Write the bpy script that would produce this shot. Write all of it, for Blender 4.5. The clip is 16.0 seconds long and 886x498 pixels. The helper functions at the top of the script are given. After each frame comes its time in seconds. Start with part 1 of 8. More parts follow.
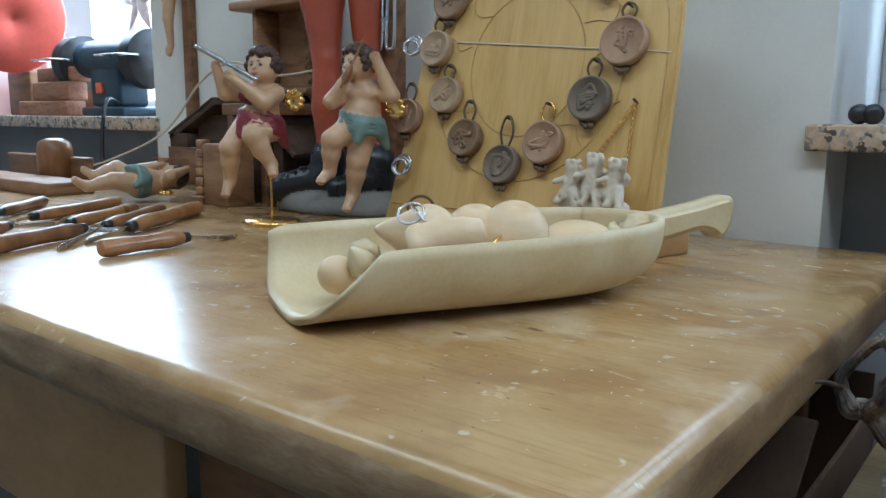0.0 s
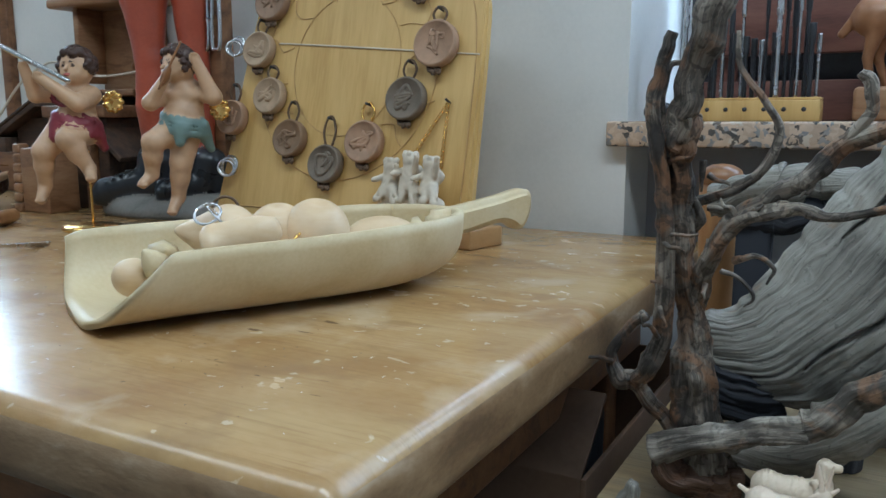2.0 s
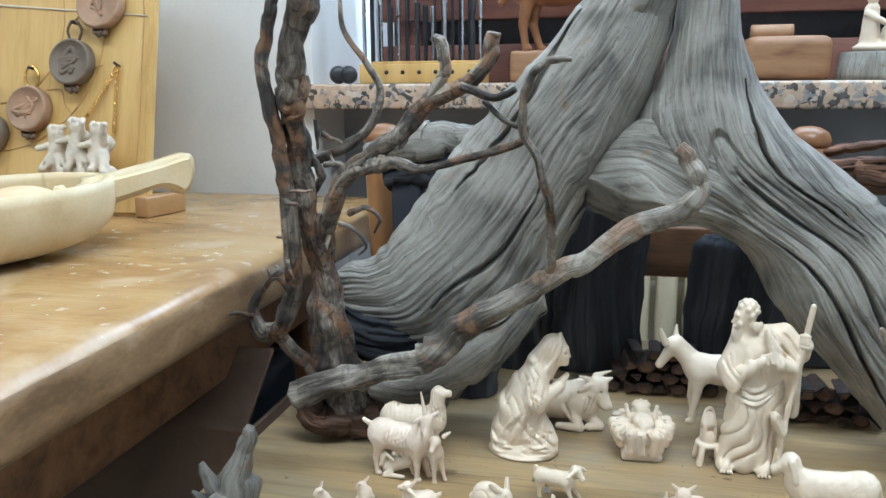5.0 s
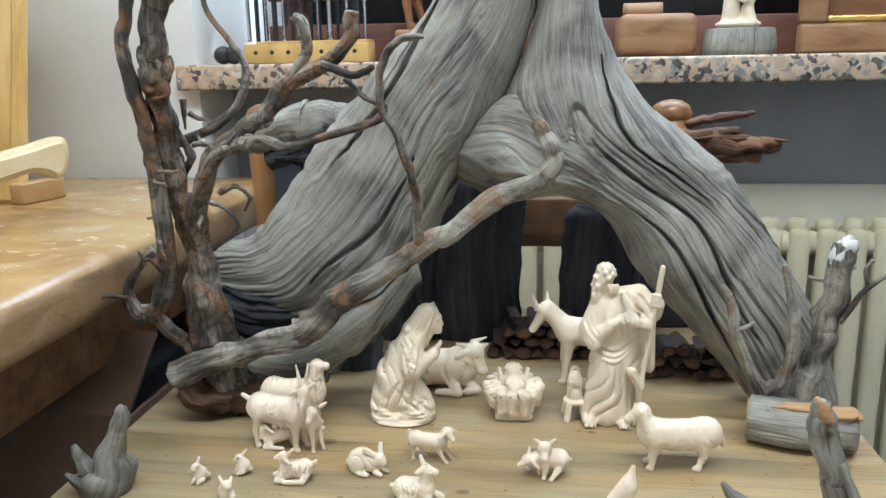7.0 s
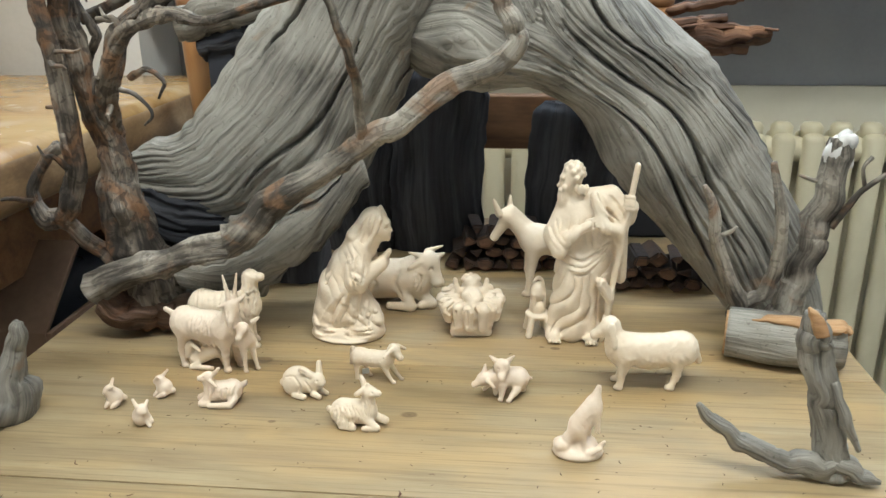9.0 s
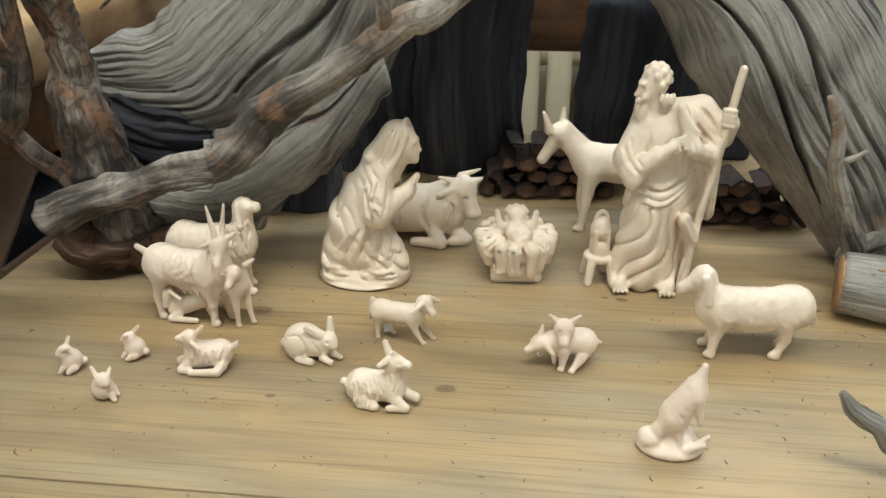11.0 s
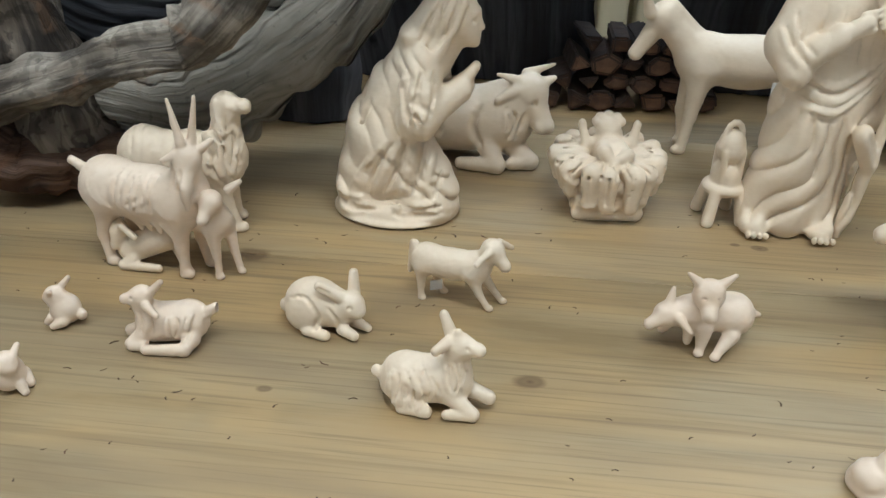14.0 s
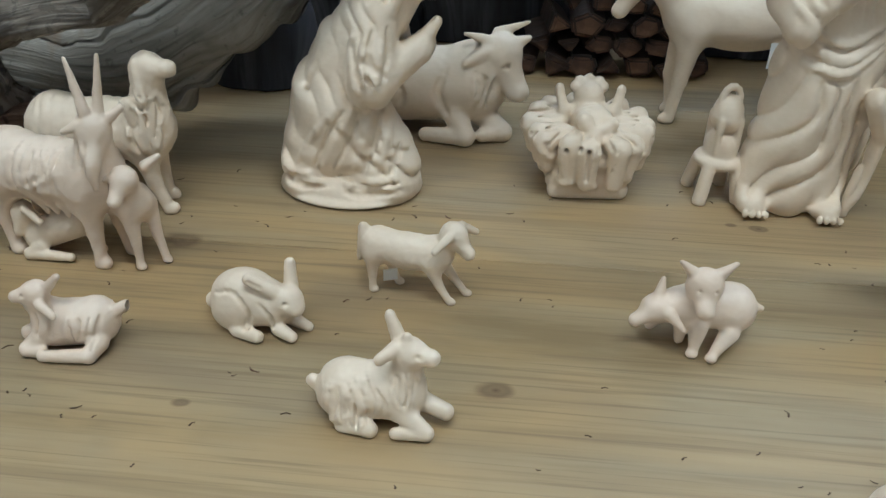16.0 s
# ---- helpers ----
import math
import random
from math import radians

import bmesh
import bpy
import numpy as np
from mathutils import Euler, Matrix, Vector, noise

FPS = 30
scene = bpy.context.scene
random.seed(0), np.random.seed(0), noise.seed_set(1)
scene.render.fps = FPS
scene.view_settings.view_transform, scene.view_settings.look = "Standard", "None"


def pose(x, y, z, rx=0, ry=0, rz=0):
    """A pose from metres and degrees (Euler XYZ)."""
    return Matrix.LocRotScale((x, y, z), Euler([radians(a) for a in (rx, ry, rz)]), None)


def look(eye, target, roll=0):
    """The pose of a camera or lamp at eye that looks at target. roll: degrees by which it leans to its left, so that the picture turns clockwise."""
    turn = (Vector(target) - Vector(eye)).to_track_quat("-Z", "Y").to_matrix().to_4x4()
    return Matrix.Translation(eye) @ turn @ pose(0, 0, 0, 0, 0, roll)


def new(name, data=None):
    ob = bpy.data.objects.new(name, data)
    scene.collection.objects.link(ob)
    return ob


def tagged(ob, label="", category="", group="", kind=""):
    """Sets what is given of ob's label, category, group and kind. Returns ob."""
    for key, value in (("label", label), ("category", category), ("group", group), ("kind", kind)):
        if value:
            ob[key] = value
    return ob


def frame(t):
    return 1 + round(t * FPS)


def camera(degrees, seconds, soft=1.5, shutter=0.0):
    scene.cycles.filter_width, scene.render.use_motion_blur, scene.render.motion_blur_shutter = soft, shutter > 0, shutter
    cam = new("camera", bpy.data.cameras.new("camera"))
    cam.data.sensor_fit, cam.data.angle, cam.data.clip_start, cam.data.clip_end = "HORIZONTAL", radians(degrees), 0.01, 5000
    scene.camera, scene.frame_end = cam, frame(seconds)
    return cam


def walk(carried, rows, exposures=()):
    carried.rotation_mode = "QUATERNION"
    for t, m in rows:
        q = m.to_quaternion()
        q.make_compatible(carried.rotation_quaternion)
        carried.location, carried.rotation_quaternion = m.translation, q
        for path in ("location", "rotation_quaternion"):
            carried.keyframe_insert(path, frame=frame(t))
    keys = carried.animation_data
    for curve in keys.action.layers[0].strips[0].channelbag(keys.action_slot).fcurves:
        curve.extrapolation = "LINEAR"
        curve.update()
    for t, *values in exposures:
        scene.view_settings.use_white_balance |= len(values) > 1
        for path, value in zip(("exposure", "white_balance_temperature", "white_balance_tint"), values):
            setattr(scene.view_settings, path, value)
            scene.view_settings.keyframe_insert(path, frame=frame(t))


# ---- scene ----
cam = camera(58.4, 16.0)
PATH = [
    (0, (0.202, 0.21, 0.986), (-1.021, 1.758, 0.655), 0.4),
    (0.5, (0.215, 0.216, 0.983), (-0.95, 1.806, 0.646), 0.3),
    (1, (0.232, 0.218, 0.985), (-0.885, 1.844, 0.654), 0.1),
    (1.5, (0.253, 0.221, 0.986), (-0.789, 1.895, 0.654), 0.0),
    (2, (0.28, 0.227, 0.987), (-0.677, 1.951, 0.656), -0.1),
    (2.5, (0.304, 0.232, 0.989), (-0.552, 2.008, 0.652), -0.3),
    (3, (0.331, 0.242, 0.989), (-0.442, 2.056, 0.653), -0.6),
    (3.5, (0.356, 0.25, 0.99), (-0.342, 2.09, 0.63), -0.6),
    (4, (0.378, 0.254, 0.988), (-0.226, 2.121, 0.604), -0.5),
    (4.5, (0.407, 0.255, 0.984), (-0.113, 2.144, 0.583), -0.6),
    (5, (0.429, 0.252, 0.983), (-0.025, 2.155, 0.566), -0.5),
    (7.5, (0.486, 0.236, 0.978), (0.263, 2.158, 0.473), -1.0),
    (8, (0.49, 0.263, 0.965), (0.285, 2.17, 0.4), -0.8),
    (8.5, (0.492, 0.293, 0.952), (0.285, 2.187, 0.344), -0.8),
    (9, (0.493, 0.319, 0.941), (0.301, 2.196, 0.277), -0.6),
    (11.5, (0.438, 0.484, 0.886), (0.237, 2.263, -0.005), 0.2),
    (12, (0.422, 0.511, 0.87), (0.222, 2.28, -0.043), 0.7),
    (12.5, (0.406, 0.538, 0.858), (0.209, 2.297, -0.073), 1.2),
    (13, (0.402, 0.556, 0.848), (0.202, 2.303, -0.105), 0.9),
    (13.5, (0.403, 0.575, 0.835), (0.214, 2.31, -0.143), 0.9),
    (14, (0.404, 0.597, 0.824), (0.214, 2.311, -0.188), 0.9),
    (14.5, (0.403, 0.612, 0.817), (0.214, 2.316, -0.213), 1.0),
    (15, (0.405, 0.626, 0.81), (0.231, 2.324, -0.233), 1.1),
    (15.5, (0.408, 0.635, 0.806), (0.243, 2.322, -0.255), 1.1),
    (16, (0.411, 0.642, 0.803), (0.263, 2.326, -0.264), 1.2),
]
walk(cam, [(t, look(eye, target, roll)) for t, eye, target, roll in PATH],
     [(0, -0.9, 5080, 1), (2.5, -0.74, 5050, 1), (5, -0.02, 5220, 4), (7.5, 0.06, 5650, 4), (9, 0.04, 6020, 4), (12, -0.22, 6080, 6), (14, -0.38, 5680, 5), (15, -0.56, 5520, 5), (16, -0.62, 5350, 3)])
# ---- light and air ----
world = bpy.data.worlds.new("world")
scene.world = world
world.use_nodes = True
wn = world.node_tree.nodes
sky = wn.new("ShaderNodeTexSky")
sky.sky_type = "NISHITA"
sky.sun_disc = False
sky.sun_elevation = radians(38)
sky.sun_rotation = radians(-40)
world.node_tree.links.new(sky.outputs[0], wn["Background"].inputs[0])
wn["Background"].inputs[1].default_value = 0.12


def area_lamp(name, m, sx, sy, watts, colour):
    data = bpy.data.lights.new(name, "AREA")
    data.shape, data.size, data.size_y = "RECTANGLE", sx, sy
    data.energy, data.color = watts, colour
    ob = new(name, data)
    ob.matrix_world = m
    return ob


# daylight in the two window openings of the back wall
area_lamp("window_light", look((-2.55, 1.82, 1.62), (-1.6, 0.2, 0.7)), 1.2, 1.15, 80, (0.84, 0.93, 1.0))
area_lamp("window_light", look((0.75, 1.74, 1.62), (0.55, 0.6, 0.75)), 1.3, 0.9, 24, (0.82, 0.9, 1.0))
# unseen ceiling lamps, assumed from the warm light that falls from above
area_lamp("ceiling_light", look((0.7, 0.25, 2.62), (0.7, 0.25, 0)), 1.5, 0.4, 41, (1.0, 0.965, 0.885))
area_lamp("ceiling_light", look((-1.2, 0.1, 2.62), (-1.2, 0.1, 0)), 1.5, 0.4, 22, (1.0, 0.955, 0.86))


def sky_board(name, x0, x1, y, strength):
    """Bright overcast sky seen through a window."""
    m = bpy.data.materials.new(name)
    m.use_nodes = True
    m.node_tree.nodes.clear()
    e, o = m.node_tree.nodes.new("ShaderNodeEmission"), m.node_tree.nodes.new("ShaderNodeOutputMaterial")
    e.inputs[0].default_value, e.inputs[1].default_value = (0.86, 0.93, 1.0, 1), strength
    m.node_tree.links.new(e.outputs[0], o.inputs[0])
    me = bpy.data.meshes.new(name)
    me.from_pydata([(x0, y, 0.2), (x1, y, 0.2), (x1, y, 3.4), (x0, y, 3.4)], [], [(0, 1, 2, 3)])
    me.materials.append(m)
    tagged(new(name, me), "pale bright sky outside the windows", "sky", kind="structure")


sky_board("backdrop", -8.0, 5.0, 4.0, 7.0)
# ---- shaping helpers ----
def tree_of(name):
    m = bpy.data.materials.new(name)
    m.use_nodes = True
    return m, m.node_tree.nodes, m.node_tree.links, m.node_tree.nodes["Principled BSDF"]


def ramp(nodes, stops):
    r = nodes.new("ShaderNodeValToRGB")
    while len(r.color_ramp.elements) < len(stops):
        r.color_ramp.elements.new(0.5)
    for e, (p, c) in zip(r.color_ramp.elements, stops):
        e.position, e.color = p, (*c, 1)
    return r


def surface(name, colours, rough=0.5, scale=12.0, stretch=(1, 1, 1), bump=0.15, fine=120.0, metal=0.0, coord="Object",
            coat=0.0, spec=0.5, distort=0.6, rough_var=0.12, island=0.0, turn=0.0, deep=0.004):
    """Two scales of noise, stretched along the grain, for colour, gloss and relief."""
    m, N, L, b = tree_of(name)
    tc = N.new("ShaderNodeTexCoord")
    mp = N.new("ShaderNodeMapping")
    mp.inputs["Scale"].default_value = stretch
    mp.inputs["Rotation"].default_value = (0, 0, radians(turn))
    L.new(tc.outputs[coord], mp.inputs["Vector"])
    big = N.new("ShaderNodeTexNoise")
    big.inputs["Scale"].default_value, big.inputs["Detail"].default_value, big.inputs["Distortion"].default_value = scale, 6, distort
    small = N.new("ShaderNodeTexNoise")
    small.inputs["Scale"].default_value, small.inputs["Detail"].default_value = fine, 4
    L.new(mp.outputs[0], big.inputs["Vector"])
    L.new(mp.outputs[0], small.inputs["Vector"])
    n = len(colours)
    r = ramp(N, [(0.28 + 0.44 * i / max(1, n - 1), c) for i, c in enumerate(colours)])
    mix = N.new("ShaderNodeMath")
    mix.operation = "MULTIPLY_ADD"
    mix.inputs[1].default_value = 0.3
    L.new(small.outputs[0], mix.inputs[0])
    sub = N.new("ShaderNodeMath")
    sub.operation = "SUBTRACT"
    sub.inputs[1].default_value = 0.15
    L.new(big.outputs[0], sub.inputs[0])
    L.new(sub.outputs[0], mix.inputs[2])
    last = mix
    if island:
        info = N.new("ShaderNodeObjectInfo")
        add = N.new("ShaderNodeMath")
        add.operation = "MULTIPLY_ADD"
        add.inputs[1].default_value = island
        L.new(info.outputs["Random"], add.inputs[0])
        off = N.new("ShaderNodeMath")
        off.operation = "SUBTRACT"
        off.inputs[1].default_value = island / 2
        L.new(mix.outputs[0], off.inputs[0])
        L.new(off.outputs[0], add.inputs[2])
        last = add
    L.new(last.outputs[0], r.inputs[0])
    L.new(r.outputs[0], b.inputs["Base Color"])
    rr = N.new("ShaderNodeMapRange")
    rr.inputs["To Min"].default_value, rr.inputs["To Max"].default_value = max(0.02, rough - rough_var), min(1, rough + rough_var)
    L.new(big.outputs[0], rr.inputs[0])
    L.new(rr.outputs[0], b.inputs["Roughness"])
    if bump:
        bp = N.new("ShaderNodeBump")
        bp.inputs["Strength"].default_value, bp.inputs["Distance"].default_value = bump, deep
        L.new(mix.outputs[0], bp.inputs["Height"])
        L.new(bp.outputs[0], b.inputs["Normal"])
    b.inputs["Metallic"].default_value = metal
    b.inputs["Coat Weight"].default_value = coat
    b.inputs["Specular IOR Level"].default_value = spec
    return m


def as_mesh(data, name):
    if isinstance(data, bmesh.types.BMesh):
        me = bpy.data.meshes.new(name)
        data.to_mesh(me)
        data.free()
        return me
    return data


def part(name, data, material, parent=None, label=""):
    ob = new(name, as_mesh(data, name))
    if material is not None:
        ob.data.materials.append(material)
    if parent is not None:
        ob.parent = parent
    return tagged(ob, label)


def thing(name, label, category, group="", at=(0, 0, 0), rz=0.0, kind=""):
    ob = new(name)
    ob.empty_display_size = 0.02
    ob.matrix_world = pose(*at, 0, 0, rz)
    return tagged(ob, label, category, group, kind)


def box(lo, hi, bevel=0.0, seg=2, m=None):
    bm = bmesh.new()
    lo, hi = Vector(lo), Vector(hi)
    bmesh.ops.create_cube(bm, size=1.0)
    bmesh.ops.transform(bm, verts=bm.verts, matrix=Matrix.Translation((lo + hi) / 2) @ Matrix.Diagonal((*(hi - lo), 1)))
    if bevel:
        bmesh.ops.bevel(bm, geom=bm.edges[:], offset=bevel, segments=seg, profile=0.5, affect="EDGES")
        for f in bm.faces:
            f.smooth = True
    if m is not None:
        bmesh.ops.transform(bm, verts=bm.verts, matrix=m)
    return bm


def lattice(u, v, seed):
    n = (u * 374761393 + v * 668265263 + seed * 1274126177) & 0x7FFFFFFF
    n = ((n ^ (n >> 13)) * 1274126177) & 0x7FFFFFFF
    return ((n ^ (n >> 16)) & 0xFFFF) / 65535.0


def vnoise(u, v, seed=0):
    """Smooth value noise in 2D, 0 to 1."""
    iu, iv = np.floor(u).astype(np.int64), np.floor(v).astype(np.int64)
    fu, fv = u - iu, v - iv
    fu, fv = fu * fu * (3 - 2 * fu), fv * fv * (3 - 2 * fv)
    a, b = lattice(iu, iv, seed), lattice(iu + 1, iv, seed)
    c, d = lattice(iu, iv + 1, seed), lattice(iu + 1, iv + 1, seed)
    return (a + (b - a) * fu) * (1 - fv) + (c + (d - c) * fu) * fv


def spline(pts, n):
    """Catmull-Rom through rows of numbers, n samples."""
    p = np.array(pts, float)
    p = np.vstack([2 * p[0] - p[1], p, 2 * p[-1] - p[-2]])
    t = np.linspace(0, len(p) - 3 - 1e-9, n)
    i = t.astype(int)
    f = (t - i)[:, None]
    a, b, c, d = p[i], p[i + 1], p[i + 2], p[i + 3]
    return 0.5 * (2 * b + (c - a) * f + (2 * a - 5 * b + 4 * c - d) * f * f + (3 * b - a - 3 * c + d) * f ** 3)


def grid_mesh(name, P, uv, closed=True, caps=True, smooth=True):
    """Rings P[n, m, 3] joined to a skin, with a UV map of along and across in metres."""
    n, m = P.shape[:2]
    vid = np.arange(n * m).reshape(n, m)
    nxt = np.roll(vid, -1, 1) if closed else vid[:, 1:]
    cur = vid if closed else vid[:, :-1]
    q = np.stack([cur[:-1], nxt[:-1], nxt[1:], cur[1:]], -1).reshape(-1, 4)
    faces = q.tolist()
    if caps and closed:
        faces.append(vid[0][::-1].tolist())
        faces.append(vid[-1].tolist())
    me = bpy.data.meshes.new(name)
    me.from_pydata(P.reshape(-1, 3).tolist(), [], faces)
    layer = me.uv_layers.new(name="UVMap")
    loops = np.zeros(len(me.loops), np.int64)
    me.loops.foreach_get("vertex_index", loops)
    layer.data.foreach_set("uv", uv.reshape(-1, 2)[loops].astype(np.float32).ravel())
    if smooth:
        me.polygons.foreach_set("use_smooth", [True] * len(me.polygons))
    me.update()
    return me


def limb(name, pts, n=60, ring=14, rough=0.12, seed=1, twist=0.0, flat=1.0):
    """A branch or rod: rows of x, y, z, radius; uneven bark-like skin."""
    p = spline(pts, n)
    c, r = p[:, :3], np.maximum(p[:, 3], 0.0004)
    if rough > 0.12 and n > 20:
        u = np.arange(n) * 0.2
        for k in range(3):
            c[:, k] += (0.35 * r + 0.001) * (vnoise(u + 11 * k, u * 0 + seed, seed + k) - 0.5) * np.clip(np.minimum(np.arange(n), n - 1 - np.arange(n)) / 6.0, 0, 1)
    t = np.gradient(c, axis=0)
    t /= np.linalg.norm(t, axis=1)[:, None] + 1e-9
    side = np.array([0.0, -1.0, 0.15])
    a = np.cross(t, side)
    a /= np.linalg.norm(a, axis=1)[:, None] + 1e-6
    b = np.cross(a, t)
    s = np.r_[0, np.cumsum(np.linalg.norm(np.diff(c, axis=0), axis=1))]
    th = np.linspace(0, 2 * np.pi, ring, endpoint=False)[None, :] + twist * s[:, None]
    S = np.repeat(s[:, None], ring, 1)
    R = r[:, None] * (1 + rough * (vnoise(np.cos(th) * 2.2 + 9 + S * 14, np.sin(th) * 2.2 + 7 + S * 31, seed) - 0.5) * 2
                      + 0.6 * rough * (vnoise(np.cos(th) * 5 + 9, np.sin(th) * 5 + 5 + S * 25, seed + 3) - 0.5) * 2)
    if rough > 0.12:
        rnd = random.Random(seed * 7 + n)
        for k in range(int(s[-1] / 0.022)):
            sk, ak, w = rnd.random() * s[-1], rnd.random() * 6.28, 0.003 + 0.005 * rnd.random()
            R = R * (1 + (0.10 + 0.22 * rnd.random()) * np.exp(-((S - sk) / w) ** 2) * np.clip(np.cos(th - ak), 0, 1) ** 2)
        U = th + 0.25 * np.sin(S * 60)
        groove = np.abs(vnoise(np.cos(U) * 4 + 30 + S * 5, np.sin(U) * 4 + 9 + S * 4, seed + 21) - 0.5)
        flake = np.clip(6 * (vnoise(np.cos(th) * 3 + 40 + S * 22, np.sin(th) * 3 + 3 + S * 45, seed + 23) - 0.52), 0, 1)
        R = R * (1 - 0.16 * np.clip(1 - groove / 0.07, 0, 1) + 0.09 * flake)
    P = c[:, None] + R[..., None] * (np.cos(th)[..., None] * a[:, None] + flat * np.sin(th)[..., None] * b[:, None])
    uv = np.stack([th * r.mean(), S], -1)
    return grid_mesh(name, P, uv)


def lathe(profile, seg=32, name="lathe"):
    """Turned shape about z: rows of radius, height."""
    p = np.array(profile, float)
    th = np.linspace(0, 2 * np.pi, seg, endpoint=False)
    P = np.stack([p[:, :1] * np.cos(th), p[:, :1] * np.sin(th), np.repeat(p[:, 1:], seg, 1)], -1)
    uv = np.stack([np.repeat(th[None], len(p), 0) * 0.05, np.repeat(p[:, 1:], seg, 1)], -1)
    return grid_mesh(name, P, uv)


def rod(a, b, ra, rb=None, seg=10, name="rod"):
    a, b = np.array(a, float), np.array(b, float)
    rb = ra if rb is None else rb
    return limb(name, [(*a, ra), (*(a * 0.5 + b * 0.5), (ra + rb) / 2), (*b, rb)], 8, seg, 0.0)


def moved(me, m):
    me.transform(m)
    return me


def joined(name, meshes):
    """Several meshes of one part in one."""
    bm = bmesh.new()
    for me in meshes:
        bm.from_mesh(me)
        bpy.data.meshes.remove(me)
    out = bpy.data.meshes.new(name)
    bm.to_mesh(out)
    bm.free()
    return out


class Clay:
    """A carving: rounded forms melted together on a lattice, then skinned."""

    def __init__(self, lo, hi, step):
        self.lo, self.step = np.array(lo, float) - 3 * step, step
        n = np.ceil((np.array(hi) + 3 * step - self.lo) / step).astype(int) + 1
        self.ax = [self.lo[i] + step * np.arange(n[i]) for i in range(3)]
        self.d = np.full(n, 50.0, np.float32)
        self.tag, self.paint = np.zeros(n, np.int8), 0

    def cut_box(self, lo, hi):
        s = []
        for i in range(3):
            a = max(0, int((lo[i] - self.lo[i]) / self.step) - 1)
            b = min(len(self.ax[i]), int((hi[i] - self.lo[i]) / self.step) + 3)
            s.append(slice(a, max(a + 1, b)))
        g = np.meshgrid(*[self.ax[i][s[i]] for i in range(3)], indexing="ij", sparse=True)
        return tuple(s), g

    def melt(self, s, e, k, carve):
        d = self.d[s]
        if carve:
            e = -e
            h = np.maximum(k - np.abs(d - e), 0) / k
            self.d[s] = np.maximum(d, e) + h * h * k / 4
        else:
            h = np.maximum(k - np.abs(d - e), 0) / k
            if self.paint or self.tag.any():
                self.tag[s] = np.where(e < d, self.paint, self.tag[s])
            self.d[s] = np.minimum(d, e) - h * h * k / 4
        return self

    def ell(self, c, r, k=4.0, turn=(0, 0, 0), carve=False):
        big = max(r) + 2 * k + 2.5
        s, g = self.cut_box([v - big for v in c], [v + big for v in c])
        p = [g[i] - c[i] for i in range(3)]
        if any(turn):
            M = Euler([radians(a) for a in turn]).to_matrix().transposed()
            p = [M[i][0] * p[0] + M[i][1] * p[1] + M[i][2] * p[2] for i in range(3)]
        q = np.sqrt((p[0] / r[0]) ** 2 + (p[1] / r[1]) ** 2 + (p[2] / r[2]) ** 2)
        q2 = np.sqrt((p[0] / r[0] ** 2) ** 2 + (p[1] / r[1] ** 2) ** 2 + (p[2] / r[2] ** 2) ** 2) + 1e-9
        return self.melt(s, np.maximum(q * (q - 1) / q2, -min(r)), k, carve)

    def cap(self, a, b, ra, rb=None, k=4.0, carve=False):
        rb = ra if rb is None else rb
        big = max(ra, rb) + 2 * k + 2.5
        s, g = self.cut_box([min(x, y) - big for x, y in zip(a, b)], [max(x, y) + big for x, y in zip(a, b)])
        ab = [y - x for x, y in zip(a, b)]
        l2 = sum(v * v for v in ab) + 1e-12
        t = np.clip(sum((g[i] - a[i]) * ab[i] for i in range(3)) / l2, 0, 1)
        q = np.sqrt(sum((g[i] - a[i] - t * ab[i]) ** 2 for i in range(3))) - (ra + (rb - ra) * t)
        return self.melt(s, q, k, carve)

    def colour(self, i):
        self.paint = i
        return self

    def fold(self, a, b, r, k=3.0):
        """A furrow."""
        return self.cap(a, b, r, r * 0.6, k, True)

    def chip(self, amp, freq, seed=0):
        """Small knife marks over the whole skin."""
        x, y, z = np.meshgrid(*self.ax, indexing="ij", sparse=True)
        self.d = self.d + (amp * np.sin(x * freq + 1.3 * seed + 1.7 * np.sin(z * freq * 0.7)) * np.sin(y * freq * 1.1 + 2.1 * seed)
                           * np.sin(z * freq * 0.9 + seed + 1.3 * np.sin(x * freq * 0.8))).astype(np.float32)
        return self

    def drape(self, phase, amp, mask):
        """Cloth: rounded ridges with sharp valleys between, where mask is 1."""
        x, y, z = np.meshgrid(*self.ax, indexing="ij", sparse=True)
        p = phase(x, y, z)
        p = p + 0.55 * np.sin(0.11 * x + 0.07 * z + 0.09 * y) + 0.35 * np.sin(0.23 * z - 0.13 * x)
        f = 1 - np.abs(np.sin(p)) ** 0.5 + 0.35 * np.sin(0.43 * p + 1.0)
        some = 0.75 + 0.45 * np.sin(0.085 * x - 0.06 * z + 0.31 * p + 2.0)
        self.d = self.d + (amp * mask(x, y, z) * some * (f - 0.35)).astype(np.float32)
        return self

    def front(self, x, z):
        """Where the skin lies, seen from the front."""
        i, k = (int(round((v - self.lo[a]) / self.step)) for v, a in ((x, 0), (z, 2)))
        if not (0 <= i < self.d.shape[0] and 0 <= k < self.d.shape[2]):
            return None
        hit = np.flatnonzero(self.d[i, :, k] < 0)
        return self.ax[1][hit[0]] if len(hit) else None

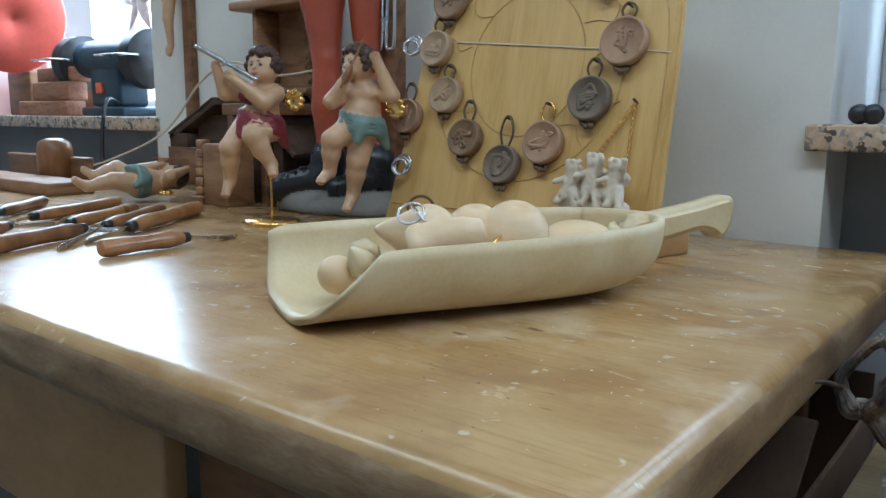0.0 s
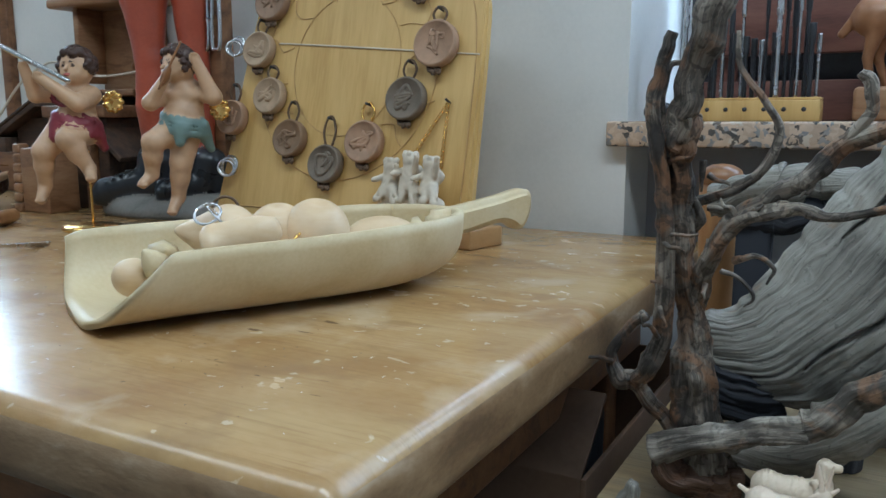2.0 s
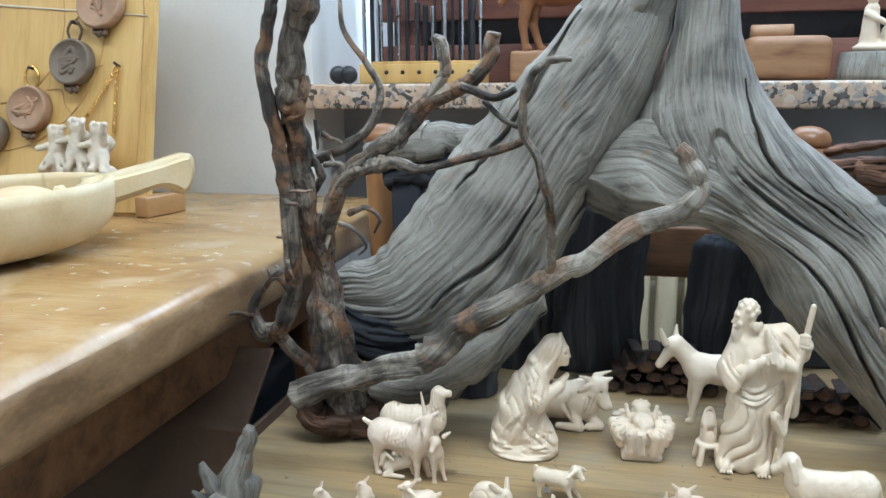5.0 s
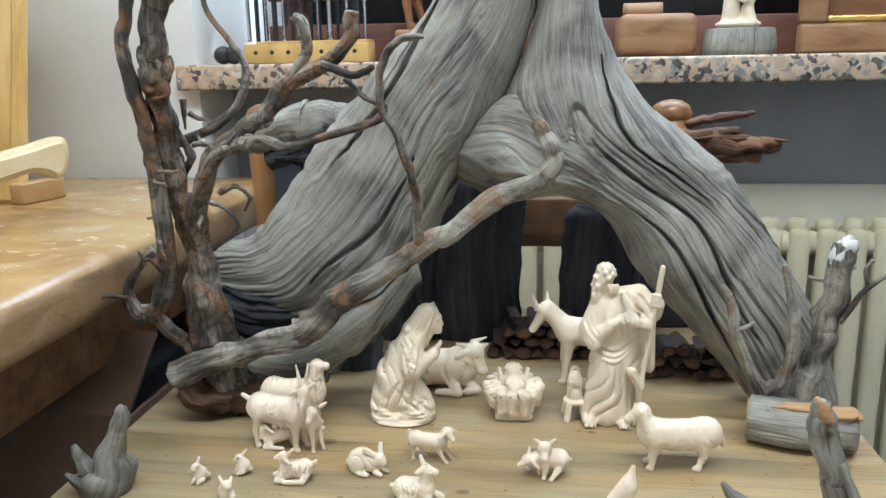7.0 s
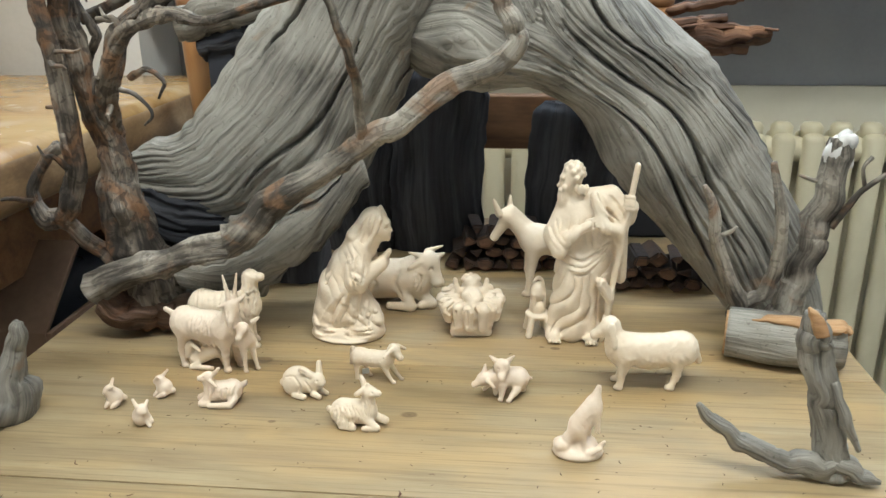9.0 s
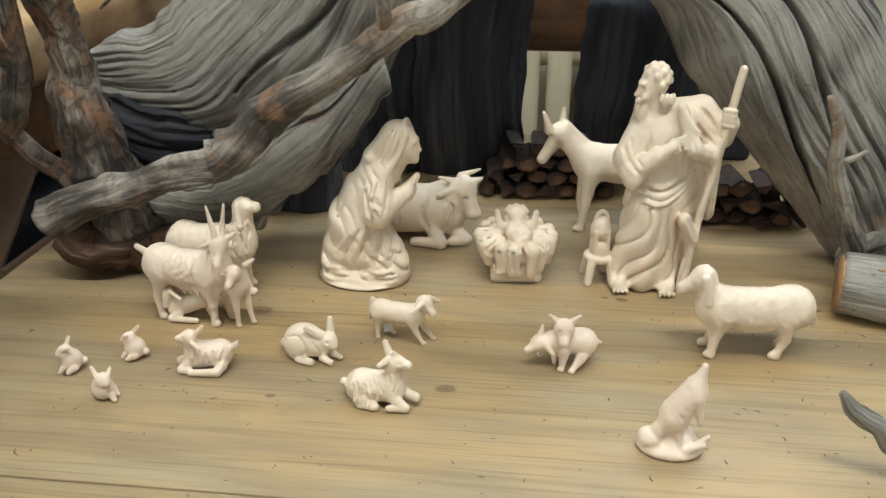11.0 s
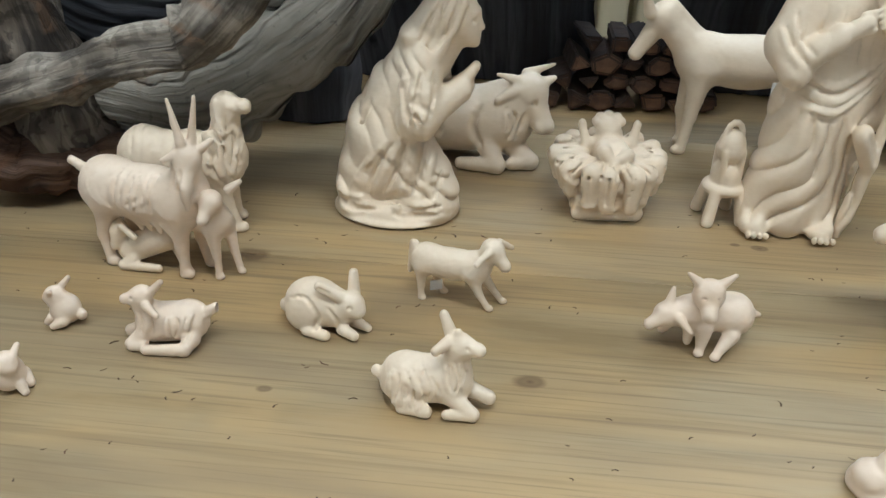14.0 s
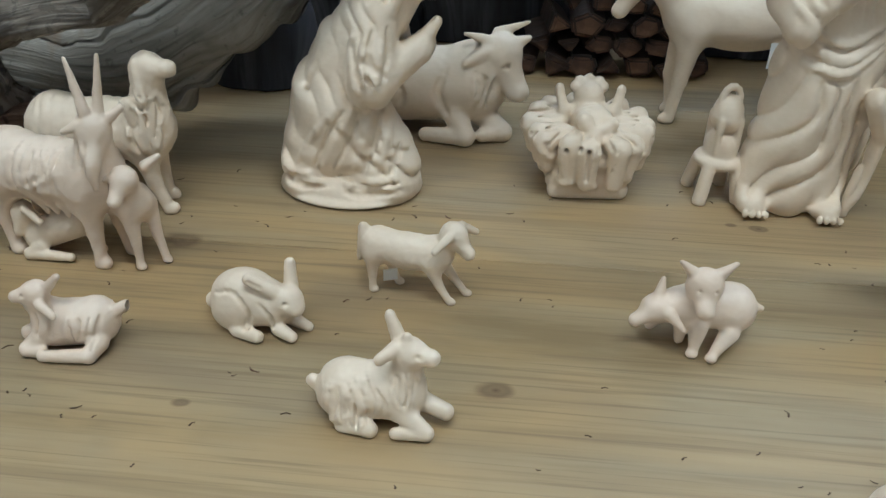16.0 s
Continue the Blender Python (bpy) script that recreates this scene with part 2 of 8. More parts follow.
    def pleat(self, pts, r, k=1.5, carve=False):
        """A fold of cloth laid on the front of the skin along rows of x, z; carve cuts a valley."""
        q = [(x, self.front(x, z), z) for x, z in spline(pts, 12)]
        q = [v for v in q if v[1] is not None]
        for i in range(len(q) - 1):
            a, b = q[i], q[i + 1]
            if abs(a[1] - b[1]) > 7:
                continue
            ra, rb = (max(0.5, r * math.sin(math.pi * (0.08 + 0.84 * (i + e) / max(1, len(q) - 1))) ** 0.7) for e in (0, 1))
            off = -0.2 if carve else 0.5
            self.cap((a[0], a[1] + off * ra, a[2]), (b[0], b[1] + off * rb, b[2]), ra, rb, k, carve)
        return self

    def pleats(self, first, last, n, r, seed=0):
        """A fan of uneven folds from one guide line to another, with valleys between."""
        rnd = random.Random(seed)
        A, B = np.array(first, float), np.array(last, float)
        for i in range(2 * n):
            f = (i + 0.5 + 0.35 * (rnd.random() - 0.5)) / (2 * n)
            p = A * (1 - f) + B * f + np.array([[2.2 * (rnd.random() - 0.5), 2.2 * (rnd.random() - 0.5)] for _ in A])
            p[0] += (p[1] - p[0]) * 0.35 * rnd.random()
            p[-1] += (p[-2] - p[-1]) * 0.25 * rnd.random()
            self.pleat(p, r * (0.7 + 0.6 * rnd.random()) * (0.6 if i % 2 else 1.05), 0.9 if i % 2 else 1.4, bool(i % 2))
        return self

    def floor(self, z):
        self.d = np.maximum(self.d, (z - self.ax[2])[None, None, :].astype(np.float32))
        return self

    def mesh(self, name):
        d = self.d
        n = np.array(d.shape)
        inside = d < 0
        core = tuple(n - 1)
        tot, cnt = np.zeros((*core, 3), np.float32), np.zeros(core, np.int8)
        for a in range(3):
            o = [i for i in range(3) if i != a]
            for e in ((0, 0), (0, 1), (1, 0), (1, 1)):
                sh = [0, 0, 0]
                sh[o[0]], sh[o[1]] = e
                s0 = tuple(slice(sh[i], n[i] - 1 + sh[i]) for i in range(3))
                sh[a] = 1
                s1 = tuple(slice(sh[i], n[i] - 1 + sh[i]) for i in range(3))
                d0, d1 = d[s0], d[s1]
                hit = inside[s0] != inside[s1]
                f = np.where(hit, d0 / np.where(hit, d0 - d1, 1), 0)
                tot[..., a] += np.where(hit, f, 0)
                tot[..., o[0]] += hit * e[0]
                tot[..., o[1]] += hit * e[1]
                cnt += hit
        idx = np.full(core, -1, np.int64)
        used = cnt > 0
        idx[used] = np.arange(used.sum())
        where = np.argwhere(used)
        P = self.lo + self.step * (where + tot[used] / cnt[used][:, None])
        quads = []
        for a in range(3):
            o = [i for i in range(3) if i != a]
            lo = [slice(1, n[i] - 1) for i in range(3)]
            lo[a] = slice(0, n[a] - 1)
            hi = list(lo)
            hi[a] = slice(1, n[a])
            i0, i1 = inside[tuple(lo)], inside[tuple(hi)]
            flip = np.argwhere(i0 != i1)
            sign = i0[i0 != i1]
            base = flip + [0 if i == a else 1 for i in range(3)]
            u, v = np.zeros(3, int), np.zeros(3, int)
            u[o[0]], v[o[1]] = 1, 1
            c = [idx[tuple((base - du).T)] for du in (0 * u, u, u + v, v)]
            q = np.stack(c, -1)
            turned = sign if a != 1 else ~sign
            q[~turned] = q[~turned][:, ::-1]
            quads.append(q)
        q = np.concatenate(quads)
        me = bpy.data.meshes.new(name)
        me.from_pydata(P.tolist(), [], q.tolist())
        me.polygons.foreach_set("use_smooth", [True] * len(me.polygons))
        me.polygons.foreach_set("material_index", self.tag[tuple(where.T)][q[:, 0]].astype(np.int32))
        me.update()
        return me
# ---- materials ----
M_wall = surface("white_plaster", [(0.66, 0.65, 0.62), (0.72, 0.71, 0.68), (0.76, 0.75, 0.72)], 0.85, 5, bump=0.12, fine=160)
M_grey_wall = surface("grey_niche_plaster", [(0.30, 0.30, 0.31), (0.36, 0.36, 0.37)], 0.8, 6, bump=0.1, fine=140)
M_floor = surface("grey_floor", [(0.07, 0.065, 0.065), (0.10, 0.095, 0.09), (0.13, 0.125, 0.12)], 0.5, 4, bump=0.1, fine=60)
M_bench = surface("oiled_bench_wood", [(0.32, 0.178, 0.066), (0.385, 0.22, 0.086), (0.425, 0.25, 0.102), (0.465, 0.285, 0.125)], 0.3, 8, (0.7, 1.7, 1.7), 0.05, 110, distort=0.3, rough_var=0.05, coat=0.12)
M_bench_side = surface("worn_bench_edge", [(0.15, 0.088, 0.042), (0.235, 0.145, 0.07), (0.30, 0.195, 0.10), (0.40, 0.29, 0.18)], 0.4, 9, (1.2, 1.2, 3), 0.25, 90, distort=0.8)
M_dark_wood = surface("brown_wood", [(0.10, 0.045, 0.02), (0.2, 0.095, 0.04), (0.27, 0.14, 0.065)], 0.5, 8, (1, 5, 5), 0.15, 60)
M_board = surface("olive_stained_pine", [(0.245, 0.175, 0.085), (0.305, 0.227, 0.122), (0.345, 0.265, 0.15), (0.385, 0.31, 0.19)], 0.5, 5, (0.5, 5.0, 3), 0.1, 90, distort=1.6, rough_var=0.08)


def add_knots(m, places):
    """Dark knots with ringed halos at given places of a board."""
    N, L = m.node_tree.nodes, m.node_tree.links
    b = N["Principled BSDF"]
    tc = N.new("ShaderNodeTexCoord")
    wob = N.new("ShaderNodeTexNoise")
    wob.inputs["Scale"].default_value = 60
    L.new(tc.outputs["Object"], wob.inputs["Vector"])
    for x, y, r in places:
        src = b.inputs["Base Color"].links[0].from_socket
        mp = N.new("ShaderNodeMapping")
        mp.inputs["Location"].default_value = (-x / (1.6 * r), -y / r, 0)
        mp.inputs["Scale"].default_value = (1 / (1.6 * r), 1 / r, 0)
        L.new(tc.outputs["Object"], mp.inputs["Vector"])
        ln = N.new("ShaderNodeVectorMath")
        ln.operation = "LENGTH"
        L.new(mp.outputs[0], ln.inputs[0])
        ad = N.new("ShaderNodeMath")
        ad.operation = "MULTIPLY_ADD"
        ad.inputs[1].default_value = 0.7
        L.new(wob.outputs[0], ad.inputs[0])
        L.new(ln.outputs["Value"], ad.inputs[2])
        r1 = ramp(N, [(0.36, (0.95, 0.95, 0.95)), (0.55, (0.6, 0.6, 0.6)), (0.75, (0.68, 0.68, 0.68)), (1.25, (0, 0, 0))])
        L.new(ad.outputs[0], r1.inputs[0])
        mx = N.new("ShaderNodeMix")
        mx.data_type = "RGBA"
        L.new(r1.outputs[0], mx.inputs["Factor"])
        L.new(src, mx.inputs["A"])
        mx.inputs["B"].default_value = (0.10, 0.055, 0.025, 1)
        L.new(mx.outputs["Result"], b.inputs["Base Color"])


def add_grain(m):
    """Thin darker growth lines and golden bands along x."""
    N, L = m.node_tree.nodes, m.node_tree.links
    b = N["Principled BSDF"]
    tc = N.new("ShaderNodeTexCoord")
    for scale, stretch, lo, hi, most, tint in ((6, (0.9, 3.2, 1), 0.46, 0.62, 0.8, (0.43, 0.295, 0.135)), (9, (0.6, 2.2, 1), 0.52, 0.70, 0.55, (0.215, 0.16, 0.10)), (30, (0.14, 6.0, 1), 0.54, 0.67, 0.42, (0.195, 0.135, 0.068)), (110, (0.09, 5.0, 1), 0.54, 0.66, 0.5, (0.19, 0.135, 0.07))):
        src = b.inputs["Base Color"].links[0].from_socket
        mp = N.new("ShaderNodeMapping")
        mp.inputs["Scale"].default_value = stretch
        L.new(tc.outputs["Object"], mp.inputs["Vector"])
        n = N.new("ShaderNodeTexNoise")
        n.inputs["Scale"].default_value, n.inputs["Detail"].default_value, n.inputs["Distortion"].default_value = scale, 4, 0.6
        L.new(mp.outputs[0], n.inputs["Vector"])
        r = ramp(N, [(lo, (0, 0, 0)), (hi, (most, most, most))])
        L.new(n.outputs[0], r.inputs[0])
        mx = N.new("ShaderNodeMix")
        mx.data_type = "RGBA"
        L.new(r.outputs[0], mx.inputs["Factor"])
        L.new(src, mx.inputs["A"])
        mx.inputs["B"].default_value = (*tint, 1)
        L.new(mx.outputs["Result"], b.inputs["Base Color"])


add_grain(M_board)
add_knots(M_board, ((0.272, 0.924, 0.011), (0.412, 0.844, 0.0075), (0.527, 0.966, 0.0045), (0.515, 0.968, 0.003), (0.31, 0.826, 0.004)))
M_limewood = surface("pale_lime_wood", [(0.57, 0.44, 0.235), (0.655, 0.53, 0.31), (0.72, 0.61, 0.395)], 0.5, 5, (1, 3, 3), 0.06, 90)
M_fig = surface("raw_maple_carving", [(0.70, 0.575, 0.425), (0.755, 0.635, 0.485), (0.795, 0.685, 0.54)], 0.5, 22, (1, 1, 2), 0.3, 320, deep=0.0012)

M_fig_pink = surface("pinkish_maple_carving", [(0.70, 0.56, 0.425), (0.755, 0.62, 0.485), (0.79, 0.67, 0.54)], 0.5, 22, (1, 1, 2), 0.3, 320, deep=0.0012)


def weathered(name, dark, mid, light, brown, coarse=34.0, brown_from=0.58, bump=0.55, flaky=0.0, patchy=1.15):
    """Old barkless wood: long low fibres, dark checks, silvery and brown patches."""
    m, N, L, b = tree_of(name)
    tc = N.new("ShaderNodeTexCoord")

    def noise(coord, scale, stretch, detail, distort):
        mp = N.new("ShaderNodeMapping")
        mp.inputs["Scale"].default_value = stretch
        L.new(tc.outputs[coord], mp.inputs["Vector"])
        n = N.new("ShaderNodeTexNoise")
        n.inputs["Scale"].default_value, n.inputs["Detail"].default_value, n.inputs["Distortion"].default_value = scale, detail, distort
        L.new(mp.outputs[0], n.inputs["Vector"])
        return n.outputs[0]

    def mixed(fac, a, c):
        mx = N.new("ShaderNodeMix")
        mx.data_type = "RGBA"
        L.new(fac, mx.inputs["Factor"])
        L.new(a, mx.inputs["A"])
        mx.inputs["B"].default_value = (*c, 1)
        return mx.outputs["Result"]

    patch = noise("Object", 14, (1, 1, 1), 9, 0.5)
    rust = noise("Object", 17, (1, 1, 1), 5, 1.5)
    fibre = noise("UV", coarse, (2.2, 0.16, 1), 5, 1.0)
    hairs = noise("UV", coarse * 5, (2.0, 0.16, 1), 3, 0.8)
    check = noise("UV", coarse * 0.6, (2.4, 0.13, 1), 3, 1.2)
    speck = noise("Object", 240, (1, 1, 1), 3, 0)
    tone = N.new("ShaderNodeMath")
    tone.operation = "MULTIPLY_ADD"
    tone.inputs[1].default_value = 0.22
    L.new(fibre, tone.inputs[0])
    half = N.new("ShaderNodeMath")
    half.operation = "MULTIPLY_ADD"
    half.inputs[1].default_value = 0.22
    L.new(hairs, half.inputs[0])
    half.inputs[1].default_value = 0.42
    base = N.new("ShaderNodeMath")
    base.operation = "MULTIPLY_ADD"
    base.inputs[1].default_value = patchy
    base.inputs[2].default_value = 0.165 - 0.5 * patchy
    L.new(patch, base.inputs[0])
    L.new(base.outputs[0], half.inputs[2])
    L.new(half.outputs[0], tone.inputs[2])
    col = ramp(N, [(0.33, dark), (0.47, mid), (0.64, light)])
    L.new(tone.outputs[0], col.inputs[0])
    r1 = ramp(N, [(brown_from, (0, 0, 0)), (brown_from + 0.1, (0.75, 0.75, 0.75))])
    L.new(rust, r1.inputs[0])
    c = mixed(r1.outputs[0], col.outputs[0], brown)
    r2 = ramp(N, [(0.31, (0.95, 0.95, 0.95)), (0.36, (0, 0, 0))])
    L.new(check, r2.inputs[0])
    c = mixed(r2.outputs[0], c, tuple(v * 0.35 for v in dark))
    bark = noise("Object", 85, (1, 1, 1), 6, 1.2)
    r4 = ramp(N, [(0.52, (0, 0, 0)), (0.57, (flaky, flaky, flaky))])
    L.new(bark, r4.inputs[0])
    c = mixed(r4.outputs[0], c, tuple(v * 0.6 for v in dark))
    r3 = ramp(N, [(0.62, (0, 0, 0)), (0.72, (0.5, 0.5, 0.5))])
    L.new(speck, r3.inputs[0])
    c = mixed(r3.outputs[0], c, tuple(v * 0.7 for v in dark))
    L.new(c, b.inputs["Base Color"])
    b.inputs["Roughness"].default_value = 0.72
    h = N.new("ShaderNodeMath")
    h.operation = "MULTIPLY_ADD"
    h.inputs[1].default_value = -0.5
    L.new(r2.outputs[0], h.inputs[0])
    L.new(tone.outputs[0], h.inputs[2])
    bp = N.new("ShaderNodeBump")
    bp.inputs["Strength"].default_value, bp.inputs["Distance"].default_value = bump, 0.006
    L.new(h.outputs[0], bp.inputs["Height"])
    L.new(bp.outputs[0], b.inputs["Normal"])
    return m


M_grey_wood = weathered("weathered_grey_wood", (0.085, 0.077, 0.065), (0.23, 0.213, 0.182), (0.36, 0.338, 0.295), (0.20, 0.125, 0.07), 30, 0.63, 0.9, 0.0, 0.7)
M_branch = weathered("weathered_branch", (0.034, 0.027, 0.022), (0.145, 0.118, 0.093), (0.36, 0.31, 0.25), (0.25, 0.125, 0.058), 36, 0.53, 0.9, 0.6)
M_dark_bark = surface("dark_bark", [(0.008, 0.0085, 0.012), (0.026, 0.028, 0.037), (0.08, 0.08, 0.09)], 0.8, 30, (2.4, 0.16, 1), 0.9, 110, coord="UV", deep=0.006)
# ---- room ----
BENCH, TABLE, SILL = 0.795, 0.62, 0.978
WALL = 1.51


def struct(name, data, material, label, category):
    return tagged(part(name, data, material), label, category, kind="structure")


struct("floor", box((-4.2, -3.0, -0.1), (3.2, 2.3, 0.0)), M_floor, "grey worn workshop floor", "floor")
struct("ceiling", box((-4.2, -3.0, 2.65), (3.2, 2.3, 2.75)), M_wall, "white plaster ceiling", "ceiling")
struct("wall_pillar", box((-1.88, WALL, 0.0), (-0.09, 2.1, 2.65)), M_wall, "white plastered wall between two windows", "wall")
struct("wall_left_end", box((-4.2, WALL, 0.0), (-3.3, 2.1, 2.65)), M_wall, "white plastered wall", "wall")
struct("wall_right_end", box((1.75, WALL, 0.0), (3.2, 2.1, 2.65)), M_wall, "white plastered wall", "wall")
struct("wall_left_breast", box((-3.3, WALL + 0.14, 0.0), (-1.88, 2.1, SILL - 0.04)), M_grey_wall, "grey recessed wall under the window", "wall")
struct("wall_right_breast", box((-0.09, WALL + 0.14, 0.0), (1.75, 2.1, SILL - 0.04)), M_grey_wall, "grey recessed wall under the window", "wall")
struct("wall_left_lintel", box((-3.3, WALL, 2.25), (-1.88, 2.1, 2.65)), M_wall, "white plastered wall above the window", "wall")
struct("wall_right_lintel", box((-0.09, WALL, 2.25), (1.75, 2.1, 2.65)), M_wall, "white plastered wall above the window", "wall")
struct("wall_west", box((-4.3, -3.0, 0.0), (-4.2, 2.3, 2.65)), M_wall, "white plastered side wall", "wall")
struct("wall_east", box((3.2, -3.0, 0.0), (3.3, 2.3, 2.65)), M_wall, "white plastered side wall", "wall")
struct("wall_south", box((-4.2, -3.1, 0.0), (3.2, -3.0, 2.65)), M_wall, "white plastered rear wall", "wall")
# ---- granite sills, radiator, windows ----
def granite(name):
    m, N, L, b = tree_of(name)
    tc = N.new("ShaderNodeTexCoord")
    v = N.new("ShaderNodeTexVoronoi")
    v.inputs["Scale"].default_value = 120
    w = N.new("ShaderNodeTexNoise")
    w.inputs["Scale"].default_value, w.inputs["Detail"].default_value = 55, 5
    mixv = N.new("ShaderNodeMix")
    mixv.data_type = "VECTOR"
    mixv.inputs["Factor"].default_value = 0.03
    L.new(tc.outputs["Object"], mixv.inputs["A"])
    L.new(w.outputs["Color"], mixv.inputs["B"])
    L.new(tc.outputs["Object"], w.inputs["Vector"])
    L.new(mixv.outputs["Result"], v.inputs["Vector"])
    sep = N.new("ShaderNodeSeparateColor")
    L.new(v.outputs["Color"], sep.inputs[0])
    r = ramp(N, [(0.0, (0.03, 0.035, 0.04)), (0.12, (0.05, 0.06, 0.07)), (0.17, (0.22, 0.23, 0.25)), (0.3, (0.30, 0.29, 0.28)),
                 (0.36, (0.52, 0.38, 0.27)), (0.7, (0.60, 0.45, 0.33)), (0.95, (0.62, 0.54, 0.44))])
    r.color_ramp.interpolation = "CONSTANT"
    L.new(sep.outputs[0], r.inputs[0])
    soft = N.new("ShaderNodeMix")
    soft.data_type = "RGBA"
    soft.inputs["Factor"].default_value = 0.2
    dark = ramp(N, [(0.3, (0.1, 0.1, 0.1)), (0.6, (0.6, 0.46, 0.34))])
    L.new(w.outputs[0], dark.inputs[0])
    L.new(r.outputs[0], soft.inputs["A"])
    L.new(dark.outputs[0], soft.inputs["B"])
    L.new(soft.outputs["Result"], b.inputs["Base Color"])
    b.inputs["Roughness"].default_value = 0.22
    return m


M_granite = granite("pink_grey_granite")
M_radiator = surface("cream_radiator_enamel", [(0.58, 0.52, 0.36), (0.64, 0.58, 0.42)], 0.35, 9, bump=0.05, fine=80)
M_cream = surface("cream_wall_paint", [(0.62, 0.58, 0.47), (0.68, 0.64, 0.53)], 0.7, 6, bump=0.06)
M_frame = surface("white_window_frame", [(0.72, 0.72, 0.72), (0.78, 0.78, 0.78)], 0.4, 8, bump=0.03)
M_red_brown = surface("red_brown_crate", [(0.10, 0.038, 0.028), (0.16, 0.065, 0.045), (0.20, 0.09, 0.06)], 0.55, 6, (1, 6, 6), 0.12, 60)
glass, gN, gL, gB = tree_of("window_glass")
gB.inputs["Transmission Weight"].default_value = 1.0
gB.inputs["Roughness"].default_value = 0.0
gB.inputs["IOR"].default_value = 1.02

struct("window_sill_right", box((-0.118, 1.485, SILL - 0.04), (1.78, 1.85, SILL), 0.004), M_granite, "pink and grey polished granite window sill", "window sill")
struct("window_sill_left", box((-3.3, 1.485, SILL - 0.04), (-1.862, 1.85, SILL), 0.004), M_granite, "pink and grey polished granite window sill", "window sill")


def window(name, x0, x1, z0, z1, y):
    w = tagged(thing(name, "white framed window with clear panes", "window"), kind="structure")
    t = 0.06
    for nm, a, b in (("frame_rail", (x0, y, z0), (x1, y + 0.06, z0 + t)), ("frame_rail", (x0, y, z1 - t), (x1, y + 0.06, z1)),
                     ("frame_stile", (x0, y, z0 + t), (x0 + t, y + 0.06, z1 - t)), ("frame_stile", (x1 - t, y, z0 + t), (x1, y + 0.06, z1 - t)),
                     ("mullion", ((x0 + x1) / 2 - 0.04, y, z0 + t), ((x0 + x1) / 2 + 0.04, y + 0.06, z1 - t))):
        part(nm, box(a, b, 0.006), M_frame, w)
    mid = (x0 + x1) / 2
    for a, b in ((x0 + t, mid - 0.04), (mid + 0.04, x1 - t)):
        p = part("pane", box((a, y + 0.026, z0 + t), (b, y + 0.032, z1 - t)), glass, w)
        p.visible_shadow = False
    return w


window("window_1", -3.3, -1.88, SILL, 2.25, 1.86)
window("window_2", -0.09, 1.75, SILL, 2.25, 1.86)

rad = thing("radiator", "cream enamelled column radiator under the window sill", "radiator")
for i in range(26):
    x = 0.45 + 0.044 * i
    me = joined("column", [as_mesh(box((x - 0.017, 1.545 + 0.035 * j, 0.16), (x + 0.017, 1.572 + 0.035 * j, 0.702), 0.012, 3), "c") for j in (0, 1)])
    part("column", me, M_radiator, rad)
for z in (0.19, 0.675):
    part("header_pipe", rod((0.42, 1.575, z), (1.58, 1.575, z), 0.02, seg=14), M_radiator, rad)
for i in range(26):
    part("top_boss", moved(lathe([(0.0, 0.012), (0.012, 0.011), (0.0165, 0.005), (0.0165, -0.015), (0.0, -0.016)], 14), Matrix.Translation((0.45 + 0.044 * i, 1.575, 0.705))), M_radiator, rad)
for x in (0.5, 1.5):
    part("bracket", box((x, 1.6, 0.3), (x + 0.03, 1.652, 0.34), 0.003), M_radiator, rad)
struct("wall_cream_band", box((0.32, WALL + 0.128, 0.0), (1.75, WALL + 0.138, 0.762)), M_cream, "cream painted band of wall behind the radiator", "wall")

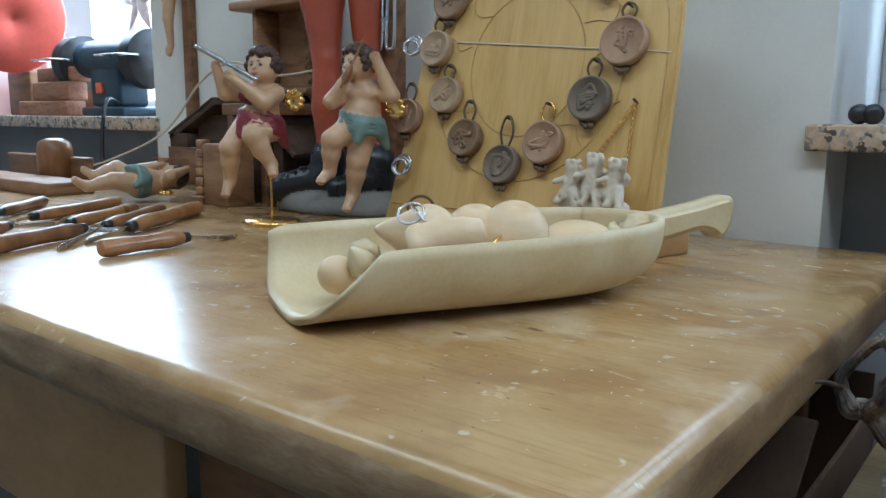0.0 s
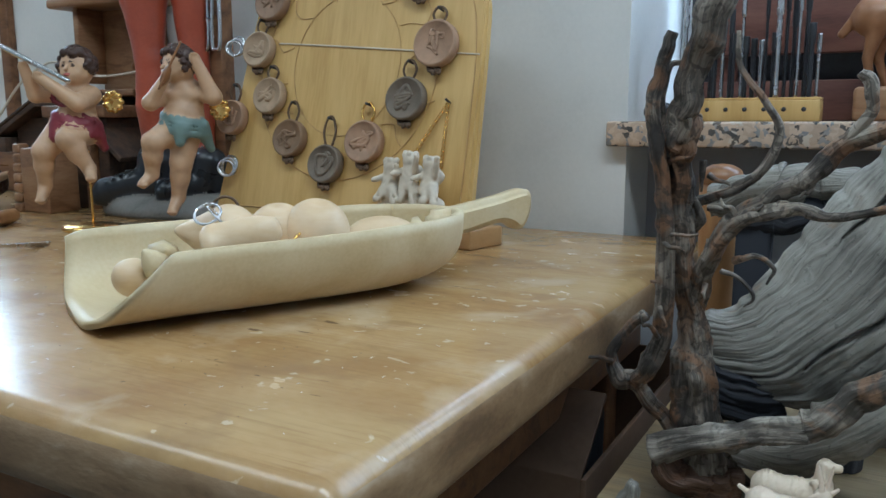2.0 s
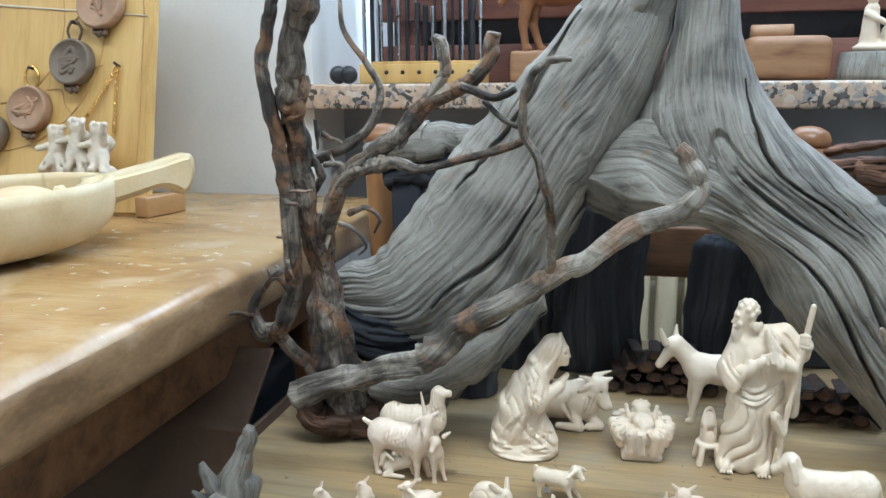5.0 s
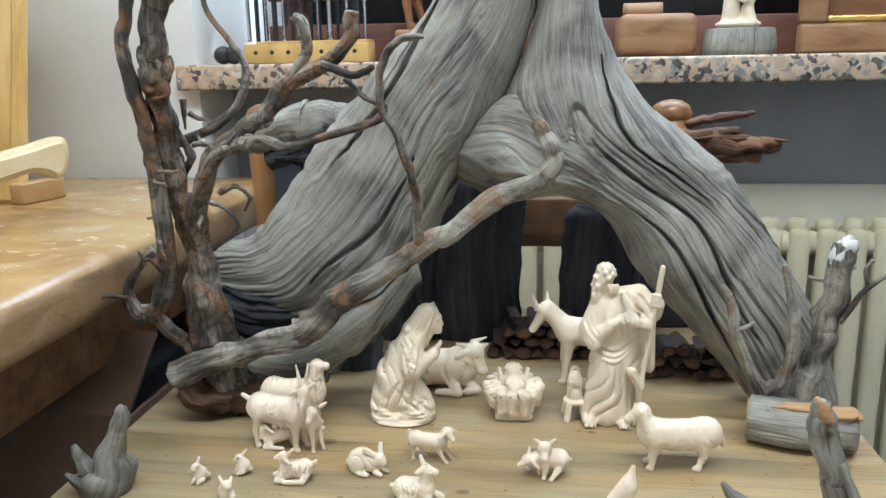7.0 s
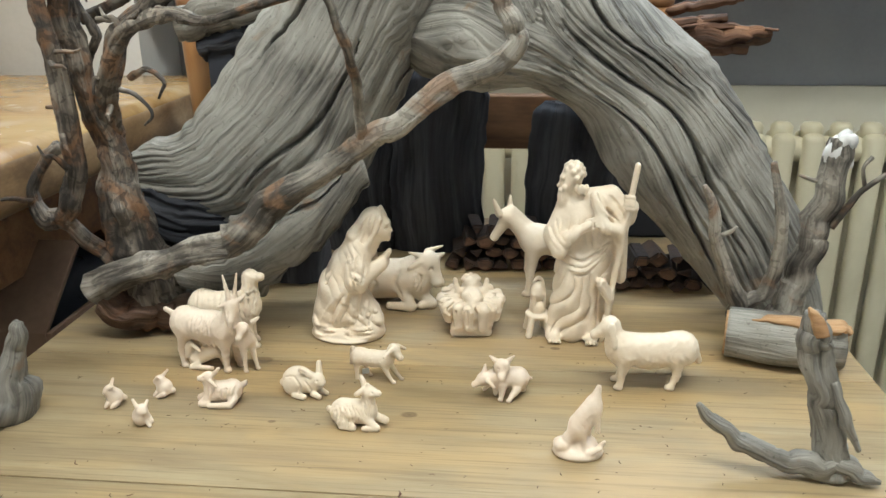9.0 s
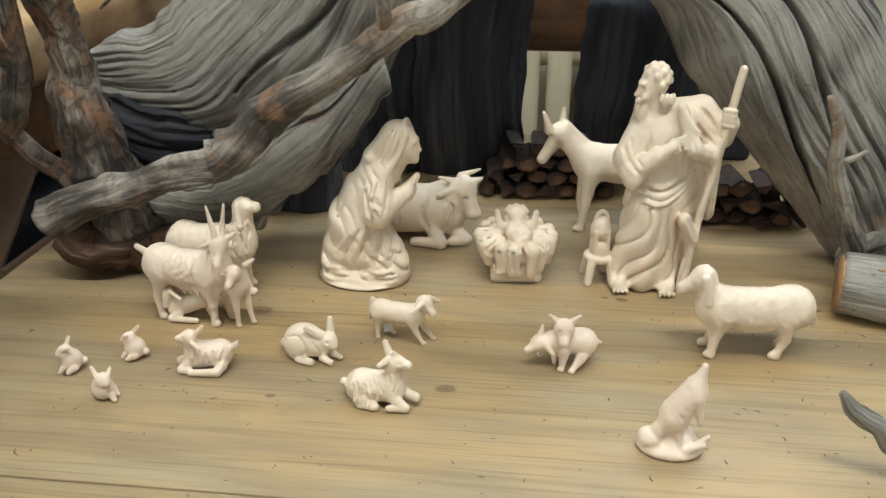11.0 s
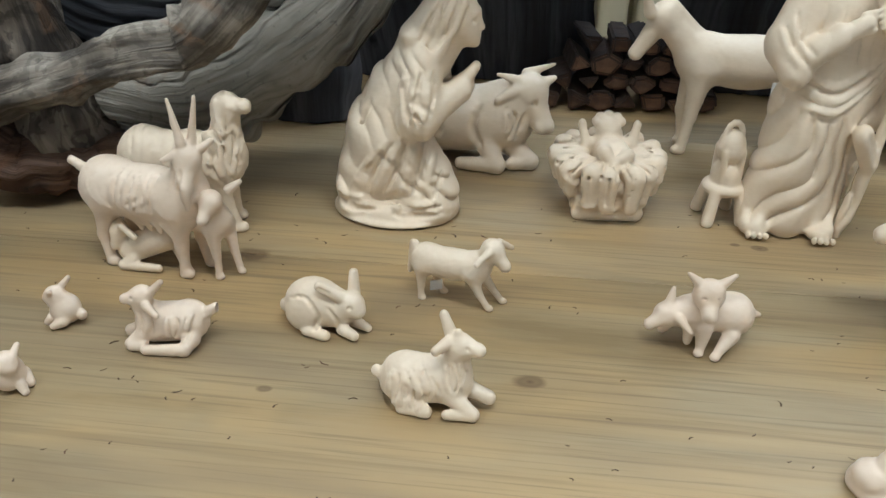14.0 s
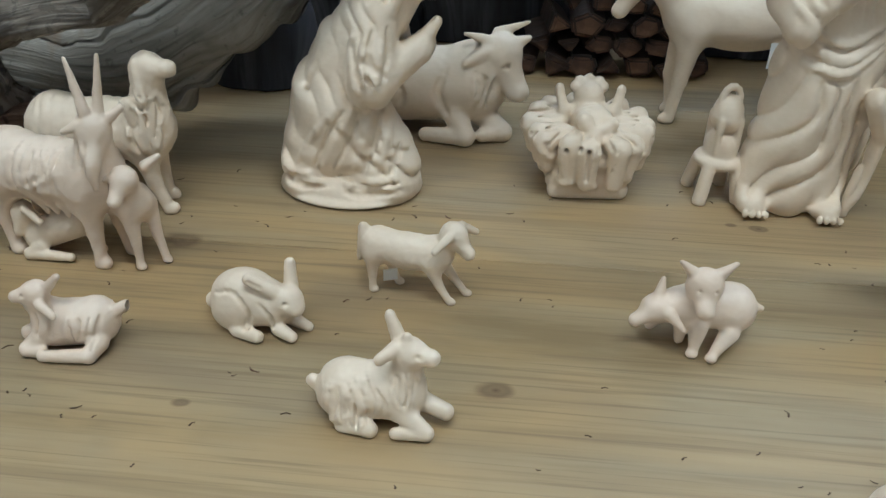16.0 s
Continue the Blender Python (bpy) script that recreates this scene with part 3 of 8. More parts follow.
# ---- the two big supports ----
def bench_top_material():
    """Oiled bench wood: fine growth lines, soft stains, rubbed pale spots, dark scratches, uneven gloss."""
    m = surface("rubbed_bench_wood", [(0.315, 0.180, 0.066), (0.385, 0.232, 0.092), (0.43, 0.27, 0.115), (0.47, 0.31, 0.145)], 0.25, 5, (1.2, 2.6, 3.5), 0.05, 70, distort=0.8, rough_var=0.07, coat=0.08)
    N, L = m.node_tree.nodes, m.node_tree.links
    b = N["Principled BSDF"]
    tc = N.new("ShaderNodeTexCoord")
    for scale, stretch, detail, lo, hi, most, tint in ((4.5, (1, 1.5, 1), 10, 0.50, 0.62, 0.65, (0.285, 0.155, 0.055)), (2.6, (1, 1.5, 1), 8, 0.52, 0.66, 0.6, (0.50, 0.35, 0.155)),
                                                       (34, (0.12, 4.0, 1), 4, 0.55, 0.72, 0.26, (0.235, 0.125, 0.045)), (110, (0.10, 3.5, 1), 3, 0.55, 0.72, 0.28, (0.22, 0.12, 0.05)),
                                                       (14, (1, 1.2, 1), 12, 0.55, 0.66, 0.5, (0.26, 0.15, 0.065)), (9, (1, 1, 1), 12, 0.57, 0.68, 0.55, (0.60, 0.46, 0.29)),
                                                       (55, (1, 1, 1), 6, 0.66, 0.70, 0.6, (0.66, 0.54, 0.38)), (26, (0.5, 3.0, 1), 9, 0.70, 0.73, 0.8, (0.10, 0.055, 0.025))):
        src = b.inputs["Base Color"].links[0].from_socket
        mp = N.new("ShaderNodeMapping")
        mp.inputs["Scale"].default_value = stretch
        mp.inputs["Rotation"].default_value = (0, 0, 0.12 if scale == 26 else 0)
        L.new(tc.outputs["Object"], mp.inputs["Vector"])
        n = N.new("ShaderNodeTexNoise")
        n.inputs["Scale"].default_value, n.inputs["Detail"].default_value, n.inputs["Distortion"].default_value = scale, detail, 0.3
        L.new(mp.outputs[0], n.inputs["Vector"])
        r = ramp(N, [(lo, (0, 0, 0)), (hi, (most, most, most))])
        L.new(n.outputs[0], r.inputs[0])
        mx = N.new("ShaderNodeMix")
        mx.data_type = "RGBA"
        L.new(r.outputs[0], mx.inputs["Factor"])
        L.new(src, mx.inputs["A"])
        mx.inputs["B"].default_value = (*tint, 1)
        L.new(mx.outputs["Result"], b.inputs["Base Color"])
    dents = N.new("ShaderNodeTexNoise")
    dents.inputs["Scale"].default_value, dents.inputs["Detail"].default_value = 45, 6
    L.new(tc.outputs["Object"], dents.inputs["Vector"])
    old = b.inputs["Normal"].links[0].from_node
    bp = N.new("ShaderNodeBump")
    bp.inputs["Strength"].default_value, bp.inputs["Distance"].default_value = 0.16, 0.003
    L.new(dents.outputs[0], bp.inputs["Height"])
    L.new(old.outputs[0], bp.inputs["Normal"])
    L.new(bp.outputs[0], b.inputs["Normal"])
    return m


M_benchtop = bench_top_material()
bench = thing("workbench", "oiled brown wooden workbench with a thick rounded top", "workbench")
part("benchtop", box((-2.3, 0.53, 0.733), (0.045, WALL - 0.004, BENCH), 0.02, 6), M_benchtop, bench, "worn glossy oiled wooden top with scratches")
top_mesh = bpy.data.objects["benchtop"].data
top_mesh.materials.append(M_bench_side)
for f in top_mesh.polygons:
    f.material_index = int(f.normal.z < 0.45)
part("drawer_front", box((-1.5, 0.565, 0.56), (-0.385, 0.59, 0.731), 0.004), M_bench, bench)
part("apron", box((-0.385, 0.60, 0.62), (-0.06, 0.63, 0.731), 0.004), M_dark_wood, bench)
part("side_apron", box((-0.05, 0.7, 0.64), (-0.025, 1.4, 0.731), 0.004), M_dark_wood, bench)
for x, y in ((-0.15, 0.6), (-0.15, 1.36), (-2.2, 0.6), (-2.2, 1.36)):
    part("leg", box((x, y, 0.0), (x + 0.09, y + 0.09, 0.735), 0.006), M_dark_wood, bench)
part("stretcher", box((-0.12, 0.69, 0.12), (-0.07, 1.36, 0.2), 0.004), M_dark_wood, bench)

nat = thing("display_table", "low table with an olive stained pine board top", "table")
edges = [0.56, 0.745, 0.925, 1.105, 1.36]
for i in range(4):
    part("plank", box((0.06, edges[i], 0.588), (0.785, edges[i + 1] - 0.0004, TABLE), 0.0004 if 0 < i < 4 else 0.002, 2), M_board, nat)
for x, y in ((0.09, 0.6), (0.71, 0.6), (0.09, 1.28), (0.71, 1.28)):
    part("leg", box((x, y, 0.0), (x + 0.05, y + 0.05, 0.588), 0.004), M_dark_wood, nat)
part("rail", box((0.14, 0.61, 0.52), (0.71, 0.63, 0.588), 0.003), M_dark_wood, nat)
part("rail", box((0.14, 1.3, 0.52), (0.71, 1.32, 0.588), 0.003), M_dark_wood, nat)
# ---- the weathered stump and the branches ----
def shell(name, left, right, back, thick, n=170, ring=150, seed=3, ridge=0.005, lip=0.35, knots=(), split=0.010, ragged=0.06, rifts=()):
    """A slab of grown wood between two edges (rows of x, z); the fibres run along it and flow round its knots (across, along, size)."""
    Lp, Rp = spline(left, n), spline(right, n)
    yb, tk = spline([(v, 0) for v in back], n)[:, 0], spline([(v, 0) for v in thick], n)[:, 0]
    th = np.linspace(0, 2 * np.pi, ring, endpoint=False)
    c, s = np.cos(th)[None], np.sin(th)[None]
    cs = np.sign(c) * np.abs(c) ** 0.85
    mid, half = (Lp + Rp) / 2, (Rp - Lp) / 2
    width = np.linalg.norm(half, axis=1)
    along = np.r_[0, np.cumsum(np.linalg.norm(np.diff(mid, axis=0), axis=1))]
    S = np.repeat(along[:, None], ring, 1)
    U = cs * (0.5 * width[:, None] + 0.5 * width.mean()) + (s < 0) * 3.0
    F = U + 0.018 * (vnoise(U * 13 + 5, S * 8, seed) - 0.5) + 0.008 * (vnoise(U * 34 + 5, S * 17, seed + 12) - 0.5)
    G = S.copy()
    bulge = np.zeros_like(S)
    for u0, s0, r0 in knots:
        du, ds = U - u0, (S - s0) * 0.7
        d2 = du * du + ds * ds
        F = F - du * np.exp(-d2 / (2.2 * r0) ** 2) * r0 * r0 / (d2 + 0.6 * r0 * r0) * 0.6
        G = G + 0.6 * r0 * np.exp(-d2 / (1.3 * r0) ** 2) * np.sin(3 * np.arctan2(ds, du))
        bulge += 0.22 * r0 * np.exp(-d2 / (1.2 * r0) ** 2)
    g0 = vnoise(F * 58 + 50, G * 5, seed + 1)
    g1 = vnoise(F * 150 + 50, G * 9, seed + 6)
    g2 = vnoise(F * 360 + 50, G * 20, seed + 2)
    lump = vnoise(U * 13 + 20, S * 8, seed + 4)
    worn = np.clip(2.2 * vnoise(U * 11 + 31, S * 9, seed + 9) - 0.5, 0.25, 1.2)
    line = np.abs(vnoise(F * 30 + 90, G * 2.2, seed + 5) - 0.5)
    crack = np.clip(1 - line / 0.022, 0, 1) * np.clip(4 * vnoise(U * 9 + 60, S * 7, seed + 10) - 1.6, 0, 1)
    thin = np.abs(vnoise(F * 75 + 20, G * 3.5, seed + 15) - 0.5)
    crack = crack + 0.45 * np.clip(1 - thin / 0.05, 0, 1) * np.clip(4 * vnoise(U * 14 + 80, S * 9, seed + 16) - 1.9, 0, 1)
    for u0, s0, s1 in rifts:
        gap = np.abs(F - u0 - 0.005 * np.sin(S * 31 + 40 * u0))
        ends = np.clip(np.minimum(S - s0, s1 - S) / 0.05, 0, 1)
        crack = crack + 1.5 * np.clip(1 - gap / (0.0008 + 0.0022 * ends), 0, 1) * (ends > 0)
    rel = worn * ridge * (0.7 * (g0 - 0.5) + 0.9 * (np.abs(g1 - 0.5) * 2 - 0.45) + 0.6 * (g2 - 0.5)) + 0.022 * (lump - 0.5) + bulge - split * crack
    edge = 1 + ragged * (vnoise(S * 30 + 3, c * 2 + 5, seed + 7) - 0.5) + ragged * (vnoise(S * 110 + 3, c * 2 + 5, seed + 17) - 0.5)
    X = mid[:, :1] + cs * half[:, :1] * edge
    Z = mid[:, 1:] + cs * half[:, 1:] * edge
    Y = yb[:, None] - s * tk[:, None] * np.where(s > 0, 1.0, lip) - rel * np.where(s > 0, 1, -0.3)
    P = np.stack([X, Y, Z], -1)
    P[..., 2] = np.maximum(P[..., 2], TABLE + 0.001)
    return grid_mesh(name, P, np.stack([F, G], -1))


stump = thing("tree_stump", "large weathered grey tree stump arched like a cave on the table", "tree stump")
part("left_root", shell("left_root", [(0.108, 0.772), (0.130, 0.786), (0.162, 0.802), (0.213, 0.872), (0.253, 0.925), (0.296, 0.974), (0.338, 1.022), (0.378, 1.075), (0.405, 1.12)],
                        [(0.135, 0.722), (0.190, 0.698), (0.262, 0.700), (0.325, 0.735), (0.362, 0.800), (0.390, 0.865), (0.424, 0.920), (0.452, 0.985), (0.470, 1.06)],
                        (1.05, 1.065, 1.08, 1.10, 1.12, 1.13, 1.145, 1.155, 1.16), (0.02, 0.032, 0.045, 0.055, 0.06, 0.065, 0.065, 0.06, 0.045), 380, 380, 3, 0.0036,
                        knots=((0.035, 0.335, 0.022), (0.075, 0.435, 0.018), (-0.05, 0.16, 0.014)), split=0.012, ragged=0.05, rifts=((0.02, 0.10, 0.28), (-0.045, 0.20, 0.42), (0.07, 0.26, 0.44))), M_grey_wood, stump)
part("right_root", shell("right_root", [(0.472, 1.20), (0.470, 1.06), (0.454, 0.985), (0.434, 0.945), (0.424, 0.895), (0.475, 0.845), (0.540, 0.812), (0.580, 0.752), (0.637, 0.690), (0.700, 0.62)],
                         [(0.53, 1.20), (0.532, 1.06), (0.549, 0.993), (0.584, 0.935), (0.634, 0.893), (0.668, 0.863), (0.700, 0.816), (0.728, 0.772), (0.765, 0.705), (0.785, 0.62)],
                         (1.19, 1.175, 1.16, 1.145, 1.13, 1.12, 1.11, 1.10, 1.085, 1.06), (0.05, 0.06, 0.07, 0.078, 0.08, 0.08, 0.075, 0.065, 0.055, 0.045), 420, 420, 11, 0.0038,
                         knots=((-0.05, 0.31, 0.016), (0.03, 0.27, 0.008)), split=0.014, ragged=0.035, rifts=((0.0, 0.30, 0.58), (-0.032, 0.40, 0.60), (0.034, 0.22, 0.40))), M_grey_wood, stump)
part("arch_burl", shell("arch_burl", [(0.366, 0.875), (0.378, 0.85), (0.412, 0.832), (0.455, 0.828), (0.495, 0.832), (0.538, 0.818), (0.562, 0.795)],
                        [(0.392, 0.905), (0.425, 0.935), (0.46, 0.945), (0.505, 0.93), (0.545, 0.90), (0.575, 0.865), (0.595, 0.825)],
                        (1.13, 1.125, 1.12, 1.115, 1.115, 1.115, 1.12), (0.025, 0.04, 0.05, 0.058, 0.06, 0.055, 0.04), 240, 260, 23, 0.0042,
                        knots=((-0.01, 0.055, 0.026), (0.012, 0.16, 0.016)), ragged=0.04), M_grey_wood, stump)
part("spire", shell("spire", [(0.345, 1.005), (0.365, 1.05), (0.392, 1.09), (0.415, 1.125), (0.43, 1.145)], [(0.452, 1.01), (0.462, 1.045), (0.468, 1.08), (0.466, 1.12), (0.452, 1.15)],
                    (1.15, 1.135, 1.14, 1.15, 1.155), (0.01, 0.042, 0.046, 0.03, 0.01), 160, 200, 31, 0.0075, knots=((0.01, 0.05, 0.016),), ragged=0.16), M_grey_wood, stump)
part("left_root_lip", shell("left_root_lip", [(0.165, 0.690), (0.205, 0.700), (0.250, 0.715), (0.300, 0.745), (0.345, 0.785)], [(0.180, 0.655), (0.236, 0.643), (0.272, 0.668), (0.312, 0.700), (0.352, 0.752)],
                            (1.0, 1.005, 1.01, 1.02, 1.03), (0.012, 0.02, 0.022, 0.02, 0.014), 150, 160, 37, 0.005, ragged=0.3), M_grey_wood, stump)
# jagged dark bark piece that fills the dark hollow below the left root's tip
part("broken_end", shell("broken_end", [(0.128, 0.745), (0.150, 0.738), (0.180, 0.735), (0.205, 0.72)], [(0.138, 0.688), (0.160, 0.676), (0.190, 0.672), (0.215, 0.690)],
                         (1.035, 1.04, 1.045, 1.05), (0.014, 0.02, 0.02, 0.012), 90, 110, 41, 0.012, ragged=0.35), M_dark_bark, stump, "dark jagged broken bark filling the hollow")

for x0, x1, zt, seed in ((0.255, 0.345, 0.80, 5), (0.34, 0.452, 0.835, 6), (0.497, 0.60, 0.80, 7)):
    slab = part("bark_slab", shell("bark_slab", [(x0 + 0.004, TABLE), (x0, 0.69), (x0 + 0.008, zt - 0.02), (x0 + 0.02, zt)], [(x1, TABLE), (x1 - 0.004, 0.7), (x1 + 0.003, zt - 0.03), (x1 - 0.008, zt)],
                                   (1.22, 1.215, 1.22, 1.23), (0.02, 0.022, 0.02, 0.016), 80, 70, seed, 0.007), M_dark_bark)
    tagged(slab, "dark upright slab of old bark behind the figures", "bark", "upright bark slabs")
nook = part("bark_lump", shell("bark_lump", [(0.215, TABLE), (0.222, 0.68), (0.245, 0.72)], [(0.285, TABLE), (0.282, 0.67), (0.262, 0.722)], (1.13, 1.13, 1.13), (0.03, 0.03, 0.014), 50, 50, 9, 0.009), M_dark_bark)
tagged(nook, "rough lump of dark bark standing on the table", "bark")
beam = part("crosspiece", box((0.38, 1.27, 0.735), (0.58, 1.29, 0.80), 0.003), M_dark_wood)
tagged(beam, "short brown board fixed across behind the stump", "board")


def limbs(parent, name, rows, n=60, ring=18, rough=0.26, seed=1, material=None, label=""):
    slim = {"branching_root": 0.80, "fallen_branch": 0.74, "upright_branch": 0.8, "hooked_branch": 0.8}.get(parent.name, 1.0)
    rows = [(x, y, z, r * slim) for x, y, z, r in rows]
    return part(name, limb(name, rows, n, ring, rough, seed), material or M_branch, parent, label)


tree = thing("branching_root", "twisted grey brown dry branch with many twigs standing on the table", "branch")
limbs(tree, "main_stem", [(0.158, 1.0, 0.625, 0.036), (0.150, 0.99, 0.68, 0.030), (0.141, 0.98, 0.74, 0.023), (0.135, 0.975, 0.79, 0.016), (0.126, 0.965, 0.84, 0.012), (0.122, 0.958, 0.90, 0.012),
                          (0.122, 0.95, 0.945, 0.0135), (0.121, 0.945, 0.965, 0.0165), (0.124, 0.94, 0.99, 0.0165), (0.13, 0.935, 1.02, 0.013), (0.142, 0.93, 1.06, 0.0175), (0.146, 0.93, 1.10, 0.017), (0.14, 0.93, 1.15, 0.014)], 130, 24, 0.26, 2)
limbs(tree, "side_stem", [(0.088, 0.96, 0.735, 0.010), (0.104, 0.955, 0.76, 0.011), (0.112, 0.95, 0.80, 0.010), (0.114, 0.945, 0.86, 0.0105), (0.111, 0.94, 0.91, 0.0085), (0.104, 0.935, 0.96, 0.0082), (0.099, 0.935, 1.0, 0.0078), (0.106, 0.935, 1.04, 0.007), (0.113, 0.935, 1.058, 0.006)], 100, 16, 0.16, 3)
limbs(tree, "low_knee", [(0.092, 0.965, 0.80, 0.007), (0.072, 0.962, 0.78, 0.006), (0.062, 0.96, 0.755, 0.007), (0.07, 0.96, 0.735, 0.010), (0.085, 0.965, 0.73, 0.010), (0.10, 0.975, 0.705, 0.009), (0.128, 0.985, 0.675, 0.011)], 70, 14, 0.18, 4)
limbs(tree, "twig", [(0.064, 0.955, 0.752, 0.003), (0.052, 0.945, 0.757, 0.0026), (0.042, 0.938, 0.757, 0.0012)], 16, 8, 0.2, 5)
limbs(tree, "twig", [(0.106, 0.965, 0.83, 0.004), (0.112, 0.95, 0.836, 0.0032), (0.102, 0.938, 0.838, 0.0016)], 16, 8, 0.2, 6)
limbs(tree, "curled_branch", [(0.12, 0.985, 0.905, 0.006), (0.14, 0.975, 0.912, 0.006), (0.165, 0.97, 0.922, 0.0055), (0.19, 0.97, 0.945, 0.005), (0.199, 0.97, 0.975, 0.0045), (0.184, 0.972, 1.0, 0.004), (0.163, 0.975, 1.03, 0.003), (0.16, 0.975, 1.06, 0.002)], 70, 12, 0.18, 7)
limbs(tree, "arm", [(0.128, 0.985, 0.80, 0.014), (0.145, 0.965, 0.85, 0.011), (0.165, 0.955, 0.893, 0.0105), (0.2, 0.95, 0.918, 0.0105), (0.232, 0.945, 0.94, 0.0105), (0.25, 0.945, 0.965, 0.0095), (0.285, 0.94, 0.98, 0.008), (0.307, 0.938, 1.0, 0.007), (0.312, 0.936, 1.022, 0.007)], 90, 16, 0.18, 8)
limbs(tree, "arm_fork", [(0.25, 0.945, 0.965, 0.007), (0.268, 0.94, 0.99, 0.0065), (0.266, 0.938, 1.01, 0.0075), (0.258, 0.937, 1.02, 0.004)], 30, 12, 0.2, 9)
limbs(tree, "lower_arm", [(0.14, 0.96, 0.845, 0.009), (0.175, 0.945, 0.895, 0.008), (0.215, 0.935, 0.91, 0.007), (0.25, 0.93, 0.906, 0.0045), (0.285, 0.925, 0.915, 0.004), (0.335, 0.915, 0.93, 0.004), (0.345, 0.9, 0.945, 0.0035)], 80, 12, 0.18, 10)
limbs(tree, "twig", [(0.285, 0.925, 0.978, 0.0045), (0.315, 0.915, 0.968, 0.004), (0.335, 0.905, 0.975, 0.003)], 30, 10, 0.2, 11)
limbs(tree, "twig", [(0.305, 0.925, 0.965, 0.003), (0.325, 0.915, 0.95, 0.0028), (0.343, 0.905, 0.943, 0.002)], 24, 8, 0.2, 12)
limbs(tree, "twig", [(0.17, 0.955, 0.86, 0.004), (0.19, 0.945, 0.868, 0.003), (0.205, 0.94, 0.858, 0.0022), (0.2, 0.938, 0.845, 0.0014)], 30, 8, 0.2, 13)
limbs(tree, "twig", [(0.16, 0.955, 0.85, 0.003), (0.176, 0.948, 0.846, 0.0024), (0.19, 0.945, 0.832, 0.0018), (0.182, 0.944, 0.822, 0.001)], 30, 8, 0.2, 14)
limbs(tree, "twig", [(0.12, 0.98, 0.87, 0.005), (0.135, 0.972, 0.888, 0.005), (0.138, 0.968, 0.897, 0.006), (0.13, 0.965, 0.915, 0.003), (0.122, 0.965, 0.945, 0.002)], 30, 10, 0.2, 15)
limbs(tree, "twig", [(0.098, 0.985, 0.965, 0.004), (0.095, 0.982, 1.0, 0.004), (0.1, 0.98, 1.03, 0.0035), (0.112, 0.98, 1.035, 0.003)], 30, 10, 0.2, 16)

rnd = random.Random(12)
for i in range(15):
    x, y, z = ((0.135 + 0.02 * rnd.random(), 0.962, 0.80 + 0.16 * rnd.random()), (0.17 + 0.1 * rnd.random(), 0.945, 0.0), (0.11, 0.942, 0.78 + 0.2 * rnd.random()))[i % 3]
    z = z or 0.895 + 0.6 * (x - 0.17)
    a, l = rnd.random() * 6.28, 0.012 + 0.026 * rnd.random()
    dx, dz, dy = math.cos(a) * l, math.sin(a) * l * 0.8, -0.012 * rnd.random()
    limbs(tree, "twig", [(x, y, z, 0.0036), (x + 0.4 * dx, y + dy, z + 0.55 * dz, 0.0026), (x + 0.75 * dx, y + dy * 1.3, z + 0.6 * dz, 0.002), (x + dx, y + dy * 1.5, z + dz, 0.001)], 22, 8, 0.2, 100 + i)
M_snag = weathered("pale_weathered_branch", (0.06, 0.05, 0.04), (0.235, 0.205, 0.168), (0.41, 0.37, 0.31), (0.25, 0.14, 0.075), 34, 0.55, 0.8, 0.35)
M_stub = weathered("reddish_brown_wood", (0.025, 0.014, 0.01), (0.09, 0.048, 0.03), (0.19, 0.115, 0.075), (0.16, 0.07, 0.03), 40, 0.52, 0.9)
snag = thing("fallen_branch", "long bent grey branch lying in front of the stump", "branch")
limbs(snag, "bough", [(0.108, 0.955, 0.668, 0.019), (0.15, 0.955, 0.688, 0.017), (0.2, 0.955, 0.705, 0.016), (0.245, 0.958, 0.72, 0.018), (0.275, 0.96, 0.748, 0.016), (0.32, 0.96, 0.776, 0.0135), (0.36, 0.96, 0.803, 0.0125), (0.4, 0.96, 0.826, 0.012), (0.435, 0.96, 0.855, 0.012),
                      (0.468, 0.96, 0.868, 0.0115), (0.487, 0.96, 0.885, 0.0115), (0.482, 0.96, 0.908, 0.0105), (0.468, 0.96, 0.926, 0.0075)], 150, 24, 0.2, 21, M_snag)
limbs(snag, "stub", [(0.112, 0.955, 0.662, 0.018), (0.13, 0.965, 0.648, 0.021), (0.16, 0.972, 0.643, 0.021), (0.185, 0.98, 0.643, 0.02)], 40, 26, 0.24, 22, M_stub, "sawn reddish brown stub")
limbs(snag, "upright_twig", [(0.362, 0.955, 0.812, 0.006), (0.362, 0.94, 0.85, 0.005), (0.364, 0.915, 0.88, 0.0048), (0.355, 0.9, 0.915, 0.0045), (0.343, 0.89, 0.94, 0.0045), (0.345, 0.888, 0.97, 0.0045), (0.352, 0.888, 0.988, 0.0045), (0.368, 0.888, 0.998, 0.004), (0.381, 0.889, 0.998, 0.0022)], 90, 12, 0.16, 23, M_snag)

# pieces on the right and left of the table
post = thing("upright_branch", "grey broken branch with a bleached top standing on the table", "branch")
limbs(post, "stem", [(0.727, 1.0, 0.623, 0.017), (0.733, 1.0, 0.66, 0.016), (0.742, 1.0, 0.70, 0.0155), (0.75, 1.0, 0.74, 0.016), (0.755, 1.0, 0.785, 0.015), (0.758, 1.0, 0.805, 0.012)], 70, 18, 0.22, 31, M_snag)
limbs(post, "twig", [(0.758, 0.995, 0.73, 0.004), (0.772, 0.985, 0.762, 0.003), (0.79, 0.98, 0.782, 0.0028), (0.80, 0.98, 0.79, 0.0016)], 30, 8, 0.2, 32, M_snag)
limbs(post, "twig", [(0.776, 0.985, 0.768, 0.0022), (0.77, 0.98, 0.785, 0.0018), (0.776, 0.98, 0.795, 0.0024)], 16, 8, 0.2, 33, M_snag)
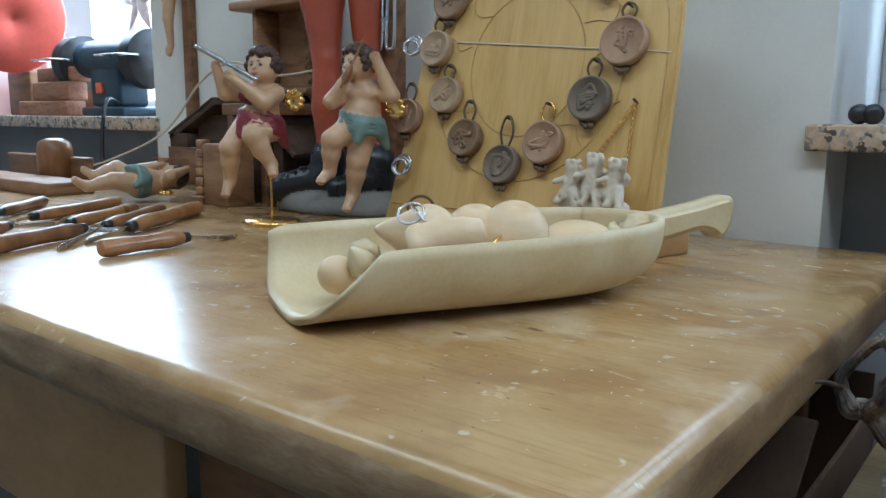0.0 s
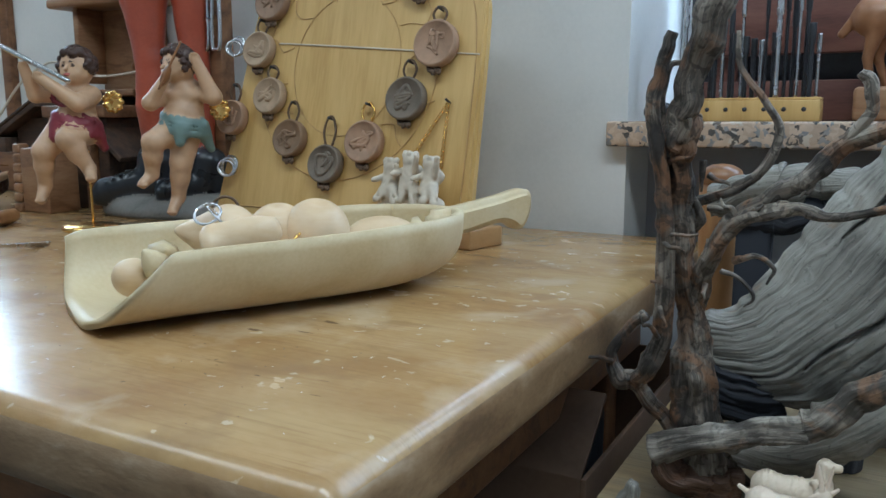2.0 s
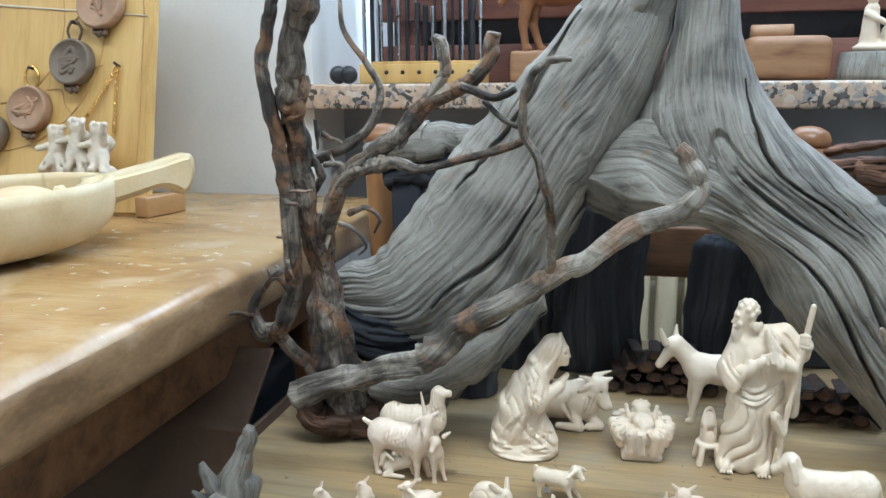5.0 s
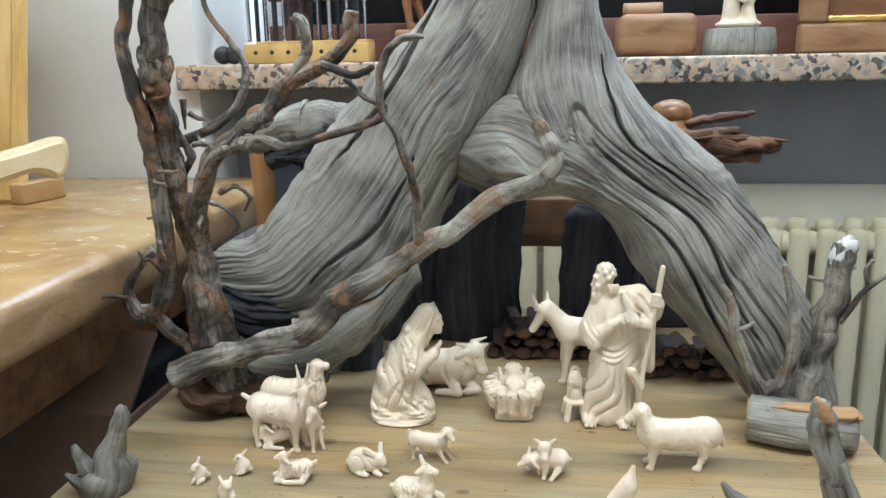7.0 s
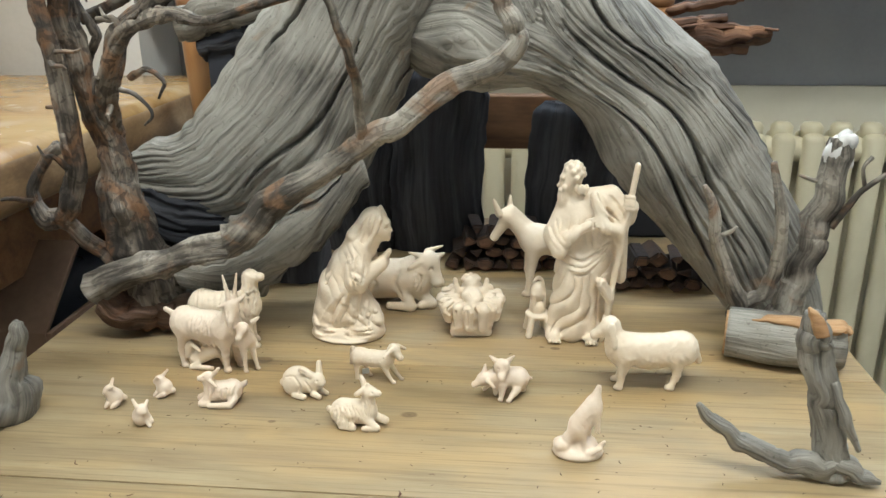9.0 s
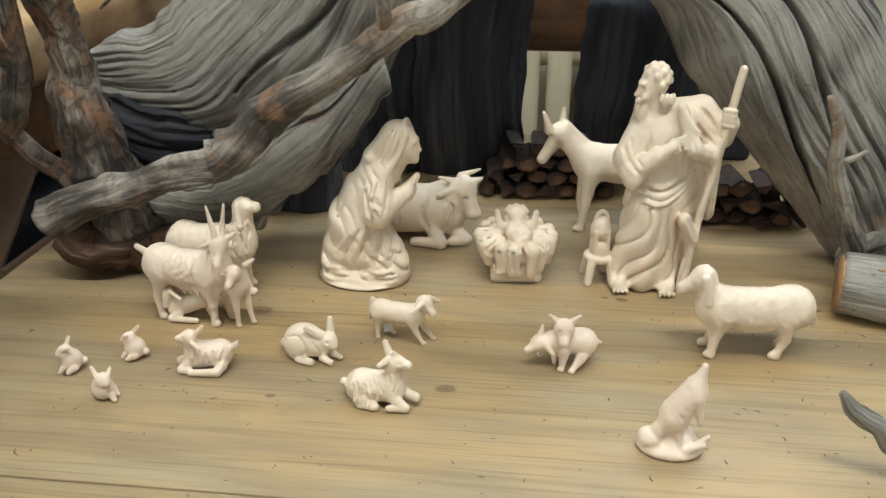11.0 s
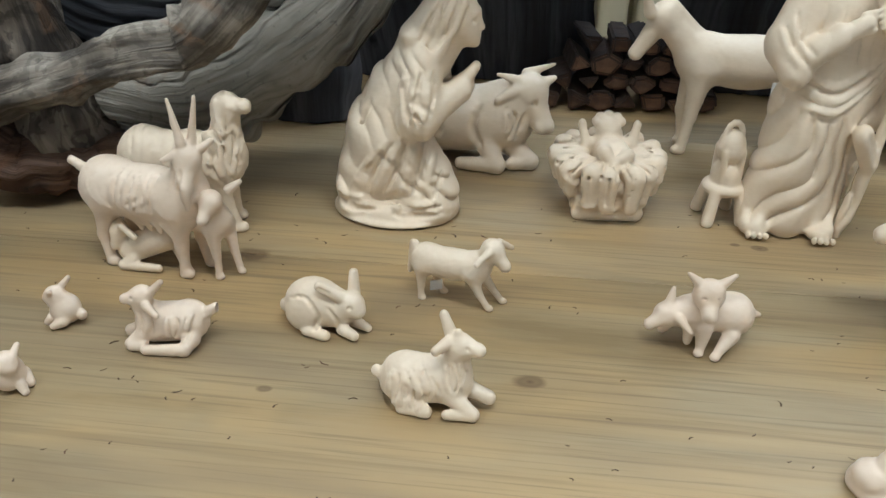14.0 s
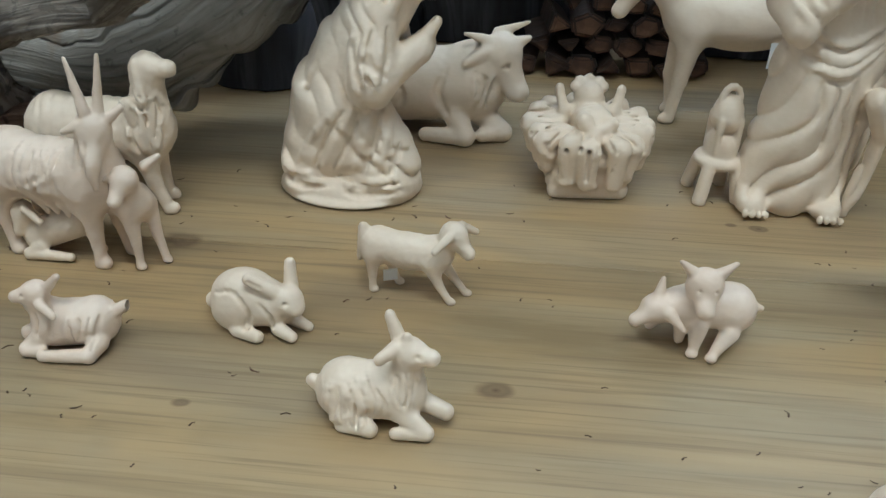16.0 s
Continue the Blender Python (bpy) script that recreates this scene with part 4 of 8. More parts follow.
limbs(post, "twig", [(0.738, 0.99, 0.772, 0.0026), (0.73, 0.985, 0.775, 0.002), (0.722, 0.983, 0.778, 0.0014)], 14, 8, 0.2, 34, M_snag)
M_bleached = surface("bleached_wood", [(0.45, 0.43, 0.40), (0.62, 0.60, 0.57), (0.72, 0.70, 0.67)], 0.7, 40, bump=0.5)
limbs(post, "bleached_top", [(0.754, 0.999, 0.784, 0.0135), (0.756, 0.999, 0.795, 0.0148), (0.759, 0.999, 0.805, 0.011), (0.762, 0.999, 0.813, 0.003)], 30, 18, 0.3, 39, M_bleached, "bleached white broken top")
sprig = thing("forked_twig", "thin forked grey twig leaning on the stump", "twig")
limbs(sprig, "stem", [(0.695, 0.995, 0.622, 0.011), (0.69, 0.995, 0.65, 0.009), (0.678, 0.99, 0.68, 0.0065), (0.662, 0.985, 0.715, 0.005), (0.655, 0.98, 0.745, 0.0045), (0.645, 0.975, 0.77, 0.002)], 60, 12, 0.2, 35, M_snag)
limbs(sprig, "fork", [(0.692, 0.995, 0.655, 0.007), (0.71, 0.99, 0.672, 0.006), (0.714, 0.985, 0.71, 0.0055), (0.711, 0.98, 0.75, 0.0045), (0.7, 0.98, 0.79, 0.002)], 50, 12, 0.2, 36, M_snag)
limbs(sprig, "twig", [(0.66, 0.985, 0.722, 0.003), (0.67, 0.98, 0.728, 0.002), (0.675, 0.975, 0.735, 0.001)], 12, 8, 0.2, 37, M_snag)
logr = part("short_log", limb("short_log", [(0.674, 0.965, 0.6425, 0.0205), (0.70, 0.957, 0.6425, 0.022), (0.73, 0.95, 0.6425, 0.022), (0.762, 0.945, 0.6425, 0.021)], 30, 26, 0.07, 38), M_grey_wood)
tagged(logr, "short sawn grey log with orange split ends lying on the table", "log")
fork = thing("hooked_branch", "grey hooked branch standing upright with a snapped orange tip", "branch")
limbs(fork, "stem", [(0.703, 0.79, 0.622, 0.015), (0.70, 0.79, 0.64, 0.0125), (0.692, 0.79, 0.67, 0.0105), (0.684, 0.79, 0.70, 0.0115), (0.679, 0.79, 0.72, 0.012), (0.676, 0.79, 0.738, 0.007)], 70, 18, 0.2, 41, M_grey_wood)
limbs(fork, "hook", [(0.71, 0.785, 0.629, 0.009), (0.688, 0.785, 0.63, 0.0095), (0.665, 0.788, 0.634, 0.008), (0.64, 0.79, 0.645, 0.0065), (0.622, 0.792, 0.659, 0.005), (0.613, 0.793, 0.669, 0.0025)], 60, 14, 0.22, 42, M_grey_wood)
limbs(fork, "splinter", [(0.691, 0.783, 0.695, 0.004), (0.701, 0.78, 0.67, 0.004), (0.712, 0.778, 0.648, 0.002)], 24, 8, 0.2, 43, M_grey_wood)
limbs(fork, "toe", [(0.702, 0.785, 0.635, 0.008), (0.718, 0.782, 0.627, 0.006), (0.73, 0.78, 0.624, 0.002)], 24, 10, 0.2, 44, M_grey_wood)
M_split = surface("fresh_split_wood", [(0.24, 0.12, 0.05), (0.42, 0.24, 0.11), (0.52, 0.34, 0.18)], 0.7, 60, (0.4, 2, 2), 0.6)
limbs(fork, "snapped_tip", [(0.679, 0.786, 0.726, 0.0075), (0.676, 0.786, 0.735, 0.006), (0.671, 0.786, 0.743, 0.0015)], 16, 12, 0.35, 45, M_split, "fresh orange snapped wood")
for a, b in (((0.672, 0.9655, 0.642), (0.675, 0.9647, 0.642)), ((0.761, 0.9452, 0.642), (0.7645, 0.9444, 0.642))):
    part("split_end", limb("split_end", [(*a, 0.0185), (*[(p + q) / 2 for p, q in zip(a, b)], 0.0188), (*b, 0.017)], 5, 20, 0.05, 46), M_split, logr, "orange split end grain")
part("split_face", limb("split_face", [(0.690, 0.955, 0.660, 0.002), (0.71, 0.950, 0.6615, 0.0035), (0.735, 0.944, 0.6615, 0.004), (0.756, 0.940, 0.661, 0.0045), (0.765, 0.938, 0.659, 0.003)], 40, 14, 0.3, 47, flat=2.2), M_split, logr, "orange split upper face")
peg = thing("driftwood_piece", "small jagged grey driftwood piece at the table edge", "driftwood")
limbs(peg, "stem", [(0.105, 0.815, 0.622, 0.016), (0.108, 0.815, 0.64, 0.015), (0.115, 0.818, 0.665, 0.009), (0.122, 0.82, 0.688, 0.007), (0.125, 0.82, 0.698, 0.004)], 40, 14, 0.3, 51, M_grey_wood)
limbs(peg, "horn", [(0.1, 0.812, 0.63, 0.011), (0.09, 0.808, 0.65, 0.006), (0.085, 0.806, 0.668, 0.002)], 24, 10, 0.3, 52, M_grey_wood)
limbs(peg, "horn", [(0.097, 0.81, 0.625, 0.008), (0.083, 0.806, 0.634, 0.005), (0.076, 0.803, 0.642, 0.002)], 20, 10, 0.3, 53, M_grey_wood)
# ---- carved figures, shaped in millimetres ----
GROUP = "carved nativity figures"


def carved(name, clay, at, label, category, rz=0.0, material=None, scale=1.0, group=GROUP, z=TABLE, wide=1.0, tall=1.0):
    me = clay.floor(0.0).mesh(name)
    me.transform(Matrix.Diagonal((0.001 * scale * wide, 0.001 * scale, 0.001 * scale * tall, 1)))
    ob = part(name, me, material or M_fig)
    ob.matrix_world = pose(at[0], at[1], z, 0, 0, rz)
    return tagged(ob, label, category, group)


def kneeling():
    c = Clay((-40, -34, 0), (56, 34, 130), 0.85)
    c.ell((0, 0, 4), (36, 28, 8), 3).ell((-22, -6, 6), (15, 20, 8), 3).ell((22, -6, 5), (15, 18, 7), 3)
    c.ell((-9, 0, 24), (28, 22, 20), 6).cap((-2, -3, 42), (24, -6, 14), 19, 14, 6).cap((-2, 8, 40), (22, 9, 14), 17, 12, 6)
    c.ell((-27, -4, 15), (10, 17, 8), 4).cap((-24, -12, 10), (26, -16, 8), 6, 7, 4)
    c.cap((-9, 0, 46), (13, 0, 88), 21, 15, 8).cap((-20, 2, 36), (-6, 3, 72), 11, 12, 6)
    c.cap((18, -10, 90), (16, -19, 62), 10.5, 11, 5).cap((16, -18, 60), (37, -6, 74), 10, 6.5, 4).cap((16, 14, 86), (20, 16, 62), 10, 10, 5).cap((20, 15, 60), (38, 2, 74), 9, 6, 4)
    c.cap((37, -4, 75), (44.5, -1.8, 85), 4.6, 2.6, 2).cap((37, 2, 75), (44.5, 1.8, 85), 4.6, 2.6, 2).ell((36, -5, 73), (7, 6, 6), 2)
    c.cap((22, 0, 86), (31, 0, 100), 9, 8, 4).ell((36, 0, 109), (10.5, 9.5, 13), 3).ell((40, 0, 101.5), (6.5, 6.2, 6), 3)
    c.cap((45.6, 0, 110), (47.6, 0, 105.4), 1.0, 1.5, 2.2).ell((44.6, 0, 101), (2.0, 3.0, 1.3), 1.2).ell((43.4, 0, 97.8), (3, 3.2, 2.6), 2).ell((44.4, 0, 113.2), (2.0, 6, 2.0), 2)
    c.ell((30, 0, 114), (13.5, 12.8, 13.5), 2).cap((27, 0, 111), (15, 0, 97), 13, 13, 4).ell((10, -3, 101), (7, 12, 5), 3)
    for sd in (-1, 1):
        c.cap((36.5, 3 * sd, 126.5), (38.5, 8.5 * sd, 118), 2.2, 2.2, 1.2).cap((38.5, 8.5 * sd, 118), (33.5, 11.5 * sd, 106), 2.2, 2.2, 1.2).cap((33.5, 11.5 * sd, 106), (25, 13.5 * sd, 92), 2.3, 3.2, 1.5)
        c.fold((40.5, 8.6 * sd, 115), (35, 11.6 * sd, 100), 1.1, 1).fold((27, 14 * sd, 119), (19, 15 * sd, 95), 1.3, 1.5)
        c.ell((43.8, 5.6 * sd, 109.4), (1.7, 1.5, 1.1), 1.2, carve=True)
    c.ell((-1, -2, 2.2), (39, 30, 4.2), 1.5)
    c.drape(lambda x, y, z: 0.28 * np.sqrt((x - 44) ** 2 + 0.7 * (z - 84) ** 2 + 0.3 * y * y) + 1.3 * np.sin(0.075 * z + 0.05 * x) + 0.8 * np.sin(0.12 * x + 0.05 * z) + 0.5 * np.sin(0.15 * y), 3.0,
            lambda x, y, z: np.clip((z - 5) / 6, 0, 1) * np.clip((66 - z - 0.25 * x) / 12, 0, 1) * (y < 40))
    c.drape(lambda x, y, z: 0.26 * (0.9 * x + 0.3 * z + 8 * np.sin(0.07 * z + 0.05 * x)), 2.2, lambda x, y, z: np.clip((z - 58) / 8, 0, 1) * np.clip((98 - z) / 8, 0, 1) * np.clip((30 - x) / 6, 0, 1) * (y < 40))
    c.pleats([(2, 54), (-14, 36), (-28, 16)], [(26, 50), (32, 34), (28, 12)], 4, 2.4, 1)
    c.pleats([(-35, 24), (-26, 16), (-10, 14)], [(-36, 12), (-24, 8), (-4, 7)], 2, 2.8, 4)
    c.pleats([(0, 17), (14, 12), (30, 17)], [(-4, 8), (12, 6), (32, 9)], 2, 2.6, 5)
    c.pleats([(30, 126), (19, 113), (10, 98)], [(37, 123), (33, 110), (27, 96)], 3, 1.4, 6)
    c.pleats([(10, 88), (8, 74), (12, 60)], [(26, 90), (26, 76), (24, 60)], 3, 2.4, 7)
    for z in (64, 71, 78):
        c.fold((8, -30, z + 6), (24, -28, z - 2), 1.6, 2)
    c.fold((-8, -16, 84), (-18, -14, 52), 2.2, 3).fold((2, -17, 92), (-6, -22, 66), 2, 3).fold((27, -13, 120), (22, -15, 96), 1.4, 1.6)
    c.cap((-32, 10, 22), (-36, 4, 12), 2.2, 2.0, 2)
    c.ell((36, -3, 54), (8, 14, 7), 4, carve=True)
    return c.chip(0.14, 0.7, 1)


def standing():
    c = Clay((-46, -36, 0), (60, 30, 184), 0.9)
    c.ell((-30, -16, 5.5), (10, 10, 6), 2).ell((12, -19, 5.5), (9, 10, 6), 2)
    for x in (-30, 12):
        for i in range(4):
            c.ell((x - 6 + 4 * i, -26 - (x > 0) * 3, 3.6), (1.8, 2.2, 2.0), 0.8)
    c.cap((-8, 2, 18), (-8, 0, 60), 23, 21, 6).cap((-23, -4, 14), (-15, -4, 66), 13, 14, 6).cap((10, -4, 15), (6, -2, 70), 15, 17, 6).cap((-8, 6, 8), (-6, 4, 40), 14, 16, 4).cap((24, 6, 26), (28, 4, 92), 11, 14, 6)
    c.cap((-8, 0, 60), (-6, 0, 118), 21, 20, 8).cap((12, 2, 66), (16, 2, 122), 19, 19, 8)
    c.cap((-20, -2, 126), (-33, -8, 104), 12, 12, 5).cap((-33, -10, 102), (-28, -20, 92), 11, 9, 4).cap((-30, -18, 95), (-10, -25, 110), 8.5, 6, 3).cap((-12, -25, 110), (2, -27, 118), 5, 4, 2)
    for i in range(4):
        c.cap((0, -28 + i, 114 + 2.5 * i), (14, -27 + i, 117 + 2.6 * i), 1.8, 1.3, 0.7)
    c.cap((-18, 0, 132), (28, 0, 136), 11, 12, 6).cap((30, 0, 134), (46, -8, 124), 12, 11, 5).cap((46, -10, 122), (50, -16, 132), 9, 7, 3).ell((47, -19, 138), (6, 6.5, 7), 2)
    for i in range(4):
        c.cap((41, -22, 133 + 3.4 * i), (50, -24, 132 + 3.6 * i), 1.9, 1.7, 0.7)
    c.cap((52, -20, 170), (42, -20, 110), 3.4, 3.3, 0.5).cap((42, -20, 110), (25, -16, 2), 3.3, 3.0, 0.5)
    c.cap((8, -16, 142), (20, -25, 116), 5, 6, 3).cap((20, -25, 116), (38, -20, 110), 6, 5, 3).cap((38, -12, 112), (44, -4, 62), 10, 7, 5).cap((30, 2, 130), (40, 0, 70), 12, 9, 5)
    c.cap((-10, 0, 134), (-14, -3, 146), 10, 9, 4).ell((-15, -4, 158), (12, 11, 11.5), 3).ell((-21, -6, 151), (8, 8.2, 11), 3)
    c.cap((-28.6, -8, 154.6), (-31, -8.6, 149.6), 1.1, 1.7, 2).ell((-26.6, -8, 157.4), (3, 6.6, 2.2), 2).ell((-25.6, -8, 139), (6, 6.4, 9.5), 3).ell((-28.6, -8.4, 145.4), (2.4, 4, 2.2), 1.4)
    c.ell((-27.2, -13, 154.4), (2, 1.5, 1.3), 1.0, carve=True).ell((-25, -14.4, 149), (3, 2, 3), 2).fold((-29.6, -10, 143.6), (-26, -13.5, 143.2), 0.7, 0.8)
    for i in range(26):
        a, b = i * 2.4, 0.25 + 1.55 * i / 26
        x, y, z = math.sin(b) * math.cos(a), math.sin(b) * math.sin(a), math.cos(b)
        if x < -0.45 and z < 0.55:
            continue
        c.ell((-14 + 11.5 * x, -4 + 10.5 * y, 158 + 11.5 * z), (3.4, 3.2, 3.0), 1.4)
    for i in range(5):
        c.ell((-10 + 2.4 * i, -14 + 0.6 * i, 148 - 3 * (i % 2)), (3, 2.8, 4), 1.4)
    for i in range(6):
        c.fold((-32 + 2.4 * i, -12 - 0.8 * i, 144 - 0.6 * i), (-29 + 1.6 * i, -13 - 0.5 * i, 132), 0.8, 0.8)
    c.cap((-9, -12, 10), (-8, -6, 44), 13, 15, 6).cap((-24, -2, 10), (-18, -2, 40), 11, 12, 5).cap((12, 0, 10), (8, 0, 40), 13, 14, 5)
    c.drape(lambda x, y, z: 0.23 * (0.42 * z - 0.95 * x + 0.25 * y + 9 * np.sin(0.04 * z + 0.03 * x) + 4 * np.sin(0.09 * x + 0.06 * z)), 3.2,
            lambda x, y, z: np.clip((z - 4) / 8, 0, 1) * np.clip((96 - z) / 12, 0, 1) * np.clip((38 - x) / 6, 0, 1) * (y < 40))
    c.drape(lambda x, y, z: 0.36 * (x + 0.35 * z + 5 * np.sin(0.08 * z)) + 0.1 * y, 1.6, lambda x, y, z: np.clip((z - 92) / 8, 0, 1) * np.clip((126 - z) / 8, 0, 1) * (y < 40))
    c.pleats([(-27, 94), (0, 86), (32, 104)], [(-29, 72), (2, 68), (34, 90)], 3, 3.2, 3)
    c.pleats([(6, 140), (16, 126), (34, 116)], [(22, 145), (32, 136), (44, 122)], 2, 2.8, 5)
    c.pleats([(38, 106), (42, 82), (44, 54)], [(47, 108), (49, 84), (48, 60)], 2, 2.4, 6)
    c.pleats([(-42, 112), (-36, 102), (-26, 94)], [(-32, 124), (-28, 112), (-20, 102)], 2, 2.0, 7)
    c.cap((20, -24, 62), (30, -20, 46), 6, 5, 4).fold((22, -30, 64), (32, -25, 48), 1.8, 2).fold((2, -24, 138), (-6, -26, 122), 1.4, 2)
    return c.chip(0.12, 0.6, 2)


def four_legged(length, height, fat, neck, head, legs, extra=None, step=0.8, lo=None, hi=None, fur=0.15, freq=0.9, tail=None, belly=0.0):
    """Head end towards +x. neck: its far end; head: muzzle tip and size; legs: x, y, knee shift, foot shift."""
    lo = lo or (-length * 0.72, -fat * 2.1, 0)
    hi = hi or (length * 1.1, fat * 2.1, height * 1.9)
    c = Clay(lo, hi, step)
    zb = height - fat
    c.cap((-length * 0.42, 0, zb), (length * 0.38, 0, zb + 0.02 * height), fat, fat * 0.96, fat * 0.4)
    c.ell((-length * 0.38, 0, zb + 0.1 * fat), (fat * 1.05, fat * 1.0, fat * 1.05), fat * 0.3).ell((0, 0, zb - fat * (0.15 + belly)), (length * 0.32, fat * 0.95, fat * 0.95), fat * 0.4)
    c.ell((length * 0.36, 0, zb), (fat * 0.9, fat * 0.92, fat * 1.1), fat * 0.3)
    c.cap((length * 0.42, 0, zb + fat * 0.2), neck, fat * 0.72, fat * 0.5, fat * 0.4)
    for x, y, kx, fx in legs:
        top, knee, foot = (x, y, zb - fat * 0.3), (x + kx, y * 1.05, zb * 0.42), (x + fx, y * 1.1, fat * 0.14)
        c.cap(top, knee, fat * 0.5, fat * 0.27, fat * 0.35).cap(knee, foot, fat * 0.25, fat * 0.21, fat * 0.12).ell((foot[0] + fat * 0.1, foot[1], fat * 0.17), (fat * 0.3, fat * 0.24, fat * 0.22), fat * 0.1)
    (mx, my, mz), r = head
    c.ell(neck, (r * 1.1, r, r * 1.05), r * 0.4).cap(neck, (mx, my, mz), r * 0.85, r * 0.5, r * 0.3).ell((mx, my, mz), (r * 0.5, r * 0.52, r * 0.48), r * 0.2)
    if tail:
        c.cap(*tail)
    if extra:
        extra(c)
    return c.chip(fur, freq, 3)


def sheep():
    def more(c):
        for s in (-1, 1):
            c.cap((39, 8 * s, 60), (36, 12 * s, 44), 3.4, 2.6, 1.5)
        c.ell((48, -5.5, 56), (1.6, 1.2, 1.4), 0.8, carve=True)
        c.cap((-40, -2, 40), (-47, -2, 24), 4.5, 3.2, 3)
        c.drape(lambda x, y, z: 0.55 * x + 2.2 * np.sin(0.3 * z) + 1.2 * np.sin(0.45 * y) + 3 * np.sin(0.09 * x + 0.2 * z), 0.45, lambda x, y, z: np.clip((z - 20) / 6, 0, 1) * np.clip((34 - x) / 6, 0, 1) * (y < 90))
    return four_legged(72, 50, 14.5, (38, -2, 57), ((52, -4, 48), 8.5), ((-26, -7, -5, -3), (-22, 8, -3, 2), (22, -8, -1, 6), (24, 8, 3, 4)), more, 0.95, (-52, -24, 0), (64, 24, 74), 0.5, 0.42, belly=0.15)


def lamb():
    def more(c):
        c.cap((20, -5, 32), (15, -12, 28), 2.0, 1.4, 1).cap((22, 5, 32), (27, 11, 27), 2.0, 1.4, 1)
        c.cap((-20, 0, 27), (-22, 0, 13), 2.4, 1.6, 1.5)
    return four_legged(34, 27, 7.2, (20, 0, 30), ((27, -2, 24), 5.4), ((-15, -4, 0, 0), (-13, 4, 4, 7), (11, -4, 4, 9), (12, 4, 7, 13)), more, 0.6, (-27, -16, 0), (34, 16, 40), 0.15, 1.0)


def goat():
    def more(c):
        c.cap((33, -7, 74), (28, -6, 94), 2.6, 1.0, 1).cap((36, -2, 74), (40, 0, 95), 2.6, 1.0, 1)
        c.cap((29, -9, 68), (24, -12, 66), 2.4, 1.4, 1).cap((40, -1, 70), (45, 2, 74), 2.4, 1.6, 1)
        c.cap((36, -14, 50), (36, -14, 44), 2.6, 1.2, 1.5)
        for i in range(5):
            c.cap((-2 + 6 * i, -9, 30), (0 + 6 * i, -9, 25), 2.6, 1.0, 2)
        c.pleats([(-12, 56), (-14, 46), (-13, 36)], [(16, 57), (14, 46), (12, 36)], 6, 1.0, 3)
        c.pleats([(26, 66), (26, 58), (24, 48)], [(36, 64), (34, 56), (32, 46)], 2, 1.5, 4)
        c.drape(lambda x, y, z: 0.6 * (x + 0.2 * z) + 3.5 * np.sin(0.22 * z + 0.1 * x), 0.55, lambda x, y, z: np.clip((z - 30) / 8, 0, 1) * np.clip((64 - z) / 8, 0, 1) * np.clip((24 - x) / 8, 0, 1) * (y < 90))
    return four_legged(64, 55, 14, (33, -4, 66), ((36, -13, 54), 7), ((-22, -8, -6, -4), (-20, 8, -2, 6), (22, -6, 0, 0), (24, 8, 1, 4)), more, 0.9, (-50, -24, 0), (54, 24, 100), 0.3, 0.5, tail=((-36, 0, 48), (-48, 0, 52), 3.2, 2.0, 2))


def kid():
    def more(c):
        c.cap((12, -5, 34), (9, -8, 33), 1.6, 1.0, 0.8).cap((16, 2, 36), (19, 5, 39), 1.8, 1.0, 0.8)
    return four_legged(24, 28, 6, (13, -4, 33), ((14, -9, 28), 4), ((-8, -4, -1, 0), (-7, 4, -1, 0), (10, -3, 1, 1), (10, 4, 2, 4)), more, 0.6, (-20, -15, 0), (26, 14, 46), 0.15, 0.9)


def lying_kid():
    c = Clay((-20, -12, 0), (26, 12, 32), 0.6)
    c.cap((-8, 0, 8), (14, 0, 17), 7, 7.5, 3).cap((-8, 0, 10), (-12, -2, 18), 4, 4.2, 2).ell((-12, -2, 20), (5, 4.6, 5), 2).cap((-12, -3, 20), (-14, -5, 12), 3.6, 2.6, 1.5).cap((-8, -6, 23), (0, -9, 19), 1.8, 1.6, 1)
    c.cap((-4, -6, 6), (-10, -8, 2.6), 3, 2.4, 1.5).cap((-10, -8, 2.6), (10, -9, 2.6), 2.6, 2, 1).cap((16, 3, 12), (18, 3, 2), 4, 2.4, 2)
    return c.chip(0.12, 0.9, 4)


def ram():
    def more(c):
        for i in range(9):
            c.cap((22 + 2 * (i % 3), -11 + 2 * (i // 3), 60 - 5 * (i // 3) - 2 * i), (24 + 2 * (i % 3), -12, 48 - 2 * i), 3.4, 1.6, 1.5)
        c.cap((28, -7, 78), (30, -12, 64), 3.4, 2.0, 1.5)
        c.pleats([(18, 66), (18, 54), (22, 42)], [(38, 66), (40, 54), (36, 36)], 5, 1.8, 2)
        c.pleats([(20, 52), (22, 44), (26, 34)], [(34, 46), (34, 38), (32, 30)], 4, 1.6, 3)
        c.drape(lambda x, y, z: 0.5 * (x + 0.3 * z) + 1.3 * np.sin(0.2 * z), 1.2, lambda x, y, z: np.clip((z - 28) / 8, 0, 1) * np.clip((74 - z) / 8, 0, 1) * (y < 90))
    return four_legged(62, 57, 15, (30, 0, 74), ((42, -3, 76), 8), ((-22, -8, -4, -2), (-20, 8, -3, 0), (22, -7, 4, 10), (22, 8, 2, 4)), more, 1.0, (-46, -22, 0), (56, 22, 90), 0.4, 0.6)


